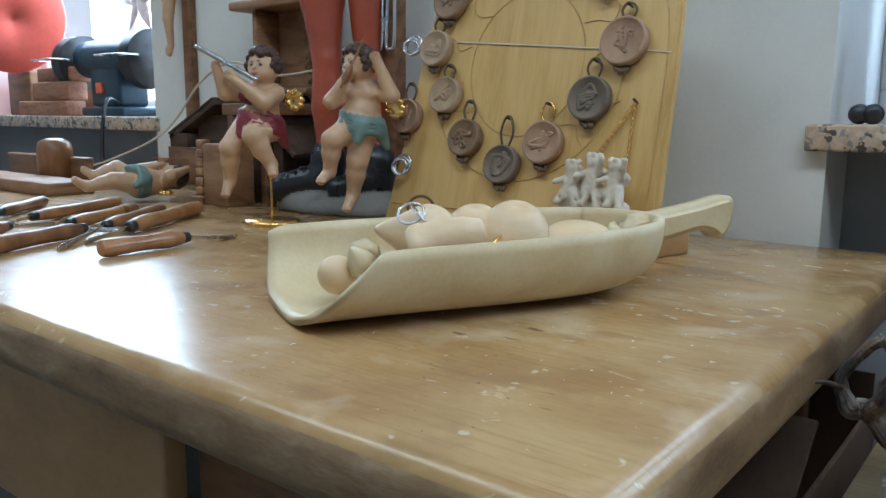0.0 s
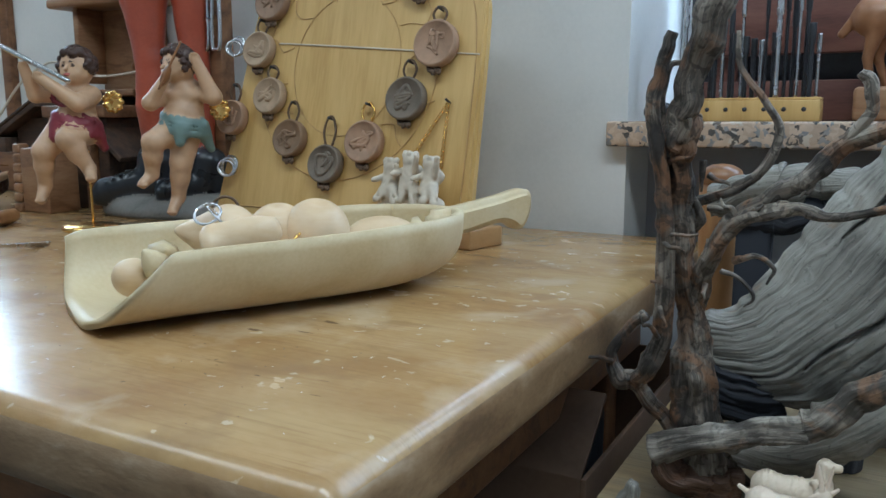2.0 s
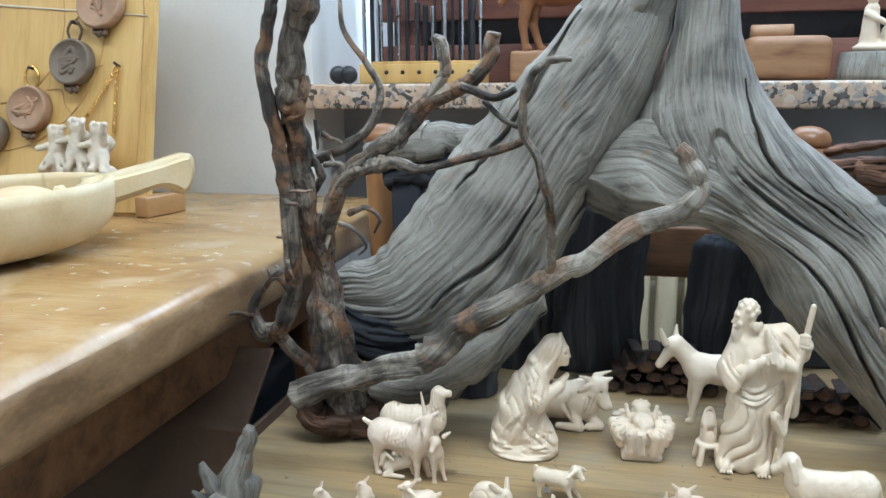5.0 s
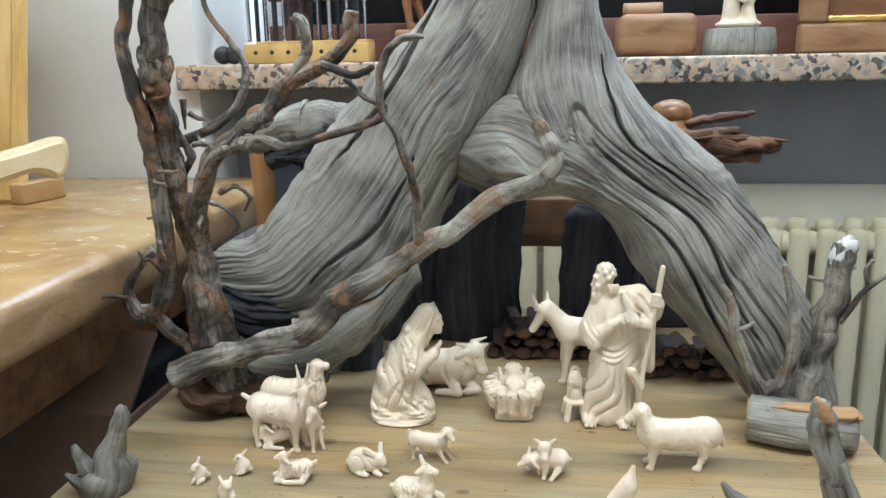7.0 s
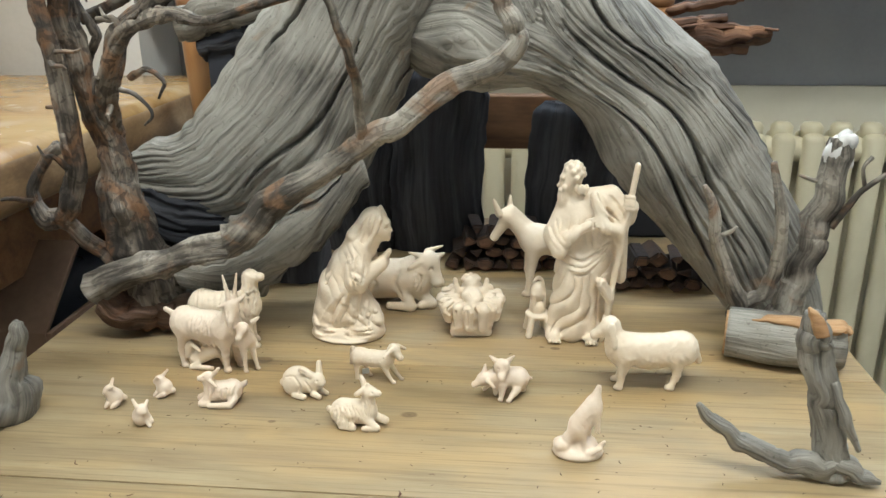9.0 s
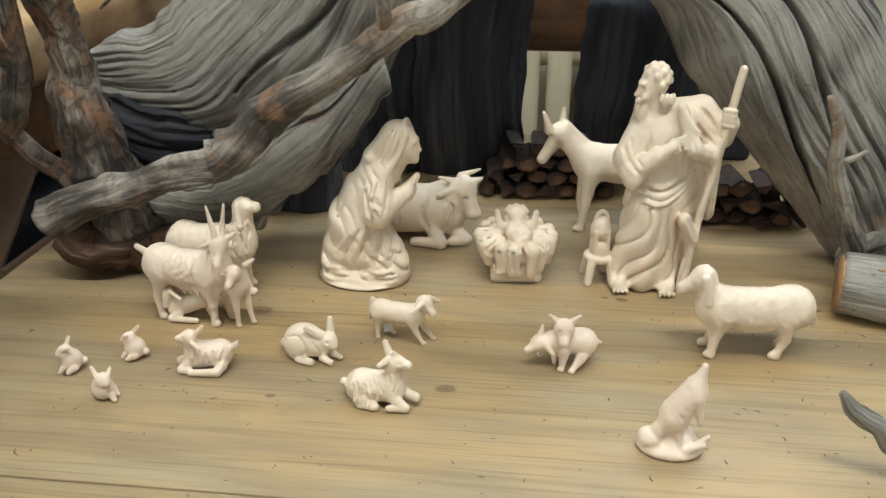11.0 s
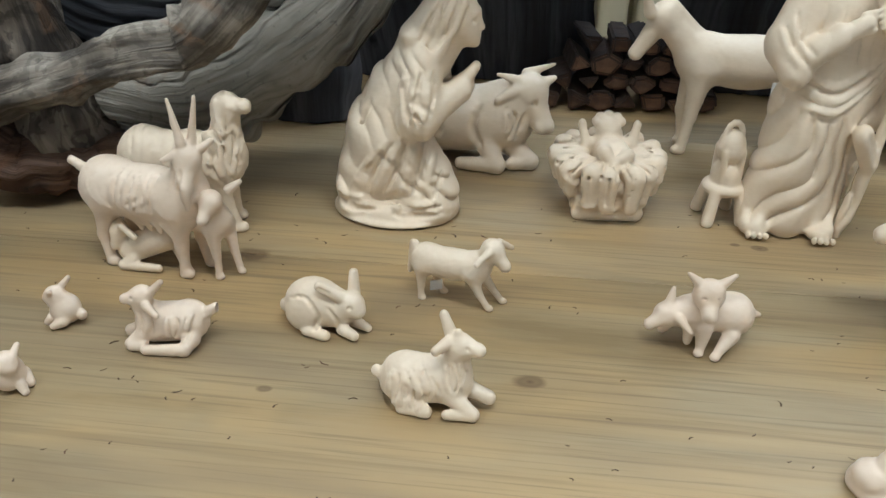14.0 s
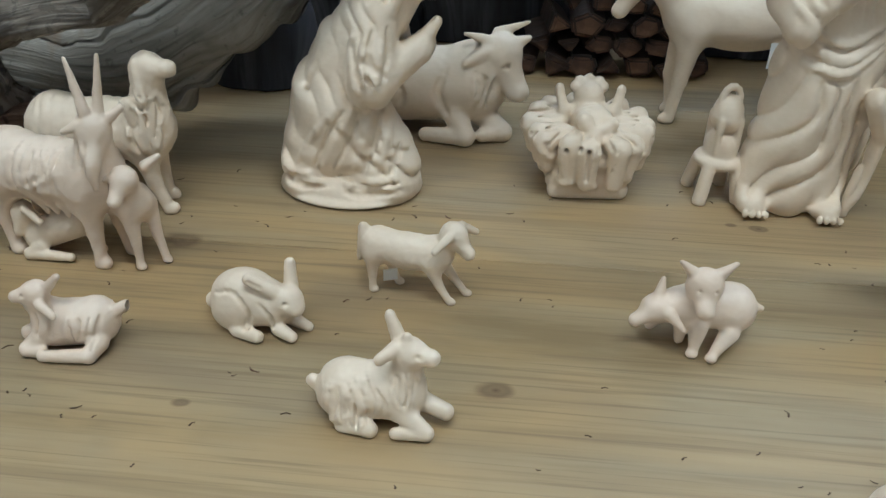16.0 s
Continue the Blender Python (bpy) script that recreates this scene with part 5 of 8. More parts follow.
def donkey():
    def more(c):
        for s, dx in ((-1, -4), (1, 8)):
            c.cap((58 + dx, 4 * s, 88), (60 + dx * 1.5, 7 * s, 104), 4, 1.6, 2)
            c.ell((61.5 + dx * 1.3, 6 * s - 2.8, 96), (2.0, 1.6, 5), 1, carve=True)
        c.cap((52, 0, 92), (34, 0, 76), 3.6, 3, 3)
        c.ell((66, -6, 80), (2, 1.4, 1.8), 1, carve=True)
    return four_legged(78, 74, 15.5, (56, 0, 85), ((70, -2, 62), 8.6), ((-28, -8, -6, -2), (-26, 8, -3, 3), (30, -7, 4, 1), (30, 8, 3, 6)), more, 1.2, (-56, -22, 0), (82, 22, 110), 0.15, 0.5, tail=((-40, 0, 66), (-48, 0, 36), 2.6, 3.4, 2))


def ox():
    c = Clay((-62, -26, 0), (52, 26, 66), 1.1)
    c.cap((-34, 0, 24), (14, 0, 28), 21, 20, 8).ell((16, 0, 32), (17, 17, 18), 6).cap((16, 0, 36), (30, -3, 47), 15, 11, 6).ell((31, -4, 48), (10, 9.5, 10), 3).cap((31, -4, 47), (40, -8, 31), 8.5, 6, 3).ell((41, -9, 29), (6.5, 6.5, 5), 2)
    c.cap((27, 4, 56), (44, 2, 64), 3.2, 0.9, 2).cap((24, -8, 55), (12, -9, 58), 3.2, 1.2, 2).cap((24, -11, 50), (14, -17, 45), 4.0, 2.2, 2).cap((38, 3, 52), (43, 6, 54), 3.6, 2, 2)
    c.cap((8, -14, 16), (16, -20, 5), 7, 5, 3).cap((16, -20, 5), (-6, -21, 4.5), 5, 4, 2).cap((20, -4, 14), (34, -8, 5), 7, 5.5, 3).cap((34, -8, 5), (24, -14, 4.5), 5, 4, 2)
    c.ell((35, -12, 44), (1.8, 1.4, 1.6), 1, carve=True)
    for i in range(4):
        c.fold((20 + 2 * i, -18, 40 - 5 * i), (30, -14, 34 - 6 * i), 1.4, 2)
    for i, (a, b) in enumerate((((-48, -6, 26), (-56, -10, 16)), ((-56, -10, 16), (-54, -12, 6)), ((-54, -12, 6), (-44, -14, 4)))):
        c.cap(a, b, 2.4, 2.2, 1.2)
    c.pleats([(16, 44), (20, 34), (18, 20)], [(30, 38), (28, 30), (24, 18)], 3, 1.6, 2)
    c.pleat([(-30, 36), (-20, 26), (-26, 12)], 1.6, 2.0, True).pleat([(4, 40), (0, 28), (6, 16)], 1.6, 2.0, True)
    return c.chip(0.2, 0.6, 5)


def crib():
    c = Clay((-38, -32, 0), (38, 32, 56), 0.8)
    for y in (-15, -5, 5, 15):
        c.cap((-15, y, 3.5), (15, y, 3.5), 5, 5, 2).cap((-14, y, 10), (14, y, 10), 5.5, 5.5, 2)
    c.ell((0, 0, 20), (25, 22, 12), 4).ell((0, -1, 38), (17, 15, 13), 3, carve=True)
    rnd = random.Random(6)
    for i in range(15):
        a = i * 2 * math.pi / 15 + 0.15 * rnd.random()
        x, y = math.cos(a), math.sin(a)
        low, out = 17 + 5 * rnd.random() - 7 * max(0, -y), 0.92 + 0.16 * rnd.random()
        c.cap((x * 15, y * 14, 30 + 4 * max(0, y)), (x * 28 * out, y * 25 * out, 28 + 3 * rnd.random() + 4 * max(0, y)), 4.2, 5.4, 1.5)
        c.cap((x * 28 * out, y * 25 * out, 28 + 4 * max(0, y)), (x * 26 * out, y * 24 * out, low), 5.4, 4.2, 1.5)
    for i in range(40):
        a = i * 2 * math.pi / 40 + 0.08 * rnd.random()
        x, y, o = math.cos(a), math.sin(a), 0.98 + 0.1 * rnd.random()
        c.cap((x * 17, y * 16, 35 + 4 * max(0, y)), (x * 32.5 * o, y * 29 * o, 30 + 4 * max(0, y)), 0.7, 1.1, 0.9, True).cap((x * 33 * o, y * 30 * o, 30 + 4 * max(0, y)), (x * 30 * o, y * 28 * o, 15), 1.3, 0.9, 0.9, True)
    for x, z in ((-26, 27), (-18, 16), (18, 15), (27, 26), (0, 12)):
        c.pleat([(x, z), (x * 0.9 + 2, z - 4), (x * 0.7 + 3, z - 3)], 1.6)
    c.cap((0, 8, 33), (0, -6, 32), 9, 8, 3).ell((0, 12, 42), (7.2, 7, 7.4), 2).ell((0, 5.6, 41), (1.2, 1.2, 1.4), 0.8)
    for i in range(9):
        c.ell((7 * math.cos(i * 0.75 + 0.1), 14 + 1.5 * math.sin(i), 46 + 3.4 * math.sin(i * 0.75)), (2.7, 2.7, 2.7), 0.8)
    for sd in (-1, 1):
        c.cap((6 * sd, 9, 36), (12.5 * sd, 6, 36), 3.4, 3.0, 1.5).cap((12.5 * sd, 6, 36), (15 * sd, 9, 45), 2.9, 2.2, 1.2).ell((15.2 * sd, 9, 46.5), (2.3, 2.2, 2.6), 0.8)
    c.ell((1, -3, 37), (9, 7, 5), 2.5).cap((-4, -5, 37), (-5, -13, 39), 4.2, 3.6, 2).cap((-5, -13, 39), (2, -18, 31), 3.4, 2.3, 1.5).cap((5, -5, 36), (8, -12, 37), 4.0, 3.4, 2).cap((8, -12, 37), (0, -17, 34), 3.2, 2.2, 1.5)
    c.fold((-8, -6, 42), (8, -2, 43), 0.9, 1).fold((-9, -1, 41), (7, 2, 42), 0.9, 1)
    return c.chip(0.2, 0.7, 6)


def rabbit():
    c = Clay((-24, -14, 0), (24, 14, 36), 0.55)
    c.ell((-5, 0, 12.5), (14, 10.5, 12.5), 3).ell((-8, -6, 9), (9, 5, 8.5), 2).ell((6, 0, 11), (9, 8.5, 9), 3).ell((13, -2, 15.5), (6.6, 6, 6.4), 2).ell((17, -3.5, 13.5), (3.4, 4, 3.6), 1.5)
    c.cap((9, -4, 20), (0.5, -7, 26.5), 2.9, 2.4, 1).cap((13.5, 2, 20), (13, 4, 29), 2.9, 2.1, 1).ell((-19, 0, 9), (3.4, 3, 3.6), 1.5)
    c.cap((-6, -9, 3), (3, -11, 2.6), 3, 2.6, 1.5).cap((10, -6, 4), (16, -8, 2.4), 3, 2.3, 1.5).cap((12, 2, 4), (20, 0, 2.2), 3, 2.0, 1.5)
    c.fold((5, -8.4, 24), (1, -9, 26.5), 0.9, 0.8).ell((14.5, -7.6, 17), (1.3, 0.9, 1.1), 0.5, carve=True).fold((0, -11.5, 14), (-1, -10, 4), 0.9, 1.5)
    c.pleat([(-14, 18), (-6, 20), (0, 12), (-2, 5)], 0.9, 1.0, True).pleat([(4, 16), (8, 10), (8, 4)], 0.8, 1.0, True)
    return c.chip(0.1, 0.9, 7)


def lying_deer():
    c = Clay((-30, -14, 0), (30, 14, 50), 0.65)
    c.cap((-13, 0, 12), (7, 0, 13), 11.5, 10.5, 4).ell((-15, 0, 11), (11.5, 11, 11), 3).ell((8, 0, 13), (9.5, 9, 11), 3)
    c.cap((9, 0, 17), (11, -1, 29), 8, 6, 3).ell((11.5, -1.5, 33), (6.6, 6, 6), 2).cap((12, -2, 33.5), (20, -3.5, 33.5), 5, 3.2, 2).ell((21, -4, 33.6), (3.1, 3.2, 2.8), 1)
    c.cap((7, -4, 36), (2, -9, 34), 3.0, 2.2, 1).cap((7, 1, 37.5), (3.5, 3, 45), 3.0, 2.2, 1).cap((11, -2, 38), (11, -2, 40), 2.8, 2, 1.5)
    c.cap((15, -3, 29), (16, -4, 24), 1.4, 1.2, 1).cap((-24, 0, 11), (-28, -1, 14), 3.2, 2.4, 1.5)
    c.cap((10, -7, 9), (20, -10, 3.2), 4.4, 3, 2).cap((20, -10, 3), (8, -12, 2.8), 3, 2.4, 1.2).cap((12, 3, 9), (26, 0, 6), 4, 3.4, 2)
    c.cap((-14, -9, 7), (-2, -12, 3), 5, 3, 2).cap((-2, -12, 3), (-14, -12, 2.8), 2.8, 2.2, 1.2).ell((16, -6.4, 35), (1.1, 0.8, 0.9), 0.5, carve=True)
    c.drape(lambda x, y, z: 0.75 * (x + 0.5 * z) + 3 * np.sin(0.3 * z + 0.2 * x), 0.55, lambda x, y, z: np.clip((z - 3) / 3, 0, 1) * np.clip((26 - z) / 5, 0, 1) * np.clip((10 - x) / 5, 0, 1) * (y < 90))
    c.pleats([(-20, 21), (-19, 13), (-22, 5)], [(-2, 22), (-4, 12), (-2, 4)], 6, 1.3, 2)
    c.pleats([(-14, 19), (-10, 14), (-9, 8)], [(2, 20), (4, 14), (4, 8)], 4, 1.0, 3)
    c.pleats([(6, 28), (7, 20), (9, 12)], [(15, 28), (16, 20), (15, 12)], 3, 1.0, 4)
    return c.chip(0.14, 0.8, 8)


def fawn():
    c = Clay((-24, -14, 0), (24, 14, 40), 0.6)
    c.cap((-6, 0, 10), (10, 2, 11), 9.5, 9.5, 3).ell((12, 2, 12), (8.5, 8, 9), 3).cap((-8, 0, 14), (-10, -3, 22), 6.5, 5, 2.5).ell((-9, -3, 26), (5.6, 5.4, 5), 2).cap((-9, -4, 26), (-16, -6, 25.5), 4, 2.6, 1.5)
    c.cap((-4, -3, 28), (2, -3, 34), 2.2, 1.4, 1).cap((-5, -8, 24), (1, -11, 21), 2.2, 1.6, 1).cap((19, 3, 15), (25, 3, 19), 3, 2.2, 1.5)
    c.cap((-10, -6, 7), (-16, -9, 3), 4, 3, 1.5).cap((-10, 2, 7), (-20, 0, 4), 4, 3, 1.5).cap((14, -6, 6), (12, -11, 3), 4.4, 3, 2).cap((12, -11, 3), (-7, -13, 2.8), 3, 2.4, 1.2).cap((-15, -10, 2.8), (-9, -10, 2.8), 3, 2.6, 1)
    c.ell((-12, -8, 27), (1.1, 0.8, 0.9), 0.5, carve=True)
    c.drape(lambda x, y, z: 0.85 * (x - 0.4 * z) + 3 * np.sin(0.3 * z + 0.2 * x), 0.45, lambda x, y, z: np.clip((z - 4) / 3, 0, 1) * np.clip((20 - z) / 4, 0, 1) * np.clip((x + 6) / 4, 0, 1) * (y < 90))
    c.pleats([(2, 18), (3, 12), (2, 6)], [(17, 18), (16, 12), (14, 6)], 4, 1.1, 2)
    c.pleats([(-12, 20), (-11, 15), (-12, 9)], [(-4, 20), (-3, 14), (-4, 8)], 2, 1.0, 3)
    return c.chip(0.12, 0.8, 9)


def pigs():
    c = Clay((-26, -18, 0), (28, 16, 44), 0.65)
    c.cap((2, 2, 17), (14, 2, 17), 9, 9.5, 3).ell((16, 2, 16), (8, 9, 9), 2).cap((22, 2, 18), (26, 2, 17), 2, 1.2, 1)
    c.ell((1, -5, 30), (7, 6.5, 7.4), 2).cap((1, -8, 27), (1, -13, 24), 4.2, 3.4, 1.5).cap((-4, -4, 35), (-9, -5, 40), 2.4, 0.9, 1).cap((6, -4, 35), (11, -4, 40), 2.4, 0.9, 1)
    for a, b in (((2, -6, 12), (1, -9, 3)), ((14, -6, 10), (8, -11, 2.5)), ((18, 8, 10), (20, 9, 2.5)), ((4, 9, 12), (4, 11, 2.5))):
        c.cap(a, b, 3.8, 1.9, 1.5).ell((b[0] - 0.6, b[1] - 1, 1.9), (2.4, 2.2, 2), 0.6)
    c.cap((-6, 0, 17), (-12, -2, 17), 7.5, 6, 3).ell((-15, -3, 17), (5.6, 5.4, 5.4), 2).cap((-16, -4, 16), (-22, -6, 13), 3.8, 2.6, 1.5).cap((-14, -2, 22), (-13, 0, 29), 2.6, 0.9, 1).cap((-10, -8, 18), (-5, -12, 14), 2.4, 1.2, 1)
    c.cap((-8, 4, 12), (-14, 5, 3), 3.2, 1.9, 1.5).cap((-4, -4, 12), (-4, -4, 4), 3.2, 1.9, 1.5)
    c.ell((-1.8, -10.4, 31), (0.9, 0.7, 0.8), 0.4, carve=True).ell((4, -10.4, 31), (0.9, 0.7, 0.8), 0.4, carve=True)
    return c.chip(0.1, 0.8, 10)


def bird():
    c = Clay((-26, -18, 0), (26, 18, 66), 0.75)
    c.ell((0, 0, 3), (24, 15, 6), 3).ell((-15, -2, 9), (9, 8, 6), 3).ell((4, 2, 8), (14, 11, 7), 3)
    c.cap((0, 0, 24), (12, 0, 42), 10.5, 8.5, 4).cap((12, 0, 40), (16, 0, 58), 7, 2.6, 4).cap((-2, -1, 22), (-9, -2, 15), 7, 5, 3).ell((-10, -2, 15), (4.6, 4.4, 4.6), 2).cap((-12, -2, 13), (-15, -3, 9), 2, 1, 1)
    c.cap((4, -6, 18), (5, -8, 6), 3, 1.8, 1.5).cap((9, 4, 18), (10, 4, 6), 3, 1.8, 1.5).cap((12, -8, 6), (23, -10, 17), 2.4, 1.6, 2).cap((8, -10, 6), (20, -12, 12), 2.4, 1.6, 2).cap((14, -4, 40), (17, -6, 24), 4, 2, 3)
    for i in range(4):
        c.fold((2 + 3 * i, -10, 30 + 5 * i), (8 + 2 * i, -10, 22 + 7 * i), 0.9, 1)
    return c.chip(0.2, 0.6, 11)


def tiny(kind):
    c = Clay((-13, -10, 0), (13, 10, 26), 0.5)
    c.ell((1, 0, 7.5), (7, 6.4, 7.5), 2).ell((-2, -1, 14), (5, 4.6, 5), 2).ell((-5, -2, 13.4), (2.6, 2.6, 2.3), 1).cap((-1, 2, 17), (1 + kind, 4, 22), 1.7, 1.1, 0.8).cap((-2, -4, 17), (2 - kind, -6, 19.5), 1.7, 1.1, 0.8)
    c.cap((-4, -4, 4), (-6, -5, 1.6), 2.2, 1.6, 1).cap((3, -5, 4), (-1, -7, 1.8), 2.8, 1.8, 1).ell((8, 1, 5), (2.6, 2.4, 2.8), 1)
    return c.chip(0.08, 1.1, 12 + kind)


def lantern_stool():
    c = Clay((-18, -16, 0), (18, 16, 62), 0.8)
    for x, y in ((-9, -8), (9, -8), (-8, 9), (8, 9)):
        c.cap((x, y, 16), (x * 1.35, y * 1.3, 2), 4, 4.2, 1.5)
    c.ell((0, 0, 20), (15, 13, 5), 2).cap((0, 0, 24), (0, 0, 27), 10, 10, 1)
    for i in range(4):
        a = math.pi / 4 + i * math.pi / 2
        c.cap((8.5 * math.cos(a), 8.5 * math.sin(a), 26), (8.5 * math.cos(a), 8.5 * math.sin(a), 42), 2.2, 2.2, 0.8)
    c.cap((0, 0, 28), (0, 0, 38), 4, 3.4, 1).cap((0, 0, 43), (0, 0, 44), 9.5, 9, 1).ell((0, 0, 46), (8, 8, 4), 1)
    for i in range(7):
        a, b = math.pi * i / 7, math.pi * (i + 1) / 7
        c.cap((6 * math.cos(a), 0, 49 + 8 * math.sin(a)), (6 * math.cos(b), 0, 49 + 8 * math.sin(b)), 1.8, 1.8, 0.5)
    return c.chip(0.06, 1.0, 14)


carved("kneeling_statue", kneeling(), (0.336, 0.987), "pale maple carving of a robed kneeling figure", "statue", -4, scale=0.95, wide=0.95, tall=1.02)
carved("standing_statue", standing(), (0.549, 0.998), "pale maple carving of a robed standing figure with staff", "statue", 2, scale=0.92, wide=0.85, tall=1.05)
carved("crib_carving", crib(), (0.449, 1.003), "pale carved straw crib with an infant shape in it", "carving", 4, scale=0.98)
carved("donkey_carving", donkey(), (0.537, 1.098), "pale carved standing donkey behind the standing statue", "carving", 186)
carved("ox_carving", ox(), (0.374, 1.06), "pale carved ox lying behind the kneeling statue", "carving", -8)
carved("sheep_carving", sheep(), (0.599, 0.905), "cream carved sheep standing with lowered head", "carving", 184, scale=0.85, tall=1.08)
carved("lamb_carving", lamb(), (0.375, 0.898), "white carved lamb standing with spread legs", "carving", -10, scale=0.9, tall=1.08)
carved("goat_carving", goat(), (0.231, 0.909), "white carved goat with upright horns", "carving", -12, scale=0.84, tall=1.12, material=M_fig_pink)
carved("kid_carving", kid(), (0.254, 0.911), "white carved kid standing beside the goat", "carving", -30, scale=1.28, material=M_fig_pink)
carved("kid_carving", lying_kid(), (0.225, 0.909), "white carved kid crouching under the goat", "carving", 0, scale=0.9, tall=1.1)
carved("ram_carving", ram(), (0.231, 0.953), "cream carved long-haired ram behind the goat", "carving", 0, scale=0.84, tall=1.06)
carved("rabbit_carving", rabbit(), (0.3235, 0.87), "white carved rabbit crouching with raised ear", "carving", -6, scale=0.93)
carved("deer_carving", lying_deer(), (0.376, 0.828), "white carved young goat lying with raised head", "carving", -4, scale=0.8, tall=1.08)
carved("fawn_carving", fawn(), (0.261, 0.851), "white carved fawn lying with turned head", "carving", 0, scale=0.84, tall=1.08, material=M_fig_pink)
carved("pig_carving", pigs(), (0.4805, 0.879), "pinkish white carved pair of piglets", "carving", 0, scale=0.93, material=M_fig_pink)
carved("bird_carving", bird(), (0.537, 0.803), "pinkish carved bird on a small rock base", "carving", 0, scale=0.84, tall=1.08, wide=0.88, material=M_fig_pink)
carved("lantern_carving", lantern_stool(), (0.511, 0.998), "pale carved lantern standing on a small stool", "carving", 10, scale=0.9, wide=0.85, tall=1.08)
carved("squirrel_carving", tiny(0), (0.178, 0.84), "tiny cream carved squirrel", "carving", 20, scale=0.95, material=M_fig_pink)
carved("squirrel_carving", tiny(2), (0.211, 0.858), "tiny cream carved rabbit", "carving", -10, scale=0.95, material=M_fig_pink)
carved("squirrel_carving", tiny(1), (0.2135, 0.813), "tiny cream carved bird-like animal", "carving", 120, scale=0.98, material=M_fig_pink)
# ---- things on the workbench ----
def plain(name, colour, rough=0.5, metal=0.0, vary=0.25, scale=30, bump=0.08, coat=0.0):
    return surface(name, [tuple(v * (1 - vary) for v in colour), colour, tuple(min(1, v * (1 + vary * 0.6)) for v in colour)], rough, scale, bump=bump, metal=metal, coat=coat, fine=150)


M_skin = plain("painted_skin", (0.56, 0.36, 0.21), 0.4, vary=0.12, scale=25)
M_lips = plain("painted_lips", (0.42, 0.12, 0.09), 0.4, vary=0.1)
M_hair = plain("painted_brown_hair", (0.06, 0.03, 0.02), 0.4)
M_red_cloth = plain("painted_red_cloth", (0.22, 0.032, 0.045), 0.45, vary=0.2)
M_blue_cloth = plain("painted_teal_cloth", (0.165, 0.235, 0.215), 0.45, vary=0.2)
M_gold = plain("gold_leaf", (0.80, 0.52, 0.16), 0.25, 1.0, 0.15)
M_steel = plain("bright_steel", (0.60, 0.60, 0.62), 0.25, 1.0, 0.12)
M_iron = plain("dark_iron", (0.07, 0.07, 0.075), 0.4, 0.8)
M_legs = plain("painted_red_brown_hose", (0.36, 0.075, 0.035), 0.35, vary=0.25, scale=8)
M_boot = plain("black_painted_boot", (0.018, 0.02, 0.024), 0.3)
M_rock = plain("grey_painted_rock", (0.22, 0.21, 0.19), 0.7, vary=0.35, scale=14)
M_white_relief = plain("white_cast_stone", (0.64, 0.56, 0.44), 0.6, vary=0.12)
M_handle = surface("amber_tool_handle", [(0.17, 0.075, 0.028), (0.36, 0.175, 0.065), (0.48, 0.265, 0.11)], 0.3, 14, (1, 1, 0.3), 0.06, 80, coat=0.3)
M_handle_dark = surface("brown_tool_handle", [(0.13, 0.055, 0.02), (0.26, 0.12, 0.045), (0.33, 0.17, 0.07)], 0.35, 14, (1, 1, 0.3), 0.06, 80, coat=0.2)
M_pine = surface("engraved_pine_board", [(0.49, 0.30, 0.085), (0.60, 0.39, 0.13), (0.66, 0.45, 0.17)], 0.5, 6, (5, 1, 0.5), 0.06, 50)
M_groove = plain("engraved_line", (0.50, 0.31, 0.115), 0.6, vary=0.2)
M_clay = [plain("brown_clay", (0.30, 0.19, 0.12), 0.7), plain("rose_clay", (0.40, 0.25, 0.155), 0.7), plain("grey_clay", (0.19, 0.15, 0.11), 0.7), plain("tan_clay", (0.42, 0.30, 0.19), 0.7), plain("dark_clay", (0.24, 0.15, 0.085), 0.7)]
M_cord = plain("leather_cord", (0.13, 0.08, 0.045), 0.7)
M_block = surface("brown_wood_block", [(0.17, 0.08, 0.035), (0.30, 0.16, 0.075), (0.36, 0.21, 0.11)], 0.5, 10, (1, 1, 4), 0.12, 60)
M_blue_tray = plain("blue_plastic", (0.015, 0.05, 0.22), 0.35, vary=0.1)


def painted(name, clay, mats, at, label, category, rz=0.0, group="", z=BENCH, floor=True):
    me = (clay.floor(0.0) if floor else clay).mesh(name)
    me.transform(Matrix.Scale(0.001, 4))
    ob = part(name, me, None)
    for m in mats:
        ob.data.materials.append(m)
    ob.matrix_world = pose(at[0], at[1], z, 0, 0, rz)
    return tagged(ob, label, category, group)


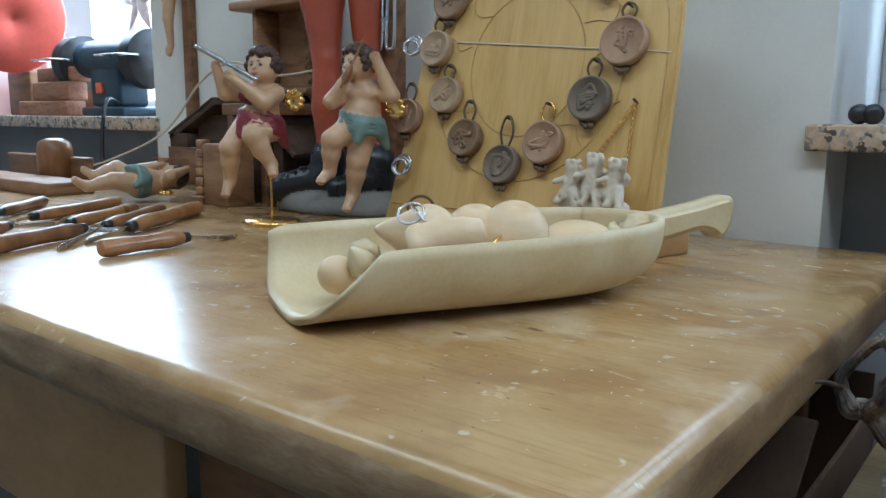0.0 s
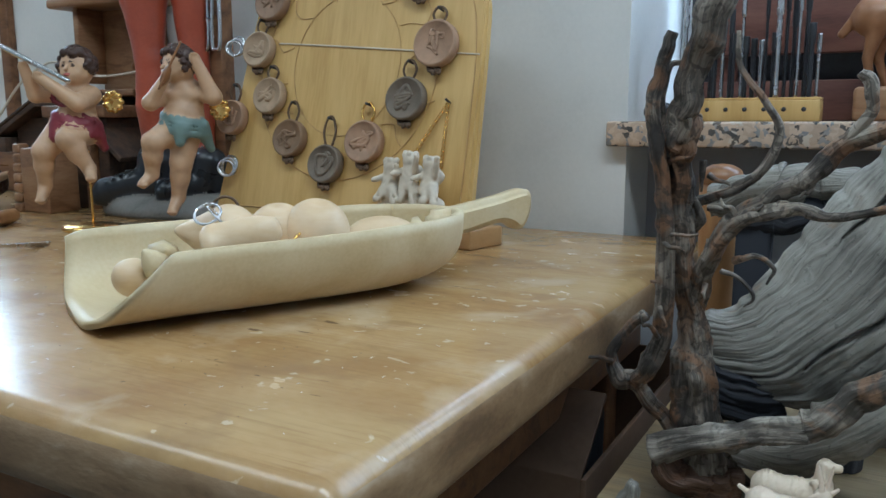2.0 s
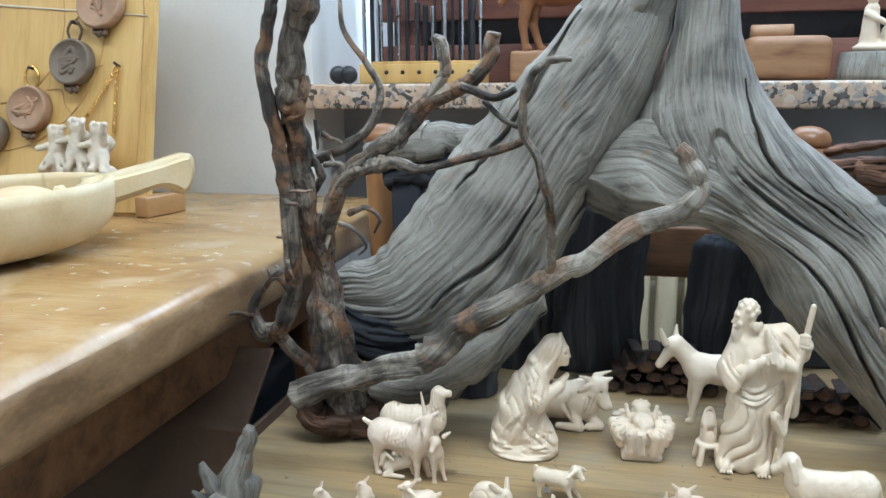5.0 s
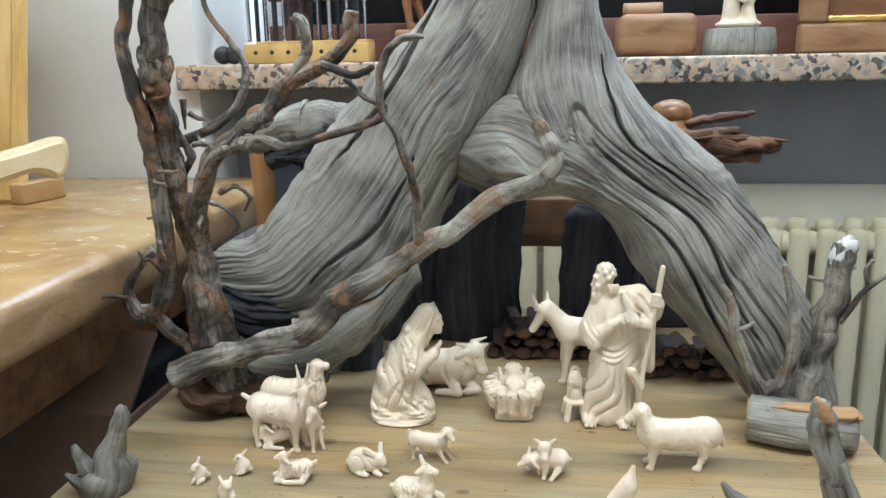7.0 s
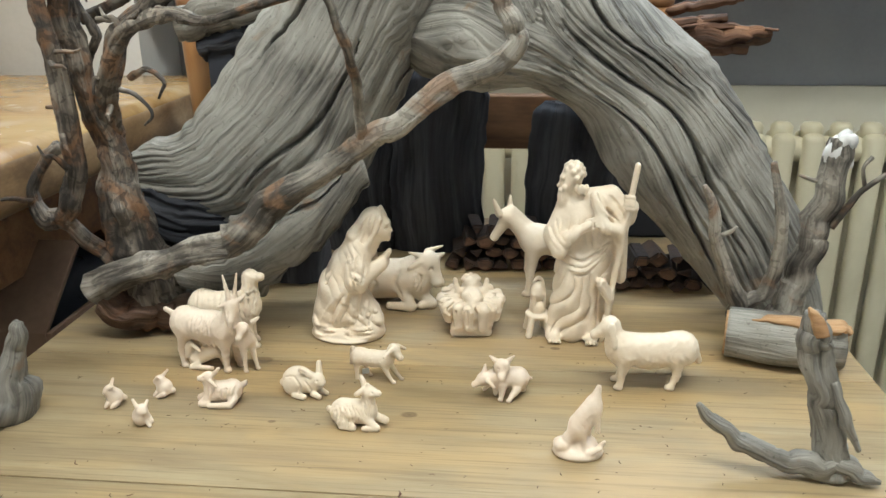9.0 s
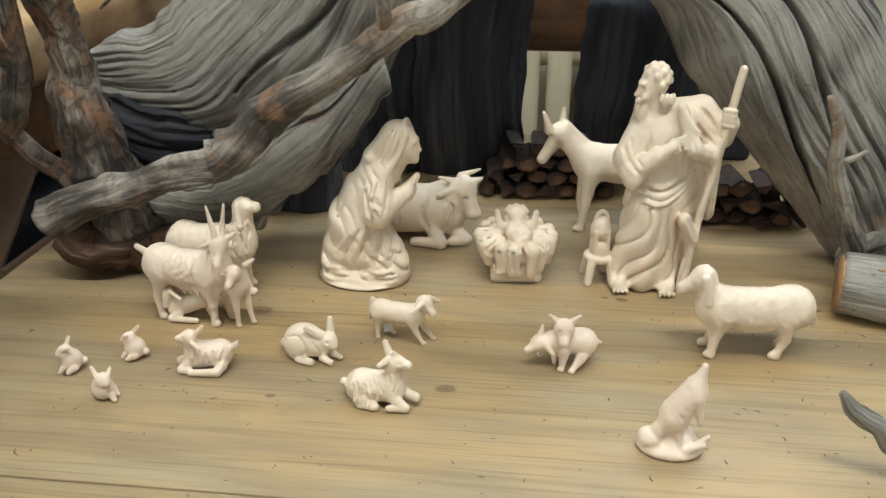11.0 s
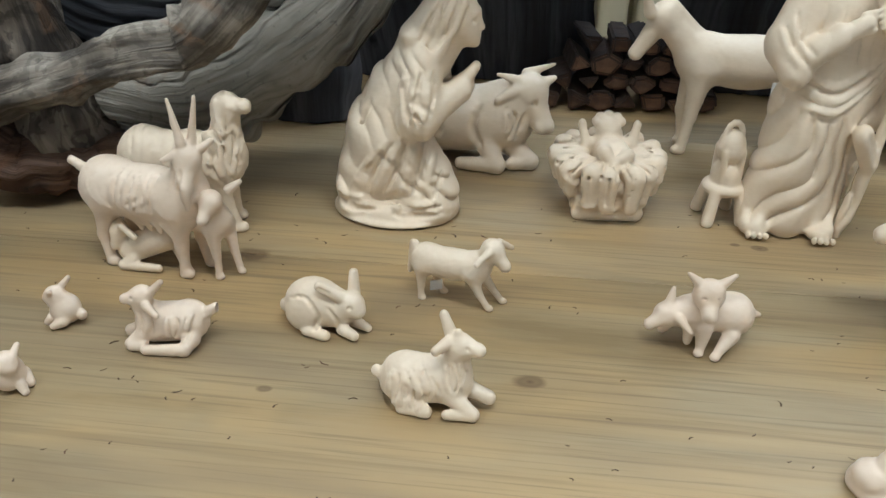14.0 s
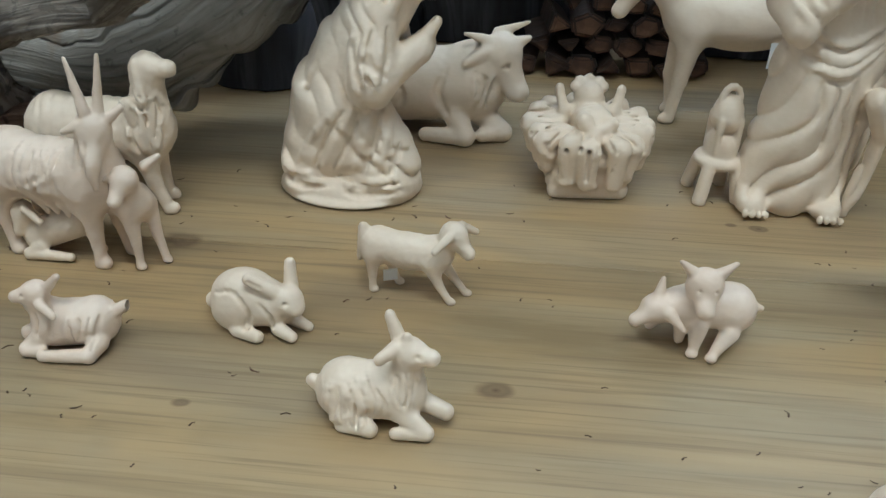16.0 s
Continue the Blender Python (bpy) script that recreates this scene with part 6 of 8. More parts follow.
# scoop: s along, w across, from the open lip to the closed end
def scoop_shell(O, way, length):
    n, m = 90, 40
    s = np.linspace(0, 1, n) ** 0.9
    s = 1 - (1 - s) ** 1.25
    width = 0.106 * np.sqrt(np.clip(1 - np.clip((s - 0.5) / 0.5, 0, 1) ** 3.0, 0.0002, 1))
    keel = 0.002 + 0.034 * np.clip((s - 0.6) / 0.4, 0, 1) ** 3
    rim = 0.074 + 0.009 * s - 0.006 * np.clip(1 - s / 0.05, 0, 1) ** 2
    th = np.linspace(-np.pi / 2, np.pi / 2, m)
    rows = []
    for t, flip in ((0.0, False), (0.0075, True)):
        a = th[::-1] if flip else th
        w = np.sign(np.sin(a)) * np.abs(np.sin(a)) ** 0.62
        up = 1 - np.abs(np.cos(a)) ** 0.75
        W = np.maximum(width - t, 0.0004)[:, None] * w[None]
        Z = (keel + t)[:, None] + (rim - keel - t)[:, None] * up[None]
        lead = 0.022 * (1 - up)[None] ** 1.3 * (np.clip(1 - s / 0.22, 0, 1) ** 1.5)[:, None]
        S = (s * (length - t * (s > 0.9)))[:, None] - lead
        S = S + np.where(w < 0, 0.040, -0.010)[None] * up[None] ** 1.2 * (np.clip(1 - s / 0.3, 0, 1) ** 1.3)[:, None]
        rows.append(np.stack([S, W, Z], -1))
    P = np.concatenate(rows, 1)
    P[..., 2] += 0.0005 * np.sin(P[..., 0] * 25)
    side = np.array([-way[1], way[0]])
    Q = np.empty_like(P)
    Q[..., 0] = O[0] + P[..., 0] * way[0] + P[..., 1] * side[0]
    Q[..., 1] = O[1] + P[..., 0] * way[1] + P[..., 1] * side[1]
    Q[..., 2] = BENCH + P[..., 2]
    return grid_mesh("bowl", Q, np.stack([P[..., 1] * 2, P[..., 0]], -1))


O, way = np.array([-0.367, 0.713]), np.array([0.46, 0.888])
scoop = thing("wooden_scoop", "large pale lime wood scoop holding wooden fruit", "scoop")
part("bowl", scoop_shell(O, way, 0.408), M_limewood, scoop)


def on_axis(s, z, w=0.0):
    return (O[0] + way[0] * s - way[1] * w, O[1] + way[1] * s + way[0] * w, BENCH + z)


def scoop_handle():
    """A tall flat grip with a hooked underside, running out of the closed end."""
    rows = spline([(0.0, 0.079), (0.04, 0.084), (0.09, 0.093), (0.125, 0.101), (0.136, 0.098), (0.139, 0.086), (0.136, 0.068), (0.128, 0.054), (0.118, 0.051), (0.107, 0.058), (0.090, 0.061), (0.05, 0.052), (0.0, 0.042)], 40)
    bm = bmesh.new()
    f = bm.faces.new([bm.verts.new((a, -0.017, z)) for a, z in rows])
    e = bmesh.ops.extrude_face_region(bm, geom=[f])
    bmesh.ops.translate(bm, verts=[v for v in e["geom"] if isinstance(v, bmesh.types.BMVert)], vec=(0, 0.034, 0))
    bmesh.ops.recalc_face_normals(bm, faces=bm.faces)
    bmesh.ops.bevel(bm, geom=[x for x in bm.edges if x.calc_face_angle(0) > 1.2], offset=0.007, segments=3, affect="EDGES")
    for f in bm.faces:
        f.smooth = len(f.verts) <= 4
    bmesh.ops.transform(bm, verts=bm.verts, matrix=pose(-0.193, 1.043, BENCH, 0, 0, 55.5))
    return bm


part("handle", scoop_handle(), M_limewood, scoop)
wedge = part("wooden_wedge", box((-0.035, -0.012, 0), (0.04, 0.012, 0.03), 0.003), M_bench, None)
wedge.matrix_world = pose(-0.235, 1.265, BENCH, 0, 0, 76)
tagged(wedge, "small yellow brown wooden wedge under the scoop handle", "wedge")

M_fruit = surface("turned_pale_fruit_wood", [(0.62, 0.42, 0.225), (0.70, 0.52, 0.31), (0.76, 0.60, 0.40)], 0.42, 10, (1, 1, 3), 0.05, 70)


def round_fruit(name, label, c, r, tall=0.9, dimple=0.2, tilt=(0, 0, 0), neck=0.0):
    rows = []
    for i in range(29):
        a = math.pi * i / 28
        rr = r * math.sin(a) * (1 + 0.08 * math.cos(a))
        zz = -r * tall * math.cos(a)
        if neck:
            zz += neck * max(0, -math.cos(a)) ** 3
            rr *= 1 - 0.45 * max(0, -math.cos(a)) ** 1.6
        else:
            zz -= (dimple * r * math.exp(-(rr / (0.28 * r)) ** 2)) * (1 if -math.cos(a) > 0 else -0.6)
        rows.append((max(rr, 0.0003), zz))
    me = lathe(rows, 36, name)
    me.transform(pose(*c, *tilt))
    return tagged(part(name, me, M_fruit), label, "wooden fruit", "wooden fruit in the scoop")


def fz(s, w, z):
    return on_axis(s, z, w)


round_fruit("wooden_apple", "pale turned wooden apple lying in the scoop", fz(0.214, -0.032, 0.073), 0.036, 0.95, 0.12, (20, 10, 30))
round_fruit("wooden_apple", "pale turned wooden apple with a cleft", fz(0.182, -0.006, 0.071), 0.033, 0.95, 0.12, (15, -10, 60))
round_fruit("wooden_pear", "pale turned wooden pear lying on its side", fz(0.125, -0.004, 0.071), 0.033, 1.05, 0.1, (84, 0, -62), 0.018)
round_fruit("wooden_egg", "pale wooden egg at the lip of the scoop", fz(0.03, -0.015, 0.04), 0.019, 1.2, 0, (70, 0, 20))
round_fruit("wooden_slice", "flat rosy wooden disc lying in the scoop", fz(0.3, -0.02, 0.062), 0.04, 0.35, 0, (12, 8, 0))
round_fruit("wooden_slice", "flat rosy wooden disc under the apple", fz(0.16, -0.06, 0.054), 0.036, 0.3, 0, (10, -12, 0))
cone = part("wooden_cone", lathe([(0.0003, 0.0), (0.022, 0.0), (0.025, 0.004), (0.025, 0.012), (0.0235, 0.013), (0.022, 0.03), (0.017, 0.055), (0.01, 0.07), (0.0003, 0.072)], 32), M_fruit)
cone.data.transform(pose(*fz(0.095, -0.05, 0.064), 70, 0, 118))
tagged(cone, "pale turned wooden cone with a collar", "wooden fruit", "wooden fruit in the scoop")
for i in range(3):
    a, s0, w0 = i * 0.9, (0.05, 0.062, 0.34)[i], (-0.035, 0.0, -0.02)[i]
    fl = part("carved_shard", lathe([(0.0003, 0.0), (0.015 + 0.003 * (i % 3), 0.003), (0.012, 0.012), (0.004, 0.024), (0.0003, 0.027)], 7), M_limewood)
    fl.data.transform(pose(*fz(s0, w0, 0.05 + 0.004 * (i % 3)), 40 + 25 * i, 20 * i, 50 * i))
    tagged(fl, "pale faceted wooden carving piece in the scoop", "wood piece", "carved pieces in the scoop")
bell = part("wooden_bell", box((-0.018, -0.014, 0), (0.018, 0.014, 0.044), 0.006, 3), M_clay[1])
bell.matrix_world = pose(*fz(0.14, 0.062, 0.042), 0, 10, 20)
tagged(bell, "rosy clay tag with a leather loop in the scoop", "tag")


def ring_mesh(c, r, t, m=None, seg=28):
    me = limb("ring", [(r * math.cos(a), r * math.sin(a), 0, t) for a in (2 * math.pi * k / 12 for k in range(13))], seg * 2, 8, 0.0)
    me.transform(Matrix.Translation(c) @ (m or Matrix.Identity(4)))
    return me


part("loop", ring_mesh((0, 0, 0.05), 0.014, 0.0016, pose(0, 0, 0, 90, 0, 20)), M_cord, bell)
kr = part("key_ring", joined("key_ring", [ring_mesh(fz(0.100, -0.03, 0.098), 0.013, 0.0014, pose(0, 0, 0, 40, 20, 0)), ring_mesh(fz(0.108, -0.034, 0.096), 0.012, 0.0012, pose(0, 0, 0, -30, 40, 0))]), M_steel)
tagged(kr, "steel split key rings lying on the wooden fruit", "key ring")
kr = part("key_ring", joined("key_ring", [ring_mesh(fz(0.19, -0.06, 0.064), 0.013, 0.0015, pose(0, 0, 0, 30, 50, 0)), ring_mesh(fz(0.2, -0.066, 0.062), 0.012, 0.0014, pose(0, 0, 0, 60, 0, 30))]), M_gold)
tagged(kr, "brass split key rings lying in the scoop", "key ring")

# the leaning board with medallions
LEAN = math.atan(0.25)


def on_board(x, z, out=0.0):
    return (x, 1.29 + 0.25 * (z - 1.0) - out * math.cos(LEAN), z + out * math.sin(LEAN))


def board_mesh():
    half = spline([(-0.252, 0.0), (-0.235, 0.15), (-0.215, 0.34), (-0.19, 0.42), (-0.1, 0.465), (0.0, 0.475), (0.12, 0.465), (0.2, 0.435), (0.238, 0.385), (0.246, 0.32), (0.25, 0.15), (0.254, 0.0)], 90)
    bm = bmesh.new()
    f = bm.faces.new([bm.verts.new((u, 0, v)) for u, v in half])
    e = bmesh.ops.extrude_face_region(bm, geom=[f])
    bmesh.ops.translate(bm, verts=[v for v in e["geom"] if isinstance(v, bmesh.types.BMVert)], vec=(0, 0.022, 0))
    bmesh.ops.recalc_face_normals(bm, faces=bm.faces)
    bmesh.ops.bevel(bm, geom=[x for x in bm.edges if x.calc_face_angle(0) > 1.2], offset=0.005, segments=3, affect="EDGES")
    bmesh.ops.transform(bm, verts=bm.verts, matrix=pose(-0.498, 1.2395, BENCH + 0.001, -math.degrees(LEAN), 0, 0))
    return bm


board = thing("display_board", "yellow pine board leaning on the wall with clay medallions", "board")
part("panel", board_mesh(), M_pine, board)


def engraved(pts, r=0.0012, n=60):
    return limb("line", [(*on_board(x, z, 0.0004), r) for x, z in pts], n, 6, 0.0)


part("engraved_border", joined("engraved_border", [engraved([(-0.262, 0.83), (-0.262, 1.0), (-0.266, 1.1), (-0.285, 1.17), (-0.34, 1.22)]), engraved([(-0.735, 0.835), (-0.27, 0.835)]),
                                                  engraved([(-0.5 + 0.175 * math.cos(a), 1.06 + 0.175 * math.sin(a)) for a in (2 * math.pi * k / 20 for k in range(21))], 0.0008, 140),
                                                  engraved([(-0.5 + 0.105 * math.cos(a), 1.07 + 0.115 * math.sin(a)) for a in (2 * math.pi * k / 20 for k in range(21))], 0.0006, 120)]), M_groove, board)
for k in range(14):
    a0 = k * 0.45 + 0.1
    pts = [(-0.5 + (0.118 + 0.022 * i) * math.cos(a0 + 0.07 * math.sin(2 * i + k)), 1.06 + (0.118 + 0.014 * i) * math.sin(a0 + 0.07 * math.sin(2 * i + k))) for i in range(4)]
    part("engraved_ray", engraved(pts, 0.0009, 24), M_groove, board)
part("pale_strip", limb("pale_strip", [(*on_board(-0.645, 1.110, 0.0008), 0.0014), (*on_board(-0.5, 1.098, 0.0008), 0.0016), (*on_board(-0.258, 1.077, 0.0008), 0.0012)], 30, 6, 0.0), M_white_relief, board)


def medallion(x, z, r, mat, seed, loop=0.03, cord=None):
    rnd = random.Random(seed)
    r *= 0.87
    at = on_board(x, z, 0.0)
    th = thing("clay_medallion", "round clay medallion with a relief hung by a cord loop", "medallion", "medallions on the board")
    base = Matrix.Translation(at) @ pose(0, 0, 0, -math.degrees(LEAN), 0, 0) @ pose(0, 0, 0, 90, 0, 0)
    disc = part("disc", moved(lathe([(0.0003, 0.002), (r * 0.96, 0.002), (r, 0.005), (r, 0.017), (r * 0.95, 0.0195), (r * 0.88, 0.0195), (r * 0.86, 0.0175), (0.0003, 0.0178)], 40), base), mat, th)
    rows = []
    for i in range(16):
        a, d = rnd.random() * 6.28, r * 0.62 * rnd.random() ** 0.5
        rows.append((d * math.cos(a), d * math.sin(a), 0.0178, 0.0012 + 0.0022 * rnd.random()))
    rel = limb("relief", rows, 120, 8, 0.1, seed)
    part("relief", moved(rel, base), mat, disc)
    lp = limb("loop", [(0.006, r * 0.9, 0.008, 0.002), (0.012, r + loop * 0.5, 0.01, 0.002), (0.004, r + loop, 0.011, 0.002), (-0.006, r + loop * 0.95, 0.011, 0.002), (-0.011, r + loop * 0.45, 0.01, 0.002), (-0.005, r * 0.9, 0.008, 0.002)], 40, 8, 0.08)
    part("loop", moved(lp, base), cord or M_cord, th)
    kn = joined("knot", [limb("k", [(-0.012 + 0.006 * k, -r * 0.95, 0.006, 0.0028), (-0.004 + 0.005 * k, -r - 0.006 - 0.003 * (k % 2), 0.012, 0.0032), (0.008 - 0.003 * k, -r - 0.003, 0.008, 0.0022)], 14, 8, 0.2, k) for k in range(4)])
    part("knot", moved(kn, base), M_cord, th)
    part("nail", moved(rod((0, 0, 0.0), (0, 0, 0.018), 0.0013, 0.0024), base @ Matrix.Translation((0, r + loop - 0.002, 0.0))), M_iron, th)
    return th


for i, (x, z, r, k, lp) in enumerate(((-0.664, 1.178, 0.038, 0, 0.03), (-0.68, 1.097, 0.036, 3, 0.022), (-0.722, 0.982, 0.035, 1, 0.028), (-0.643, 1.018, 0.036, 3, 0.02), (-0.588, 0.948, 0.036, 4, 0.03),
                                       (-0.508, 0.908, 0.036, 2, 0.045), (-0.438, 0.944, 0.039, 1, 0.028), (-0.370, 1.01, 0.039, 2, 0.026), (-0.328, 1.092, 0.042, 1, 0.02), (-0.37, 1.2, 0.04, 3, 0.02))):
    medallion(x, z, r, M_clay[k], 40 + i, lp, M_gold if i == 6 else None)
for x, z, mt in ((-0.73, 1.105, M_steel), (-0.712, 0.9, M_steel)):
    kr = part("ring_pendant", joined("ring_pendant", [ring_mesh(on_board(x, z - 0.003 * k, 0.012 + 0.004 * k), 0.017 - 0.002 * k, 0.0022, pose(0, 0, 0, 76, 12 * k, 14 * k)) for k in range(3)]), mt)
    tagged(kr, "silver split ring pendant hanging on the board", "key ring", "ring pendants on the board")
ch = thing("gold_chain", "thin gold chain hanging from a nail on the board", "chain")
for (x1, z1) in ((-0.355, 0.915), (-0.297, 0.91)):
    links = [ring_mesh(on_board(-0.298 + (x1 + 0.298) * i / 26, 1.005 + (z1 - 1.005) * i / 26, 0.006), 0.0026, 0.0007, pose(0, 0, 0, 90 * (i % 2), 40, 0), 8) for i in range(27)]
    part("strand", joined("strand", links), M_gold, ch)
part("nail", rod(on_board(-0.298, 1.006, -0.002), on_board(-0.298, 1.008, 0.014), 0.0013, 0.0022), M_iron, ch)


def putti():
    c = Clay((-62, -30, 0), (62, 30, 96), 1.5)
    for k, (x, h) in enumerate(((-34, 74), (0, 84), (34, 78))):
        c.ell((x, 0, h - 12), (11, 11, 12), 3).cap((x, 2, h - 26), (x - 3, 0, h - 50), 12, 14, 5).cap((x - 6, -4, h - 46), (x - 14 + 6 * k, -18, 14), 9, 6, 4).cap((x + 6, -4, h - 46), (x + 14, -16, 10), 9, 6, 4)
        c.cap((x - 10, -4, h - 28), (x - 20, -16, h - 32), 5, 4, 2).cap((x + 10, -4, h - 28), (x + 18, -12, h - 10 + 4 * k), 5, 4, 2)
        for j in range(7):
            c.ell((x + 9 * math.cos(j), 2 + 8 * math.sin(j), h - 4 + 2 * math.sin(3 * j)), (4.5, 4.5, 4.5), 1)
        c.ell((x + 2, 10, h - 30), (16, 5, 12), 3)
    c.cap((-46, 0, 8), (46, 0, 8), 10, 10, 6)
    for j in range(9):
        c.fold((-48 + 12 * j, -22, 30 + 6 * (j % 3)), (-42 + 12 * j, -12, 8), 3, 3)
    return c.chip(0.8, 0.35, 3)


painted("putti_ornament", putti(), [M_white_relief], (-0.327, 1.222), "white cast ornament of three small cherub shapes", "ornament", 0, "", 0.852)
tray = part("blue_tray", box((-0.735, 1.16, BENCH), (-0.60, 1.225, BENCH + 0.014), 0.003), M_blue_tray)
tagged(tray, "flat blue plastic tray holding thin wooden sticks", "tray")
for i in range(8):
    st = part("wooden_stick", rod((-0.70 + 0.008 * i, 1.165 + 0.004 * i, BENCH + 0.0172 + 0.0006 * (i % 3)), (-0.52 + 0.012 * (i % 4), 1.205 + 0.004 * (i % 3), BENCH + 0.026 + 0.007 * (i % 4)), 0.0022, seg=7), M_limewood)
    tagged(st, "thin pale wooden stick lying on the tray", "stick", "sticks on the tray")


# painted cherub statues
def cherub(kind):
    """Kind 0 plays a flute with one knee raised, kind 1 fiddles and looks aside."""
    c = Clay((-120, -66, 0), (110, 50, 300), 1.9)
    hx, hz = (8, 252) if kind else (20, 236)
    face = -0.75 if kind else -0.35
    fx, fy = math.sin(face), -math.cos(face)

    def at(side, out, up):
        return (hx + fx * out - fy * side, -10 + fy * out + fx * side, hz + up)
    c.colour(0)
    top = 212 if kind else 192
    c.cap((13, 0, top - 44), (14, 0, top), 31, 26, 12).ell((8, -13, top - 40), (28, 24, 25), 9).ell((2, -20, top - 8), (13, 9, 10), 6).ell((25, -19, top - 8), (13, 9, 10), 6).ell((6, -37, top - 47), (3, 3, 3), 1.5, carve=True)
    c.cap((15, 0, top + 8), (hx, -8, hz - 22), 15, 14, 6)
    legs = (((15, 0, 152), (4, -12, 92), (-6, -2, 34), (-13, -18, 12), 26), ((2, -4, 152), (-34, -36, 128), (-42, -22, 74), (-54, -36, 60), 25)) if kind else \
        (((-12, 0, 136), (-38, -26, 100), (-46, -6, 42), (-50, -20, 20), 25), ((24, 0, 134), (8, -48, 120), (34, -36, 72), (40, -48, 58), 26))
    for hip, knee, ankle, toe, r in legs:
        c.cap(hip, knee, r, r * 0.74, 7).cap(knee, ankle, r * 0.70, r * 0.44, 4).ell([(a * 0.62 + b * 0.38) for a, b in zip(knee, ankle)], (r * 0.66, r * 0.64, r * 0.8), 4)
        c.cap(ankle, toe, r * 0.42, r * 0.34, 4)
        for t in range(4):
            c.ell((toe[0] - 6 + 4 * t, toe[1] - 5, toe[2] - 2), (2.6, 4.5, 3), 1)
    arms = (((-12, -2, top - 4), (-36, -30, top - 20), (-6, -42, 232), 13), ((38, 0, top - 2), (64, -18, 202), (38, -26, 264), 14)) if kind else \
        (((-12, -2, top + 2), (-44, -22, top), (-54, -38, 236), 13), ((38, -4, top), (26, -42, top - 14), (-30, -48, 220), 14))
    for sh, el, ha, r in arms:
        c.cap(sh, el, r * 1.15, r, 6).cap(el, ha, r * 0.98, r * 0.62, 4).ell(ha, (r * 0.62, r * 0.6, r * 0.66), 2)
        for t in range(4):
            c.cap((ha[0] - 4 + 2.6 * t, ha[1] - 5, ha[2] + 1), (ha[0] - 3 + 3.2 * t, ha[1] - 9, ha[2] + 7), 2.1, 1.7, 0.8)
    c.ell((hx, -10, hz), (26, 26, 29), 5).ell(at(0, 14, -12), (15, 15, 13), 5).ell(at(-10, 17, -9), (8, 8, 8), 4).ell(at(10, 17, -9), (8, 8, 8), 4).ell(at(0, 27, -19), (5, 5, 4), 2)
    c.cap(at(0, 25, 4), at(0, 31, -3), 2.2, 3.2, 2).ell(at(-9, 26, 3), (4.5, 4, 3.2), 2, carve=True).ell(at(9, 26, 3), (4.5, 4, 3.2), 2, carve=True)
    c.colour(5).ell(at(0, 29, -11.5), (5, 4, 1.9), 1)
    c.colour(1)
    for e in (-9, 9):
        c.ell(at(e, 23, 3), (2.6, 2.6, 2.2), 0.5).cap(at(e - 4, 26, 9), at(e + 4, 26, 9), 0.9, 0.9, 0.5)
    rnd = random.Random(3 + kind)
    for n in range(90):
        a, b = n * 2.4, 0.05 + 1.95 * n / 90
        dx, dy, dz = math.sin(b) * math.cos(a), math.sin(b) * math.sin(a), math.cos(b)
        if dx * fx + dy * fy > 0.42 and dz < 0.62:
            continue
        r = 5 + 3.5 * rnd.random()
        c.ell((hx + 27 * dx, -10 + 27 * dy, hz + 4 + 27 * dz), (r, r, r), 0.8)
        c.ell((hx + 32 * dx, -10 + 32 * dy, hz + 4 + 31 * dz), (2.2, 2.2, 2.2), 0.6, carve=True)
    c.colour(2)
    zc = 150 if kind else 138
    for n in range(22):
        a = n * 2 * math.pi / 22
        x, y = 12 + 33 * math.cos(a), -4 + 31 * math.sin(a)
        c.cap((x, y, zc + 14 - 9 * math.cos(a)), (12 + 35 * math.cos(a + 0.3), -5 + 32 * math.sin(a + 0.3), zc - 6 - 6 * math.cos(a + 0.3)), 6, 6, 7)
    c.pleats([(-22, zc + 18), (10, zc + 10), (44, zc + 8)], [(-22, zc + 8), (14, zc - 2), (46, zc - 6)], 2, 2.4, 5)
    c.cap((40, -14, zc + 4), (52, 0, zc - 34), 13, 7, 8).cap((14, -34, zc), (10, -38, zc - 22), 12, 8, 8).cap((-14, -26, zc + 4), (-16, -32, zc - 14), 11, 8, 8)
    if not kind:
        c.cap((-16, -24, 182), (44, -28, 150), 4, 4.5, 1.5).cap((-20, -18, 196), (-16, -24, 182), 4, 4, 1.5)
    c.colour(3)
    for n in range(9):
        a = n * 0.7
        c.cap((58, 22, 182), (66 + 13 * math.cos(a), 20, 182 + 15 * math.sin(a)), 3.5, 5.5, 1)
    c.colour(4)
    if kind:
        c.cap((-14, -56, 214), (22, -48, 288), 2.4, 2.2, 0.6).ell((-4, -48, 236), (7, 6, 17), 2, (0, 24, 0))
    else:
        c.cap((-84, -42, 268), (16, -52, 214), 4.6, 4.6, 0.6)
    return c.chip(0.25, 0.25, 2)


stand = thing("display_stand", "gold figure stand with a round base and thin rod", "stand")
part("base", moved(lathe([(0.0003, 0.0), (0.05, 0.0), (0.052, 0.004), (0.046, 0.009), (0.02, 0.012), (0.0003, 0.013)], 40), Matrix.Translation((-0.905, 1.12, BENCH))), M_gold, stand)
part("rod", rod((-0.905, 1.12, BENCH + 0.01), (-0.905, 1.12, BENCH + 0.135), 0.0022), M_gold, stand)
painted("cherub_statue", cherub(0), [M_skin, M_hair, M_red_cloth, M_gold, M_steel, M_lips], (-0.925, 1.105), "painted wooden cherub statue with red cloth and silver flute", "statue", 38, "painted cherubs", BENCH + 0.035, False)
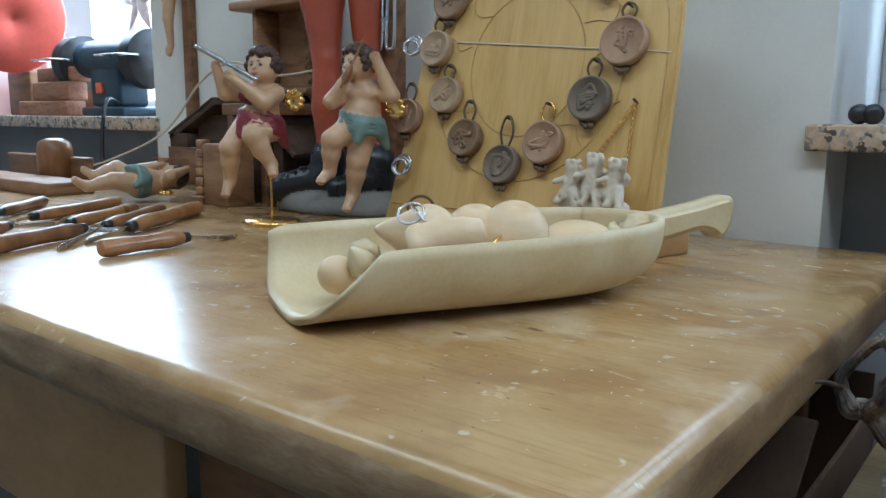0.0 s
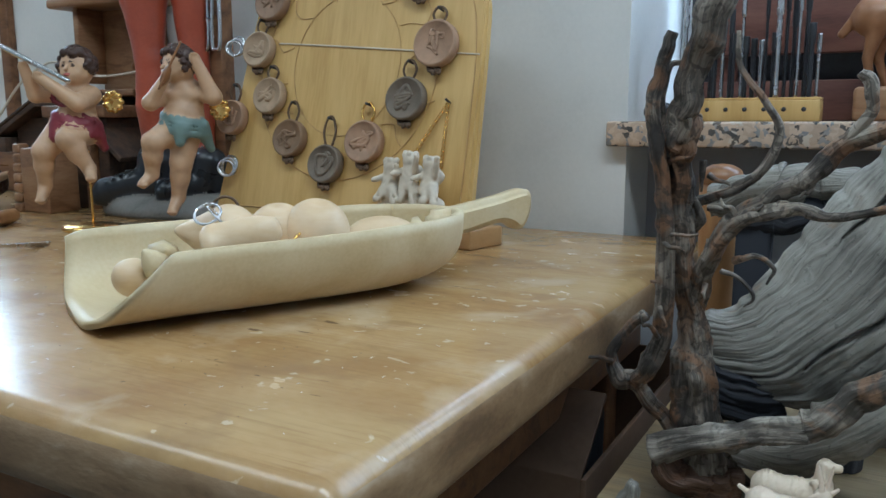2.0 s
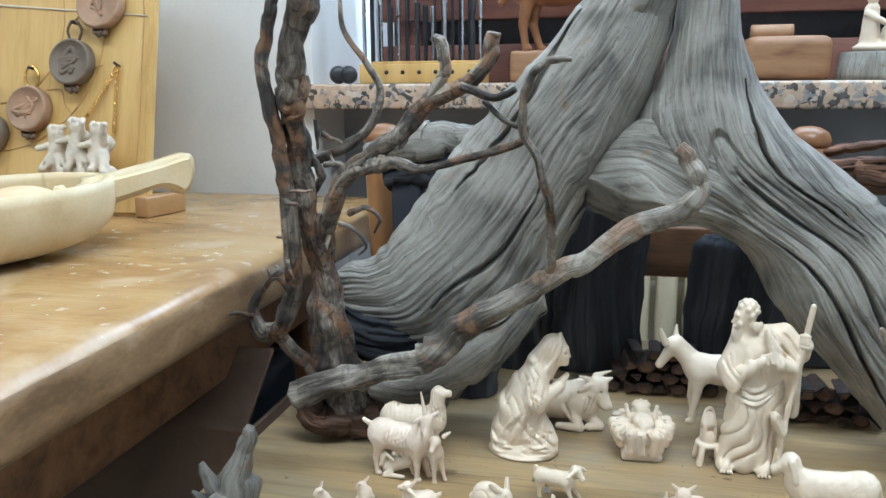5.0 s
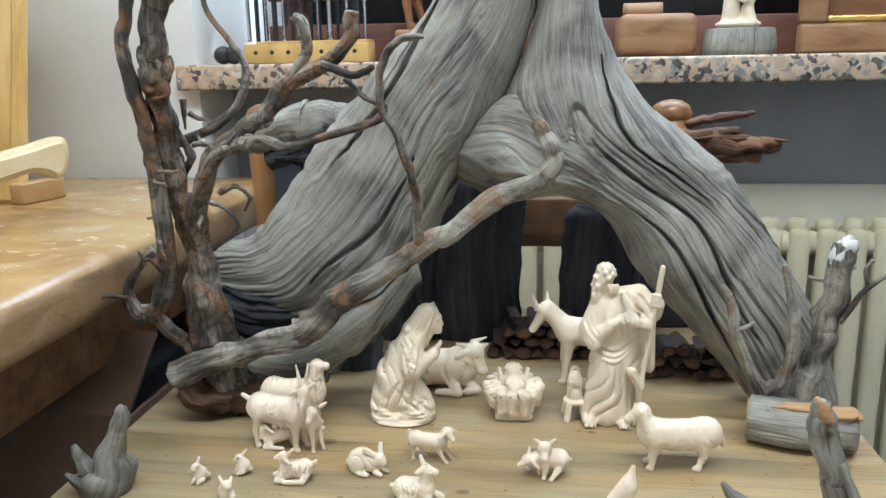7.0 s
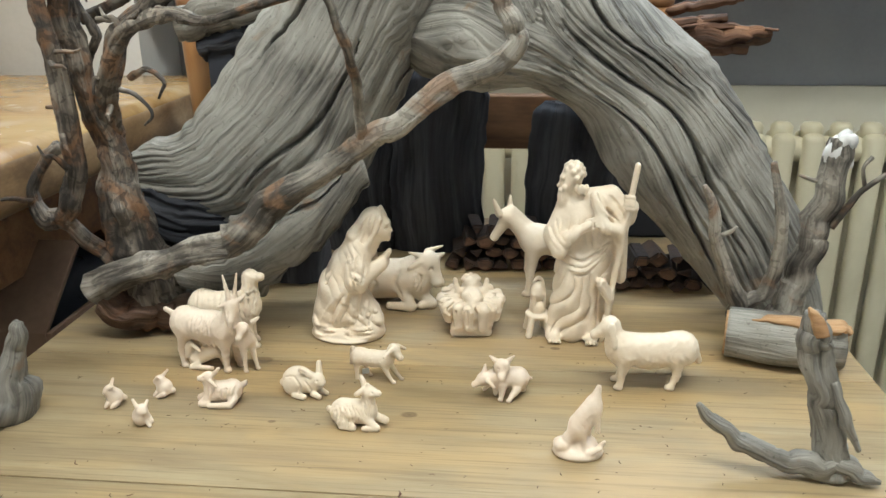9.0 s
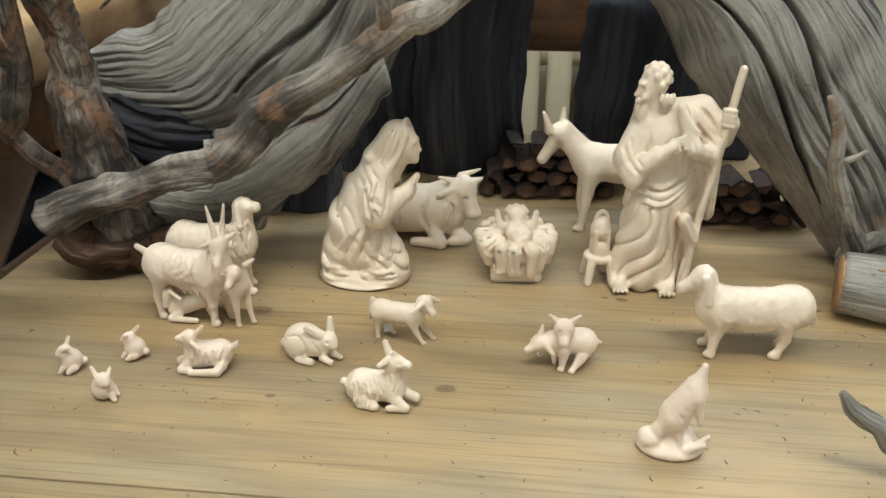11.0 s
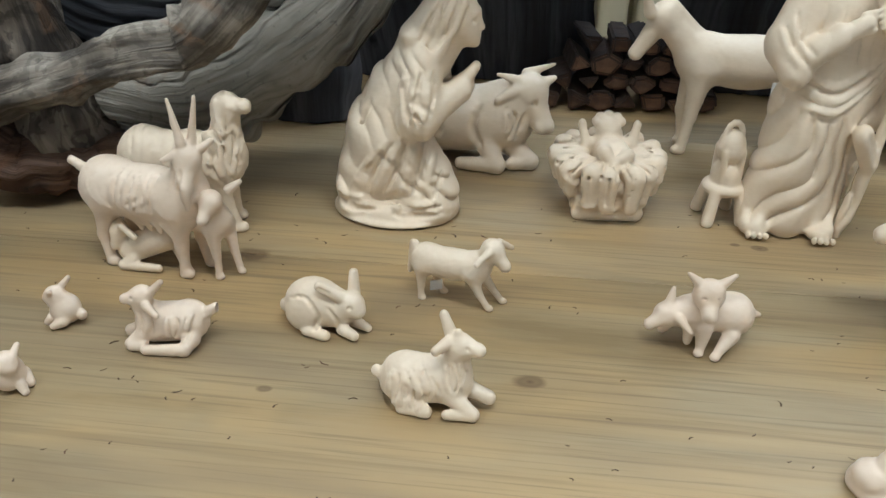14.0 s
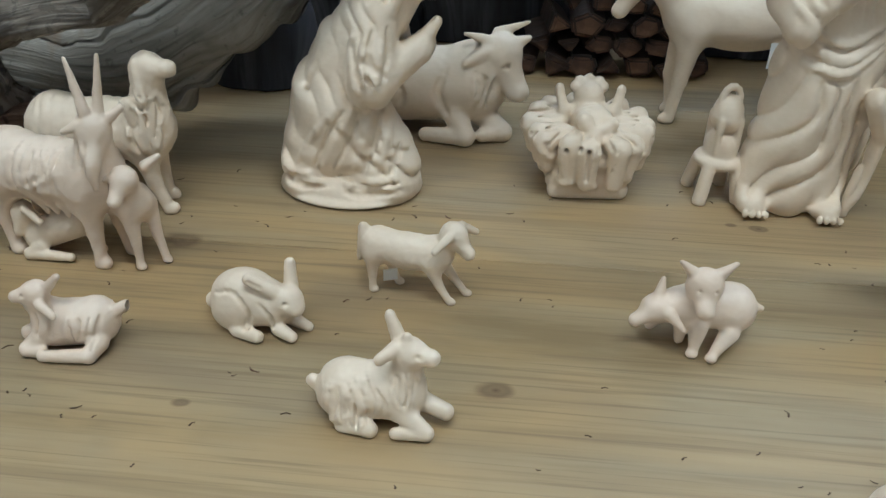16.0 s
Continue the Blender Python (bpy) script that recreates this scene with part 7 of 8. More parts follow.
painted("cherub_statue", cherub(1), [M_skin, M_hair, M_blue_cloth, M_gold, M_handle_dark, M_lips], (-0.768, 1.195), "painted wooden cherub statue with teal cloth and fiddle", "statue", 34, "painted cherubs", BENCH + 0.022, False)
lying = painted("cherub_statue", cherub(1), [M_skin, M_hair, M_blue_cloth, M_gold, M_handle_dark, M_lips], (-1.3, 1.1), "painted wooden cherub statue lying on its back", "statue", 0, "painted cherubs", BENCH, False)
lying.matrix_world = Matrix.Translation((-1.41, 1.02, BENCH + 0.036)) @ pose(0, 0, 0, 0, 0, 4) @ pose(0, 0, 0, -89, 0, 0) @ Matrix.Scale(0.95, 4)


def big_legs():
    c = Clay((-190, -110, 0), (170, 120, 520), 3.6)
    c.colour(2).ell((0, 0, 8), (165, 95, 34), 10).ell((-60, -30, 18), (80, 55, 30), 10).ell((70, 10, 16), (80, 70, 28), 10)
    c.colour(1).cap((-30, -30, 66), (-110, -70, 50), 32, 24, 10).cap((-28, -28, 60), (-22, -24, 105), 34, 36, 8).cap((-40, -40, 40), (-120, -76, 38), 22, 18, 6).cap((70, 10, 60), (20, -50, 50), 30, 22, 10).cap((72, 12, 60), (74, 14, 100), 34, 34, 8)
    for j in range(4):
        c.cap((-58 - 12 * j, -72 - 4 * j, 88 - 7 * j), (-40 - 14 * j, -42, 92 - 6 * j), 3, 3, 1)
    c.colour(0).cap((-22, -24, 100), (-30, -16, 210), 20, 30, 8).cap((-30, -16, 210), (-34, -12, 300), 30, 27, 8).cap((-34, -12, 300), (-46, -6, 420), 27, 44, 10).cap((-46, -6, 420), (-46, -6, 520), 44, 50, 8)
    c.cap((48, 34, 100), (38, 38, 220), 20, 30, 8).cap((38, 38, 220), (32, 38, 320), 30, 28, 8).cap((32, 38, 320), (26, 34, 520), 28, 44, 8)
    c.fold((-60, -52, 300), (-30, -56, 190), 4, 5).fold((-20, -48, 420), (-36, -50, 310), 5, 6).fold((-80, -40, 500), (-56, -52, 400), 5, 6).fold((-4, -40, 470), (-30, -60, 380), 4, 5)
    return c.chip(0.8, 0.06, 2)


painted("leg_statue", big_legs(), [M_legs, M_boot, M_rock], (-0.948, 1.345), "large painted wooden statue with red brown hose and black boots", "statue", 8)

# small things against the wall
staff = thing("wooden_post", "dark brown upright wooden post with hanging steel hooks", "post")
part("shaft", box((-0.895, 1.40, BENCH), (-0.862, 1.435, 1.33), 0.003), M_dark_wood, staff)
for k in range(2):
    part("hook", joined("hook", [limb("hook", [(-0.90 + 0.03 * k, 1.392, 1.25, 0.004), (-0.905 + 0.03 * k, 1.39, 1.13, 0.004), (-0.896 + 0.03 * k, 1.39, 1.115, 0.004), (-0.885 + 0.03 * k, 1.39, 1.13, 0.004), (-0.885 + 0.03 * k, 1.392, 1.25, 0.004)], 40, 8, 0.0)]), M_steel, staff)
M_soot = surface("smoke_brown_wood", [(0.025, 0.013, 0.008), (0.06, 0.032, 0.018), (0.10, 0.055, 0.03)], 0.65, 12, (1, 5, 5), 0.25, 70)
hutch = thing("toy_house", "dark wooden model house with a shingled roof", "model house")
part("body", box((-1.42, 1.33, BENCH), (-1.12, 1.47, 0.985), 0.003), M_soot, hutch)
slope = pose(-1.49, 1.39, 0.925, 0, -24.6, 0)
roof = part("roof", box((0, -0.09, 0), (0.20, 0.1, 0.012), 0.002, 2, slope), M_soot, hutch)
for i in range(6):
    part("shingle_row", box((0.002 + 0.032 * i, -0.092, 0.0125), (0.038 + 0.032 * i, 0.1, 0.019), 0.002, 2, slope), M_soot, roof)
part("eave_board", box((-1.49, 1.3, 0.91), (-1.42, 1.48, 0.942), 0.002, 2, Matrix.Identity(4)), M_soot, hutch)
part("lintel", box((-1.30, 1.31, 0.985), (-1.10, 1.48, 1.01), 0.003), M_dark_wood, hutch)
part("roof_slope", box((-0.11, -0.09, 0), (0.11, 0.09, 0.012), 0.002, 2, pose(-1.14, 1.39, 0.965, 0, 38, 0)), M_soot, hutch)
for x in (-1.28, -1.17):
    part("doorpost", box((x, 1.31, BENCH), (x + 0.02, 1.33, 0.985), 0.002), M_dark_wood, hutch)
nook = thing("wall_shrine", "brown wooden niche with a carved back on the wall", "wall niche")
part("back", box((-1.31, 1.48, 1.04), (-1.12, 1.505, 1.36), 0.004), M_block, nook)
part("cornice", box((-1.37, 1.39, 1.222), (-1.1, 1.505, 1.242), 0.005), M_block, nook)
part("side", box((-1.31, 1.41, 1.06), (-1.295, 1.48, 1.222), 0.004), M_block, nook)
part("shelf", box((-1.31, 1.40, 1.03), (-1.12, 1.505, 1.045), 0.004), M_block, nook)
part("carving", joined("carving", [limb("vine", [(-1.19 + 0.014 * math.sin(2 * k), 1.475, 1.06 + 0.018 * k, 0.006), (-1.17 - 0.012 * math.sin(k), 1.47, 1.07 + 0.018 * k, 0.008), (-1.185, 1.475, 1.085 + 0.018 * k, 0.004)], 12, 8, 0.25, k) for k in range(8)]), M_dark_wood, nook)
cross = thing("crucifix", "dark wooden wall cross with a pale carved statue", "crucifix")
part("upright", box((-1.70, 1.488, 0.935), (-1.665, 1.509, 1.6), 0.002), M_dark_wood, cross)
part("crossbar", box((-1.85, 1.486, 1.42), (-1.52, 1.509, 1.455), 0.002), M_dark_wood, cross)


def hung():
    c = Clay((-30, -26, -10), (30, 20, 330), 3)
    c.colour(0).cap((-6, 0, 150), (-4, -6, 90), 15, 13, 5).cap((8, 0, 150), (4, -8, 90), 15, 13, 5).cap((-4, -6, 90), (-2, 0, 20), 12, 8, 4).cap((4, -8, 90), (2, -2, 20), 12, 8, 4).ell((0, -8, 8), (9, 10, 16), 4).cap((0, 0, 180), (0, 2, 280), 24, 30, 8)
    c.colour(1).cap((-14, -2, 150), (14, -2, 158), 17, 17, 6)
    return c.chip(0.3, 0.2, 1)


painted("crucifix_statue", hung(), [M_skin, M_white_relief], (-1.722, 1.468), "small painted carved statue hanging on the cross", "statue", 0, "", 1.145, False)
panel = part("grey_panel", box((-1.80, 1.492, BENCH), (-1.60, 1.506, 0.897), 0.002), M_dark_wood)
tagged(panel, "small grey brown board leaning on the wall", "board")
blk = thing("wood_stack", "brown wooden blocks standing upright", "wood block")
part("block", box((-1.25, 1.22, BENCH), (-1.165, 1.29, 0.925), 0.004), M_block, blk)
part("carved_edge", joined("carved_edge", [as_mesh(box((-1.275, 1.215 + 0.001 * k, BENCH + 0.02 * k), (-1.252, 1.245, BENCH + 0.018 + 0.02 * k), 0.004), "c") for k in range(7)]), M_block, blk)
vise = thing("carving_jig", "brown wooden clamp frame with an upright peg", "clamp")
part("base", box((-2.25, 1.08, BENCH), (-1.66, 1.2, BENCH + 0.03), 0.004, 2), M_block, vise)
part("fence", box((-2.3, 1.27, BENCH), (-1.85, 1.30, 0.87), 0.004, 2), M_dark_wood, vise)
part("peg", moved(lathe([(0.0003, 0.0), (0.045, 0.0), (0.046, 0.09), (0.04, 0.115), (0.02, 0.125), (0.0003, 0.126)], 28), Matrix.Translation((-1.96, 1.25, BENCH))), M_handle_dark, vise)
cable = part("white_cable", limb("white_cable", [(-1.12, 1.47, 1.09, 0.003), (-1.25, 1.42, 1.075, 0.003), (-1.4, 1.43, 1.11, 0.003), (-1.5, 1.45, 1.10, 0.003), (-1.585, 1.45, 1.06, 0.003), (-1.72, 1.44, 0.945, 0.003), (-1.9, 1.42, 0.875, 0.003), (-2.1, 1.36, 0.815, 0.003), (-2.2, 1.3, 0.80, 0.003)], 120, 8, 0.0), M_white_relief)
tagged(cable, "thin white cable hanging in a curve along the wall", "cable")


# carving chisels
def chisel(butt, neck, tip, r=0.0115, mat=None, flat=True):
    th = thing("carving_chisel", "carving chisel with a varnished wooden handle and steel blade", "chisel", "carving chisels on the bench")
    z = BENCH + r + 0.0005
    b, n, t = [np.array([*p, z]) for p in (butt, neck, tip)]
    d = n - b
    rows = [(0.0, 0.55), (0.02, 0.9), (0.15, 1.0), (0.5, 0.86), (0.8, 0.98), (0.95, 0.8), (1.0, 0.6)]
    grip = part("handle", limb("handle", [(*(b + d * f), r * q) for f, q in rows], 40, 8 if flat else 20, 0.02), mat or M_handle, th)
    part("ferrule", rod(n - 0.004 * d / np.linalg.norm(d), n + 0.008 * d / np.linalg.norm(d), r * 0.72, r * 0.6, 16), M_iron, grip)
    e = t - n
    t = t - np.array([0, 0, r * 0.8])
    part("blade", limb("blade", [(*(n + 0.02 * e), 0.0042), (*(n * 0.6 + t * 0.4), 0.0038), (*(n * 0.25 + t * 0.75), 0.0058), (*t, 0.0065)], 30, 10, 0.0, flat=0.3), M_steel, th)
    return th


chisel((-0.805, 0.745), (-0.808, 0.875), (-0.812, 0.97), 0.0125, M_handle, False)
chisel((-0.935, 0.66), (-1.0, 0.82), (-0.98, 0.9), 0.013, M_handle_dark)
chisel((-1.14, 1.05), (-1.015, 0.872), (-0.90, 0.735), 0.0125, M_handle_dark)
chisel((-1.11, 1.11), (-0.965, 0.885), (-0.93, 0.79), 0.014, M_handle)
chisel((-1.2, 1.03), (-1.09, 0.85), (-1.02, 0.76), 0.012, M_handle)
chisel((-1.33, 1.07), (-1.22, 0.85), (-1.17, 0.74), 0.012, M_handle)
chisel((-1.46, 0.98), (-1.33, 0.84), (-1.26, 0.76), 0.012, M_handle_dark)
chisel((-1.03, 0.62), (-1.12, 0.76), (-1.15, 0.88), 0.012, M_handle_dark)

# left window sill
gr = thing("bench_grinder", "blue grey bench grinder on the granite window sill", "grinder")
M_blue_iron = plain("blue_grey_enamel", (0.03, 0.055, 0.085), 0.35, 0.1)
part("foot", box((-2.42, 1.57, SILL), (-2.16, 1.71, SILL + 0.03), 0.008), M_blue_iron, gr)
pedestal = part("pedestal", box((-2.38, 1.585, SILL + 0.03), (-2.2, 1.69, 1.14), 0.012), M_blue_iron, gr)
part("motor", rod((-2.46, 1.635, 1.165), (-2.12, 1.635, 1.165), 0.062, seg=28), M_blue_iron, gr)
for x in (-2.52, -2.1):
    part("wheel_guard", rod((x - 0.03, 1.635, 1.155), (x + 0.03, 1.635, 1.155), 0.092, seg=32), M_iron, gr)
    part("tool_rest", box((x - 0.09, 1.50, 1.16), (x + 0.05, 1.57, 1.166), 0.002), M_steel, gr)
part("switch", box((-2.33, 1.575, 1.05), (-2.295, 1.586, 1.085), 0.003), plain("orange_switch", (0.8, 0.12, 0.03), 0.4), pedestal)
part("power_lead", limb("power_lead", [(-2.2, 1.58, 1.02, 0.006), (-2.12, 1.5, 1.03, 0.006), (-2.1, 1.47, 0.97, 0.006), (-2.1, 1.46, 0.87, 0.006), (-2.08, 1.45, 0.80, 0.006)], 50, 8, 0.0), M_iron, gr)
disc = part("sanding_disc", moved(lathe([(0.0003, -0.006), (0.19, -0.006), (0.193, 0.0), (0.19, 0.006), (0.012, 0.006), (0.010, 0.002), (0.0003, 0.002)], 64), pose(-2.93, 1.60, SILL + 0.345, 82, 0, 40)), plain("red_disc", (0.75, 0.13, 0.09), 0.5, vary=0.1))
tagged(disc, "large round red disc standing in the window", "disc")
part("stand", box((-3.02, 1.6, SILL), (-2.84, 1.72, SILL + 0.16), 0.006), M_dark_wood, disc)
M_rough_wood = surface("rough_red_wood", [(0.22, 0.09, 0.05), (0.38, 0.18, 0.1), (0.45, 0.24, 0.14)], 0.7, 12, (1, 4, 4), 0.3, 60)
for i, (x0, x1, z0, z1) in enumerate(((-2.79, -2.44, SILL, SILL + 0.05), (-2.72, -2.46, SILL + 0.051, SILL + 0.115), (-2.72, -2.47, SILL + 0.116, SILL + 0.165))):
    w = part("wood_offcut", box((x0, 1.53 + 0.02 * i, z0), (x1, 1.60 + 0.02 * i, z1), 0.007, 2), M_rough_wood)
    tagged(w, "rough reddish wood offcut stacked on the sill", "wood block", "wood offcuts on the sill")
rail = part("window_ledge", box((-3.25, 1.72, SILL), (-2.62, 1.78, SILL + 0.13), 0.005), M_dark_wood)
tagged(rail, "dark brown board standing along the window", "board")
M_star = plain("translucent_star", (0.55, 0.42, 0.36), 0.4)
star = part("star_ornament", moved(lathe([(0.0003, 0.008), (0.03, 0.006), (0.045, 0.0), (0.03, -0.006), (0.0003, -0.008)], 8), pose(-2.45, 1.82, 1.4, 90, 0, 20)), M_star)
tagged(star, "glass star flower ornament hanging in the window", "ornament")
for k in range(6):
    part("petal", limb("petal", [(-2.45, 1.82, 1.4, 0.02), (-2.45 + 0.06 * math.cos(k * 1.047), 1.82, 1.4 + 0.06 * math.sin(k * 1.047), 0.03), (-2.45 + 0.14 * math.cos(k * 1.047), 1.82, 1.4 + 0.14 * math.sin(k * 1.047), 0.003)], 16, 10, 0.05, k, flat=0.3), M_star, star)
part("string", rod((-2.45, 1.82, 1.4), (-2.45, 1.86, 2.2), 0.001), M_star, star)
# ---- things on the right window sill ----
db = thing("drill_stand", "drilled pine block holding many steel drill bits", "drill stand")
part("block", box((-0.02, 1.54, SILL), (0.19, 1.60, SILL + 0.032), 0.002), M_pine, db)
part("stop", box((0.0, 1.545, SILL + 0.032), (0.19, 1.595, SILL + 0.036), 0.001), M_pine, db)
for k in range(7):
    part("hole", rod((0.0 + 0.028 * k, 1.5394, SILL + 0.018), (0.0 + 0.028 * k, 1.541, SILL + 0.018), 0.0035, seg=12), M_iron, db)
rnd = random.Random(5)
for i in range(22):
    x, y, r, hh = -0.012 + 0.0092 * i, 1.55 + 0.04 * ((i * 7) % 5) / 5, 0.003 + 0.0026 * rnd.random(), 0.075 + 0.11 * rnd.random()
    n, ring = 44, 8
    s = np.linspace(0, 1, n)
    th = np.linspace(0, 2 * np.pi, ring, endpoint=False)[None] + s[:, None] * hh / r * 0.5 * (s[:, None] < 0.7)
    R = r * (1 - 0.28 * np.abs(np.cos(th * 1.0)) * (s[:, None] < 0.7))
    P = np.stack([x + R * np.cos(th), y + R * np.sin(th), np.repeat((SILL + 0.036 + hh * s)[:, None], ring, 1)], -1)
    part("drill_bit", grid_mesh("drill_bit", P, np.zeros((n, ring, 2))), M_iron if i % 3 else M_steel, db)
for x in (-0.06, -0.042):
    ck = part("drill_chuck", moved(lathe([(0.0003, 0.0), (0.012, 0.0), (0.015, 0.004), (0.015, 0.014), (0.011, 0.02), (0.006, 0.022), (0.0003, 0.022)], 20), pose(x, 1.55, SILL + 0.015, 90, 0, 20)), M_iron)
    tagged(ck, "small dark steel chuck lying on the sill", "chuck", "chucks on the sill")
crate = thing("red_crate", "dark red brown slatted crate in the window", "crate")
for z0, z1 in ((SILL, 1.045), (1.088, 1.22), (1.24, 1.38)):
    part("slat", box((-0.03, 1.70, z0), (1.5, 1.72, z1), 0.003), M_red_brown, crate)
for x in (0.0, 0.52, 1.02, 1.46):
    part("batten", box((x, 1.72, SILL), (x + 0.04, 1.74, 1.38), 0.003), M_red_brown, crate)
part("back_panel", box((-0.03, 1.78, SILL), (1.5, 1.79, 1.38), 0.003), M_iron, crate)


def horse():
    def more(c):
        c.cap((-46, 0, 92), (-70, 0, 60), 7, 5, 4)
    return four_legged(96, 98, 21, (64, 0, 128), ((88, -4, 110), 12), ((-34, -10, -8, -4), (-30, 10, -2, 8), (36, -9, 8, 2), (38, 10, 4, 12)), more, 1.8, (-80, -34, 0), (108, 34, 150), 0.4, 0.3)


M_brown_carving = plain("waxed_brown_carving", (0.30, 0.14, 0.06), 0.35, vary=0.3, scale=20)
plinth = part("wooden_plinth", box((0.232, 1.55, SILL), (0.375, 1.68, SILL + 0.05), 0.006, 2), M_block)
tagged(plinth, "brown wooden block under the animal carving", "plinth")
h = painted("horse_carving", horse(), [M_brown_carving], (0.302, 1.62), "brown waxed wood carving of a standing animal", "carving", 0, "", SILL + 0.05)
h.scale = (1.35, 1.35, 1.35)
pack = thing("canvas_pack", "brown wrapped pack with a rolled top on the sill", "pack")
part("body", box((0.59, 1.54, SILL), (0.71, 1.64, SILL + 0.065), 0.014, 4), M_block, pack)
part("roll", rod((0.60, 1.59, SILL + 0.07), (0.66, 1.59, SILL + 0.07), 0.014, seg=16), M_block, pack)
base = part("stump_base", moved(lathe([(0.0003, 0.0), (0.055, 0.0), (0.056, 0.01), (0.052, 0.038), (0.05, 0.04), (0.0003, 0.04)], 26), Matrix.Translation((0.775, 1.56, SILL))), M_grey_wood)
tagged(base, "small grey sawn trunk piece carrying a carving", "log")


def small_group():
    c = Clay((-40, -26, 0), (40, 26, 100), 1.6)
    c.ell((0, 0, 6), (34, 22, 8), 4).cap((-12, 0, 10), (-12, 0, 60), 14, 10, 5).ell((-12, -2, 78), (9, 9, 11), 3).cap((14, -6, 10), (12, -4, 30), 12, 9, 5).ell((14, -8, 42), (8, 8, 9), 3).cap((-20, -8, 54), (4, -16, 40), 5, 4, 3)
    return c.chip(0.5, 0.3, 2)


painted("small_carving", small_group(), [M_fig], (0.772, 1.56), "small pale carving on a trunk piece", "carving", 0, "", SILL + 0.04)
pf = thing("picture_frame", "brown mitred wooden picture frame standing in the window", "picture frame")
for nm, a, b in (("bottom_rail", (0.865, 1.56, SILL), (1.42, 1.585, SILL + 0.045)), ("left_stile", (0.865, 1.56, SILL + 0.046), (0.905, 1.585, 1.36)), ("right_stile", (1.38, 1.56, SILL + 0.046), (1.42, 1.585, 1.36)), ("top_rail", (0.865, 1.56, 1.361), (1.42, 1.585, 1.40))):
    part(nm, box(a, b, 0.006, 3), M_block, pf)
part("gilt_edge", box((0.905, 1.568, SILL + 0.046), (1.38, 1.58, SILL + 0.056), 0.002), M_gold, pf)
part("canvas", box((0.906, 1.574, SILL + 0.057), (1.379, 1.58, 1.36), 0.001), M_dark_wood, pf)

# ---- behind and under the table ----
def turned_post(x, y, z0, z1, r):
    th = thing("turned_post", "amber varnished wooden post with a polished round top", "post", "posts behind the stump")
    part("shaft", moved(lathe([(0.0003, 0.0), (r * 0.8, 0.0), (r * 0.85, (z1 - z0) * 0.5), (r, (z1 - z0) * 0.85), (r, z1 - z0 - 0.01), (0.0003, z1 - z0 - 0.009)], 28), Matrix.Translation((x, y, z0))), M_handle, th)
    part("knob", moved(lathe([(0.0003, -0.004), (r * 1.02, 0.0), (r * 1.06, 0.008), (r * 0.9, 0.018), (r * 0.5, 0.024), (0.0003, 0.026)], 28), Matrix.Translation((x, y, z1 - 0.012))), M_handle_dark, th)
    return th


turned_post(0.097, 1.30, TABLE, 0.912, 0.027)
turned_post(0.642, 1.32, TABLE, 0.91, 0.025)
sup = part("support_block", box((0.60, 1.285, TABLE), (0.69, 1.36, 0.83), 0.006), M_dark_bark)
tagged(sup, "dark wooden block behind the stump", "wood block")
M_bark_plank = surface("rust_brown_bark", [(0.035, 0.018, 0.012), (0.15, 0.07, 0.036), (0.36, 0.18, 0.085)], 0.7, 40, (2.2, 0.2, 1), 1.0, 160, coord="UV", deep=0.006)
bk = thing("bark_bundle", "rusty brown split bark pieces laid behind the stump", "bark")
for k, (rows, wide) in enumerate((([(0.55, 1.31, 0.852, 0.010), (0.62, 1.30, 0.862, 0.013), (0.68, 1.29, 0.868, 0.0135), (0.735, 1.285, 0.866, 0.012), (0.772, 1.283, 0.868, 0.007)], 1.6),
                                  ([(0.60, 1.30, 0.846, 0.006), (0.68, 1.285, 0.852, 0.008), (0.745, 1.28, 0.853, 0.006)], 1.8),
                                  ([(0.58, 1.325, 0.885, 0.008), (0.66, 1.31, 0.894, 0.007), (0.71, 1.30, 0.903, 0.005), (0.742, 1.298, 0.907, 0.003)], 1.5),
                                  ([(0.57, 1.315, 0.872, 0.006), (0.66, 1.285, 0.880, 0.006), (0.72, 1.275, 0.887, 0.004)], 1.6),
                                  ([(0.63, 1.28, 0.874, 0.003), (0.70, 1.272, 0.878, 0.0035), (0.776, 1.27, 0.874, 0.0015)], 1.4))):
    part("piece", limb("piece", rows, 70, 14, 0.34, 61 + k, flat=wide), M_bark_plank, bk)
bk2 = thing("bark_bundle", "grey split bark pieces laid behind the stump", "bark")
part("piece", limb("piece", [(0.10, 1.23, 0.885, 0.02), (0.18, 1.22, 0.905, 0.022), (0.27, 1.22, 0.91, 0.016)], 50, 14, 0.25, 64), M_grey_wood, bk2)
part("piece", limb("piece", [(0.12, 1.235, 0.86, 0.018), (0.2, 1.225, 0.875, 0.02), (0.26, 1.22, 0.885, 0.016)], 50, 14, 0.25, 65), M_dark_bark, bk2)
part("prop", box((0.13, 1.22, TABLE), (0.17, 1.25, 0.87), 0.004), M_dark_bark, bk2)
M_logwood = surface("old_firewood", [(0.012, 0.007, 0.005), (0.035, 0.02, 0.013), (0.07, 0.04, 0.024)], 0.8, 40, bump=0.6, island=0.3)
M_logend = surface("firewood_end_grain", [(0.03, 0.016, 0.010), (0.085, 0.043, 0.025), (0.15, 0.08, 0.045)], 0.85, 55, bump=0.5, island=0.35)


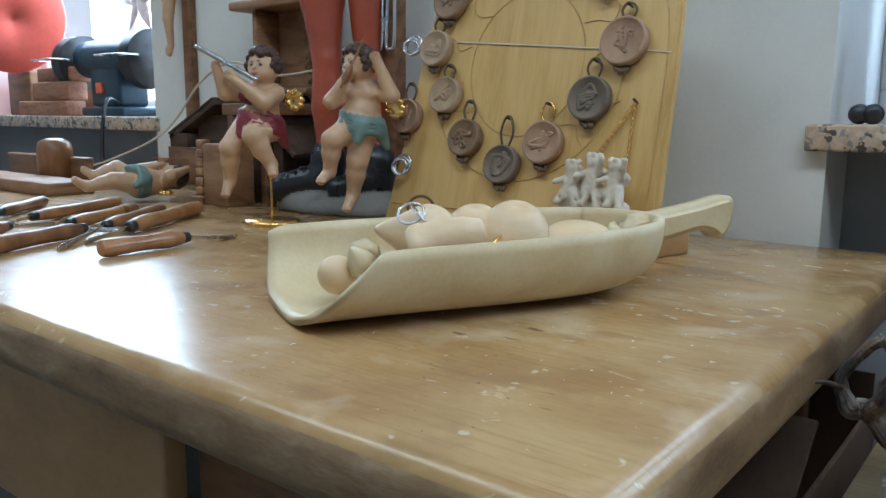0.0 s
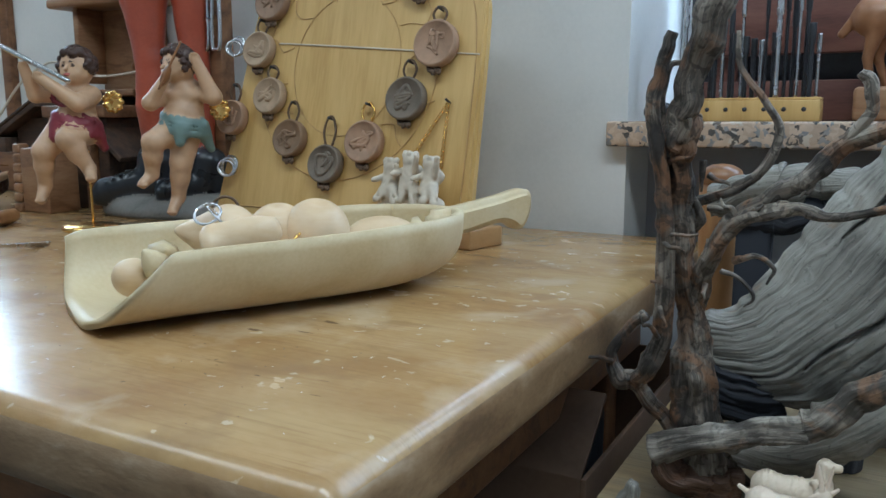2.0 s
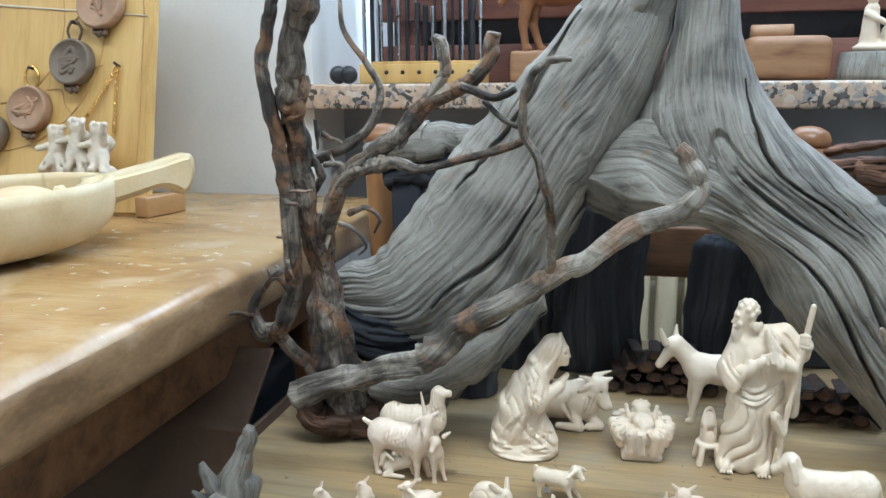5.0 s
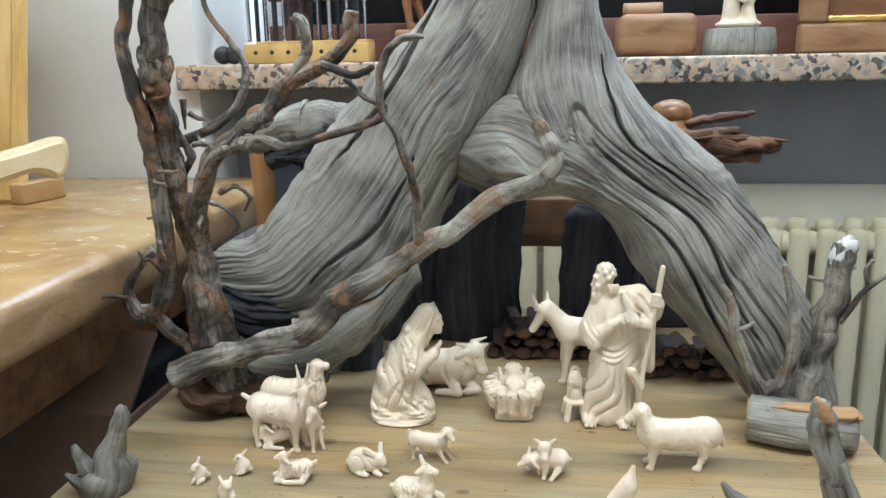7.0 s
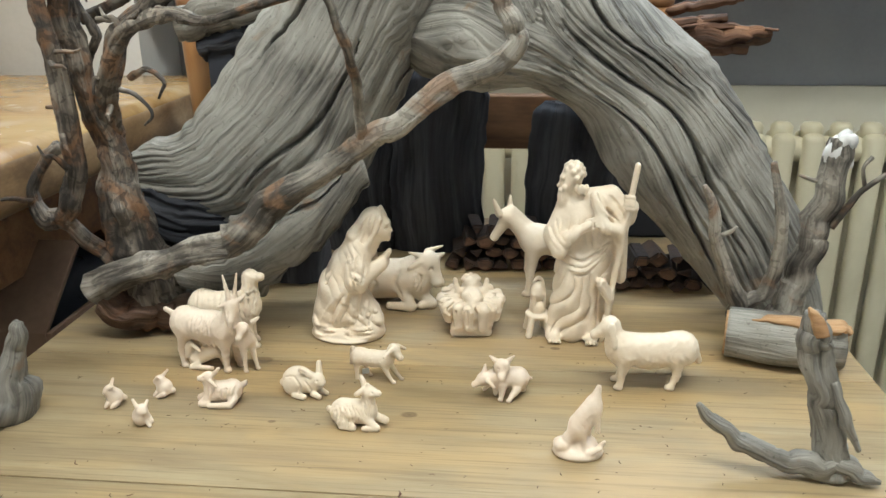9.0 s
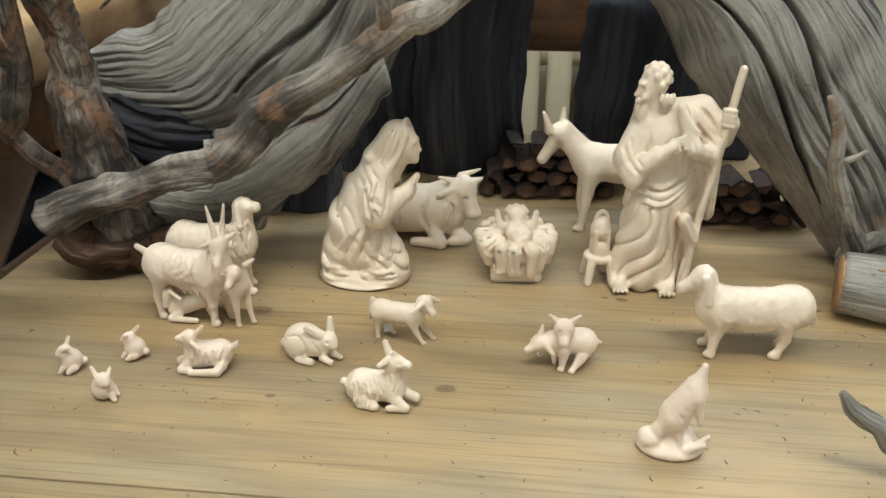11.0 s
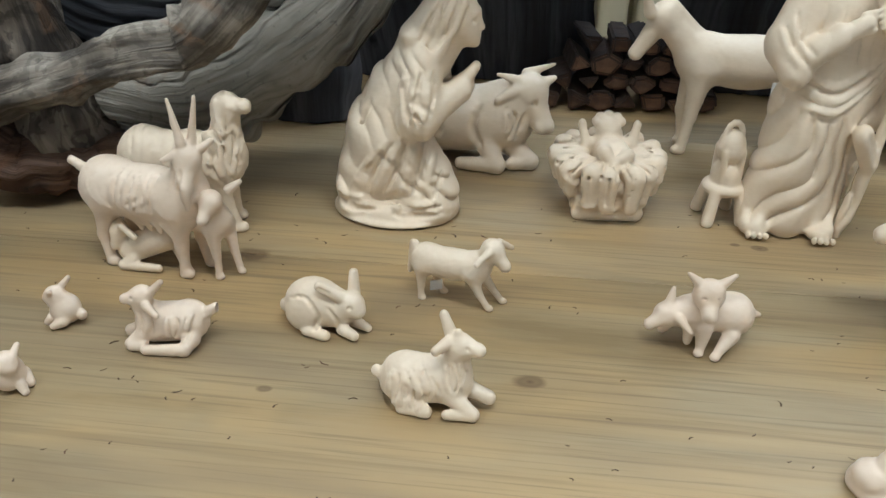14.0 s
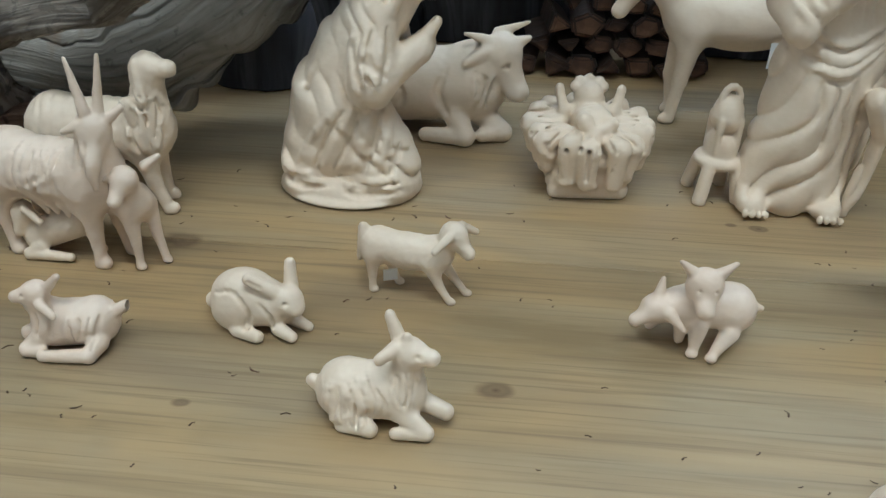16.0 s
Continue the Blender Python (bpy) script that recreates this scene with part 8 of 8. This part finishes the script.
def firewood(x, y, z, r, seed):
    """A split billet: a wedge or slab of wood with rounded bark and a rough end."""
    rnd = random.Random(seed)
    k = rnd.choice((3, 4, 4, 5, 6))
    turn = rnd.random() * 6.28
    corners = [(r * (0.8 + 0.45 * rnd.random()) * math.cos(turn + 6.283 * i / k), r * (0.55 + 0.35 * rnd.random()) * math.sin(turn + 6.283 * i / k)) for i in range(k)]

    def billet(y0, y1, q):
        bm = bmesh.new()
        f = bm.faces.new([bm.verts.new((a * q, y0 + 0.002 * rnd.random(), b * q)) for a, b in corners])
        e = bmesh.ops.extrude_face_region(bm, geom=[f])
        bmesh.ops.translate(bm, verts=[v for v in e["geom"] if isinstance(v, bmesh.types.BMVert)], vec=(0, y1 - y0, 0))
        bmesh.ops.recalc_face_normals(bm, faces=bm.faces)
        bmesh.ops.bevel(bm, geom=bm.edges[:], offset=r * 0.16, segments=2, affect="EDGES")
        return bm

    lg = part("firewood_log", billet(0, 0.045, 1.0), M_logwood)
    lg.matrix_world = pose(x, y, z, 0, 16 * (rnd.random() - 0.5), 20 * (rnd.random() - 0.5))
    part("end_grain", billet(-0.0015, 0.002, 0.86), M_logend, lg)
    return tagged(lg, "small dark brown split log in a woodpile", "firewood", "woodpile behind the figures")


rnd = random.Random(9)
for x0, count, rows, y in ((0.418, 7, 4, 1.15), (0.600, 6, 3, 1.10)):
    for row in range(rows):
        for col in range(count - row):
            r = 0.0085 + 0.0035 * rnd.random()
            firewood(x0 + 0.0185 * col + 0.0095 * row, y + 0.008 * rnd.random(), TABLE + 0.0085 + 0.0135 * row, r, int(rnd.random() * 9000))
M_card = surface("brown_cardboard", [(0.10, 0.055, 0.03), (0.14, 0.08, 0.045), (0.165, 0.10, 0.056)], 0.8, 8, bump=0.08)
cb = thing("cardboard_box", "open brown cardboard box standing under the bench", "cardboard box")
for a, b in (((-0.30, 1.0, 0.30), (0.02, 1.006, 0.60)), ((-0.30, 1.40, 0.30), (0.02, 1.406, 0.64)), ((-0.306, 1.0, 0.30), (-0.30, 1.4, 0.60)), ((0.02, 1.0, 0.30), (0.026, 1.4, 0.60)), ((-0.30, 1.006, 0.30), (0.02, 1.40, 0.306))):
    part("side", box(a, b, 0.001), M_card, cb)
part("flap", box((0, 0, 0), (0.32, 0.006, 0.11), 0.001, 2, pose(-0.30, 1.0, 0.60, -50, 0, 0) @ pose(0, 0, 0, 0, 0, 0)), M_card, cb)
can = part("dark_case", box((-0.22, 1.08, 0.306), (-0.04, 1.3, 0.60), 0.03, 4), M_boot)
tagged(can, "black rounded case inside the cardboard box", "case")
low = part("low_shelf", box((-0.36, 0.9, 0.26), (0.03, 1.45, 0.299), 0.003), M_dark_wood)
tagged(low, "brown wooden shelf under the bench", "shelf")
for x, y in ((-0.34, 0.93), (-0.01, 0.93), (-0.34, 1.41), (-0.01, 1.41)):
    part("foot", box((x, y, 0.0), (x + 0.03, y + 0.03, 0.26), 0.002), M_dark_wood, low)
M_tag = plain("white_paper", (0.8, 0.8, 0.78), 0.7, vary=0.05)
for x, y, z, rz, hh in ((0.556, 1.079, 0.665, 10, 0.014), (0.3675, 0.9005, 0.6256, 20, 0.005)):
    tg = part("price_tag", box((-0.57 * hh, -0.0003, -hh / 2), (0.57 * hh, 0.0003, hh / 2)), M_tag)
    tg.matrix_world = pose(x, y, z, 0, 0, rz)
    tagged(tg, "small white paper price tag hanging on a carving", "price tag", "price tags")
    for k in range(2 if hh > 0.01 else 0):
        part("print_bar", box((-0.005, -0.0009, -0.003 + 0.004 * k), (0.003 + 0.001 * k, -0.0004, -0.0015 + 0.004 * k)), M_boot, tg)
# crumbs, shavings, splinters
M_crumb = plain("dark_crumb", (0.09, 0.055, 0.03), 0.8)
M_shaving = plain("pale_shaving", (0.76, 0.68, 0.54), 0.7)


def litter(name, n, x0, x1, y0, y1, z, mat, seed, label, smax):
    rnd = random.Random(seed)
    bits = []
    for i in range(n):
        x, y, s, a = x0 + (x1 - x0) * rnd.random(), y0 + (y1 - y0) * rnd.random(), smax * (0.3 + 0.7 * rnd.random() ** 2), rnd.random() * 6.28
        bits.append(limb("bit", [(x, y, z + 0.0006, s * 0.10), (x + s * 0.5 * math.cos(a), y + s * 0.5 * math.sin(a), z + 0.001, s * 0.16), (x + s * math.cos(a + 0.4), y + s * math.sin(a + 0.4), z + 0.0006, s * 0.05)], 5, 5, 0.0, i, flat=0.4))
    me = moved(joined(name, bits), Matrix.Translation((0, 0, z)) @ Matrix.Diagonal((1, 1, 0.3, 1)) @ Matrix.Translation((0, 0, -z)))
    tagged(part(name, me, mat), label, "debris", kind="stuff")


litter("table_crumbs", 300, 0.1, 0.75, 0.6, 1.0, TABLE, M_crumb, 1, "tiny dark bark crumbs scattered on the table", 0.004)
litter("bench_shavings", 230, -0.9, 0.0, 0.56, 1.45, BENCH, M_shaving, 2, "pale wood shavings scattered on the bench", 0.006)
litter("bench_crumbs", 420, -1.2, -0.05, 0.56, 1.4, BENCH, M_crumb, 3, "tiny dark wood crumbs scattered on the bench", 0.004)
litter("table_splinters", 24, 0.15, 0.72, 0.62, 0.98, TABLE, M_bark_plank, 4, "thin brown splinters scattered on the table", 0.007)
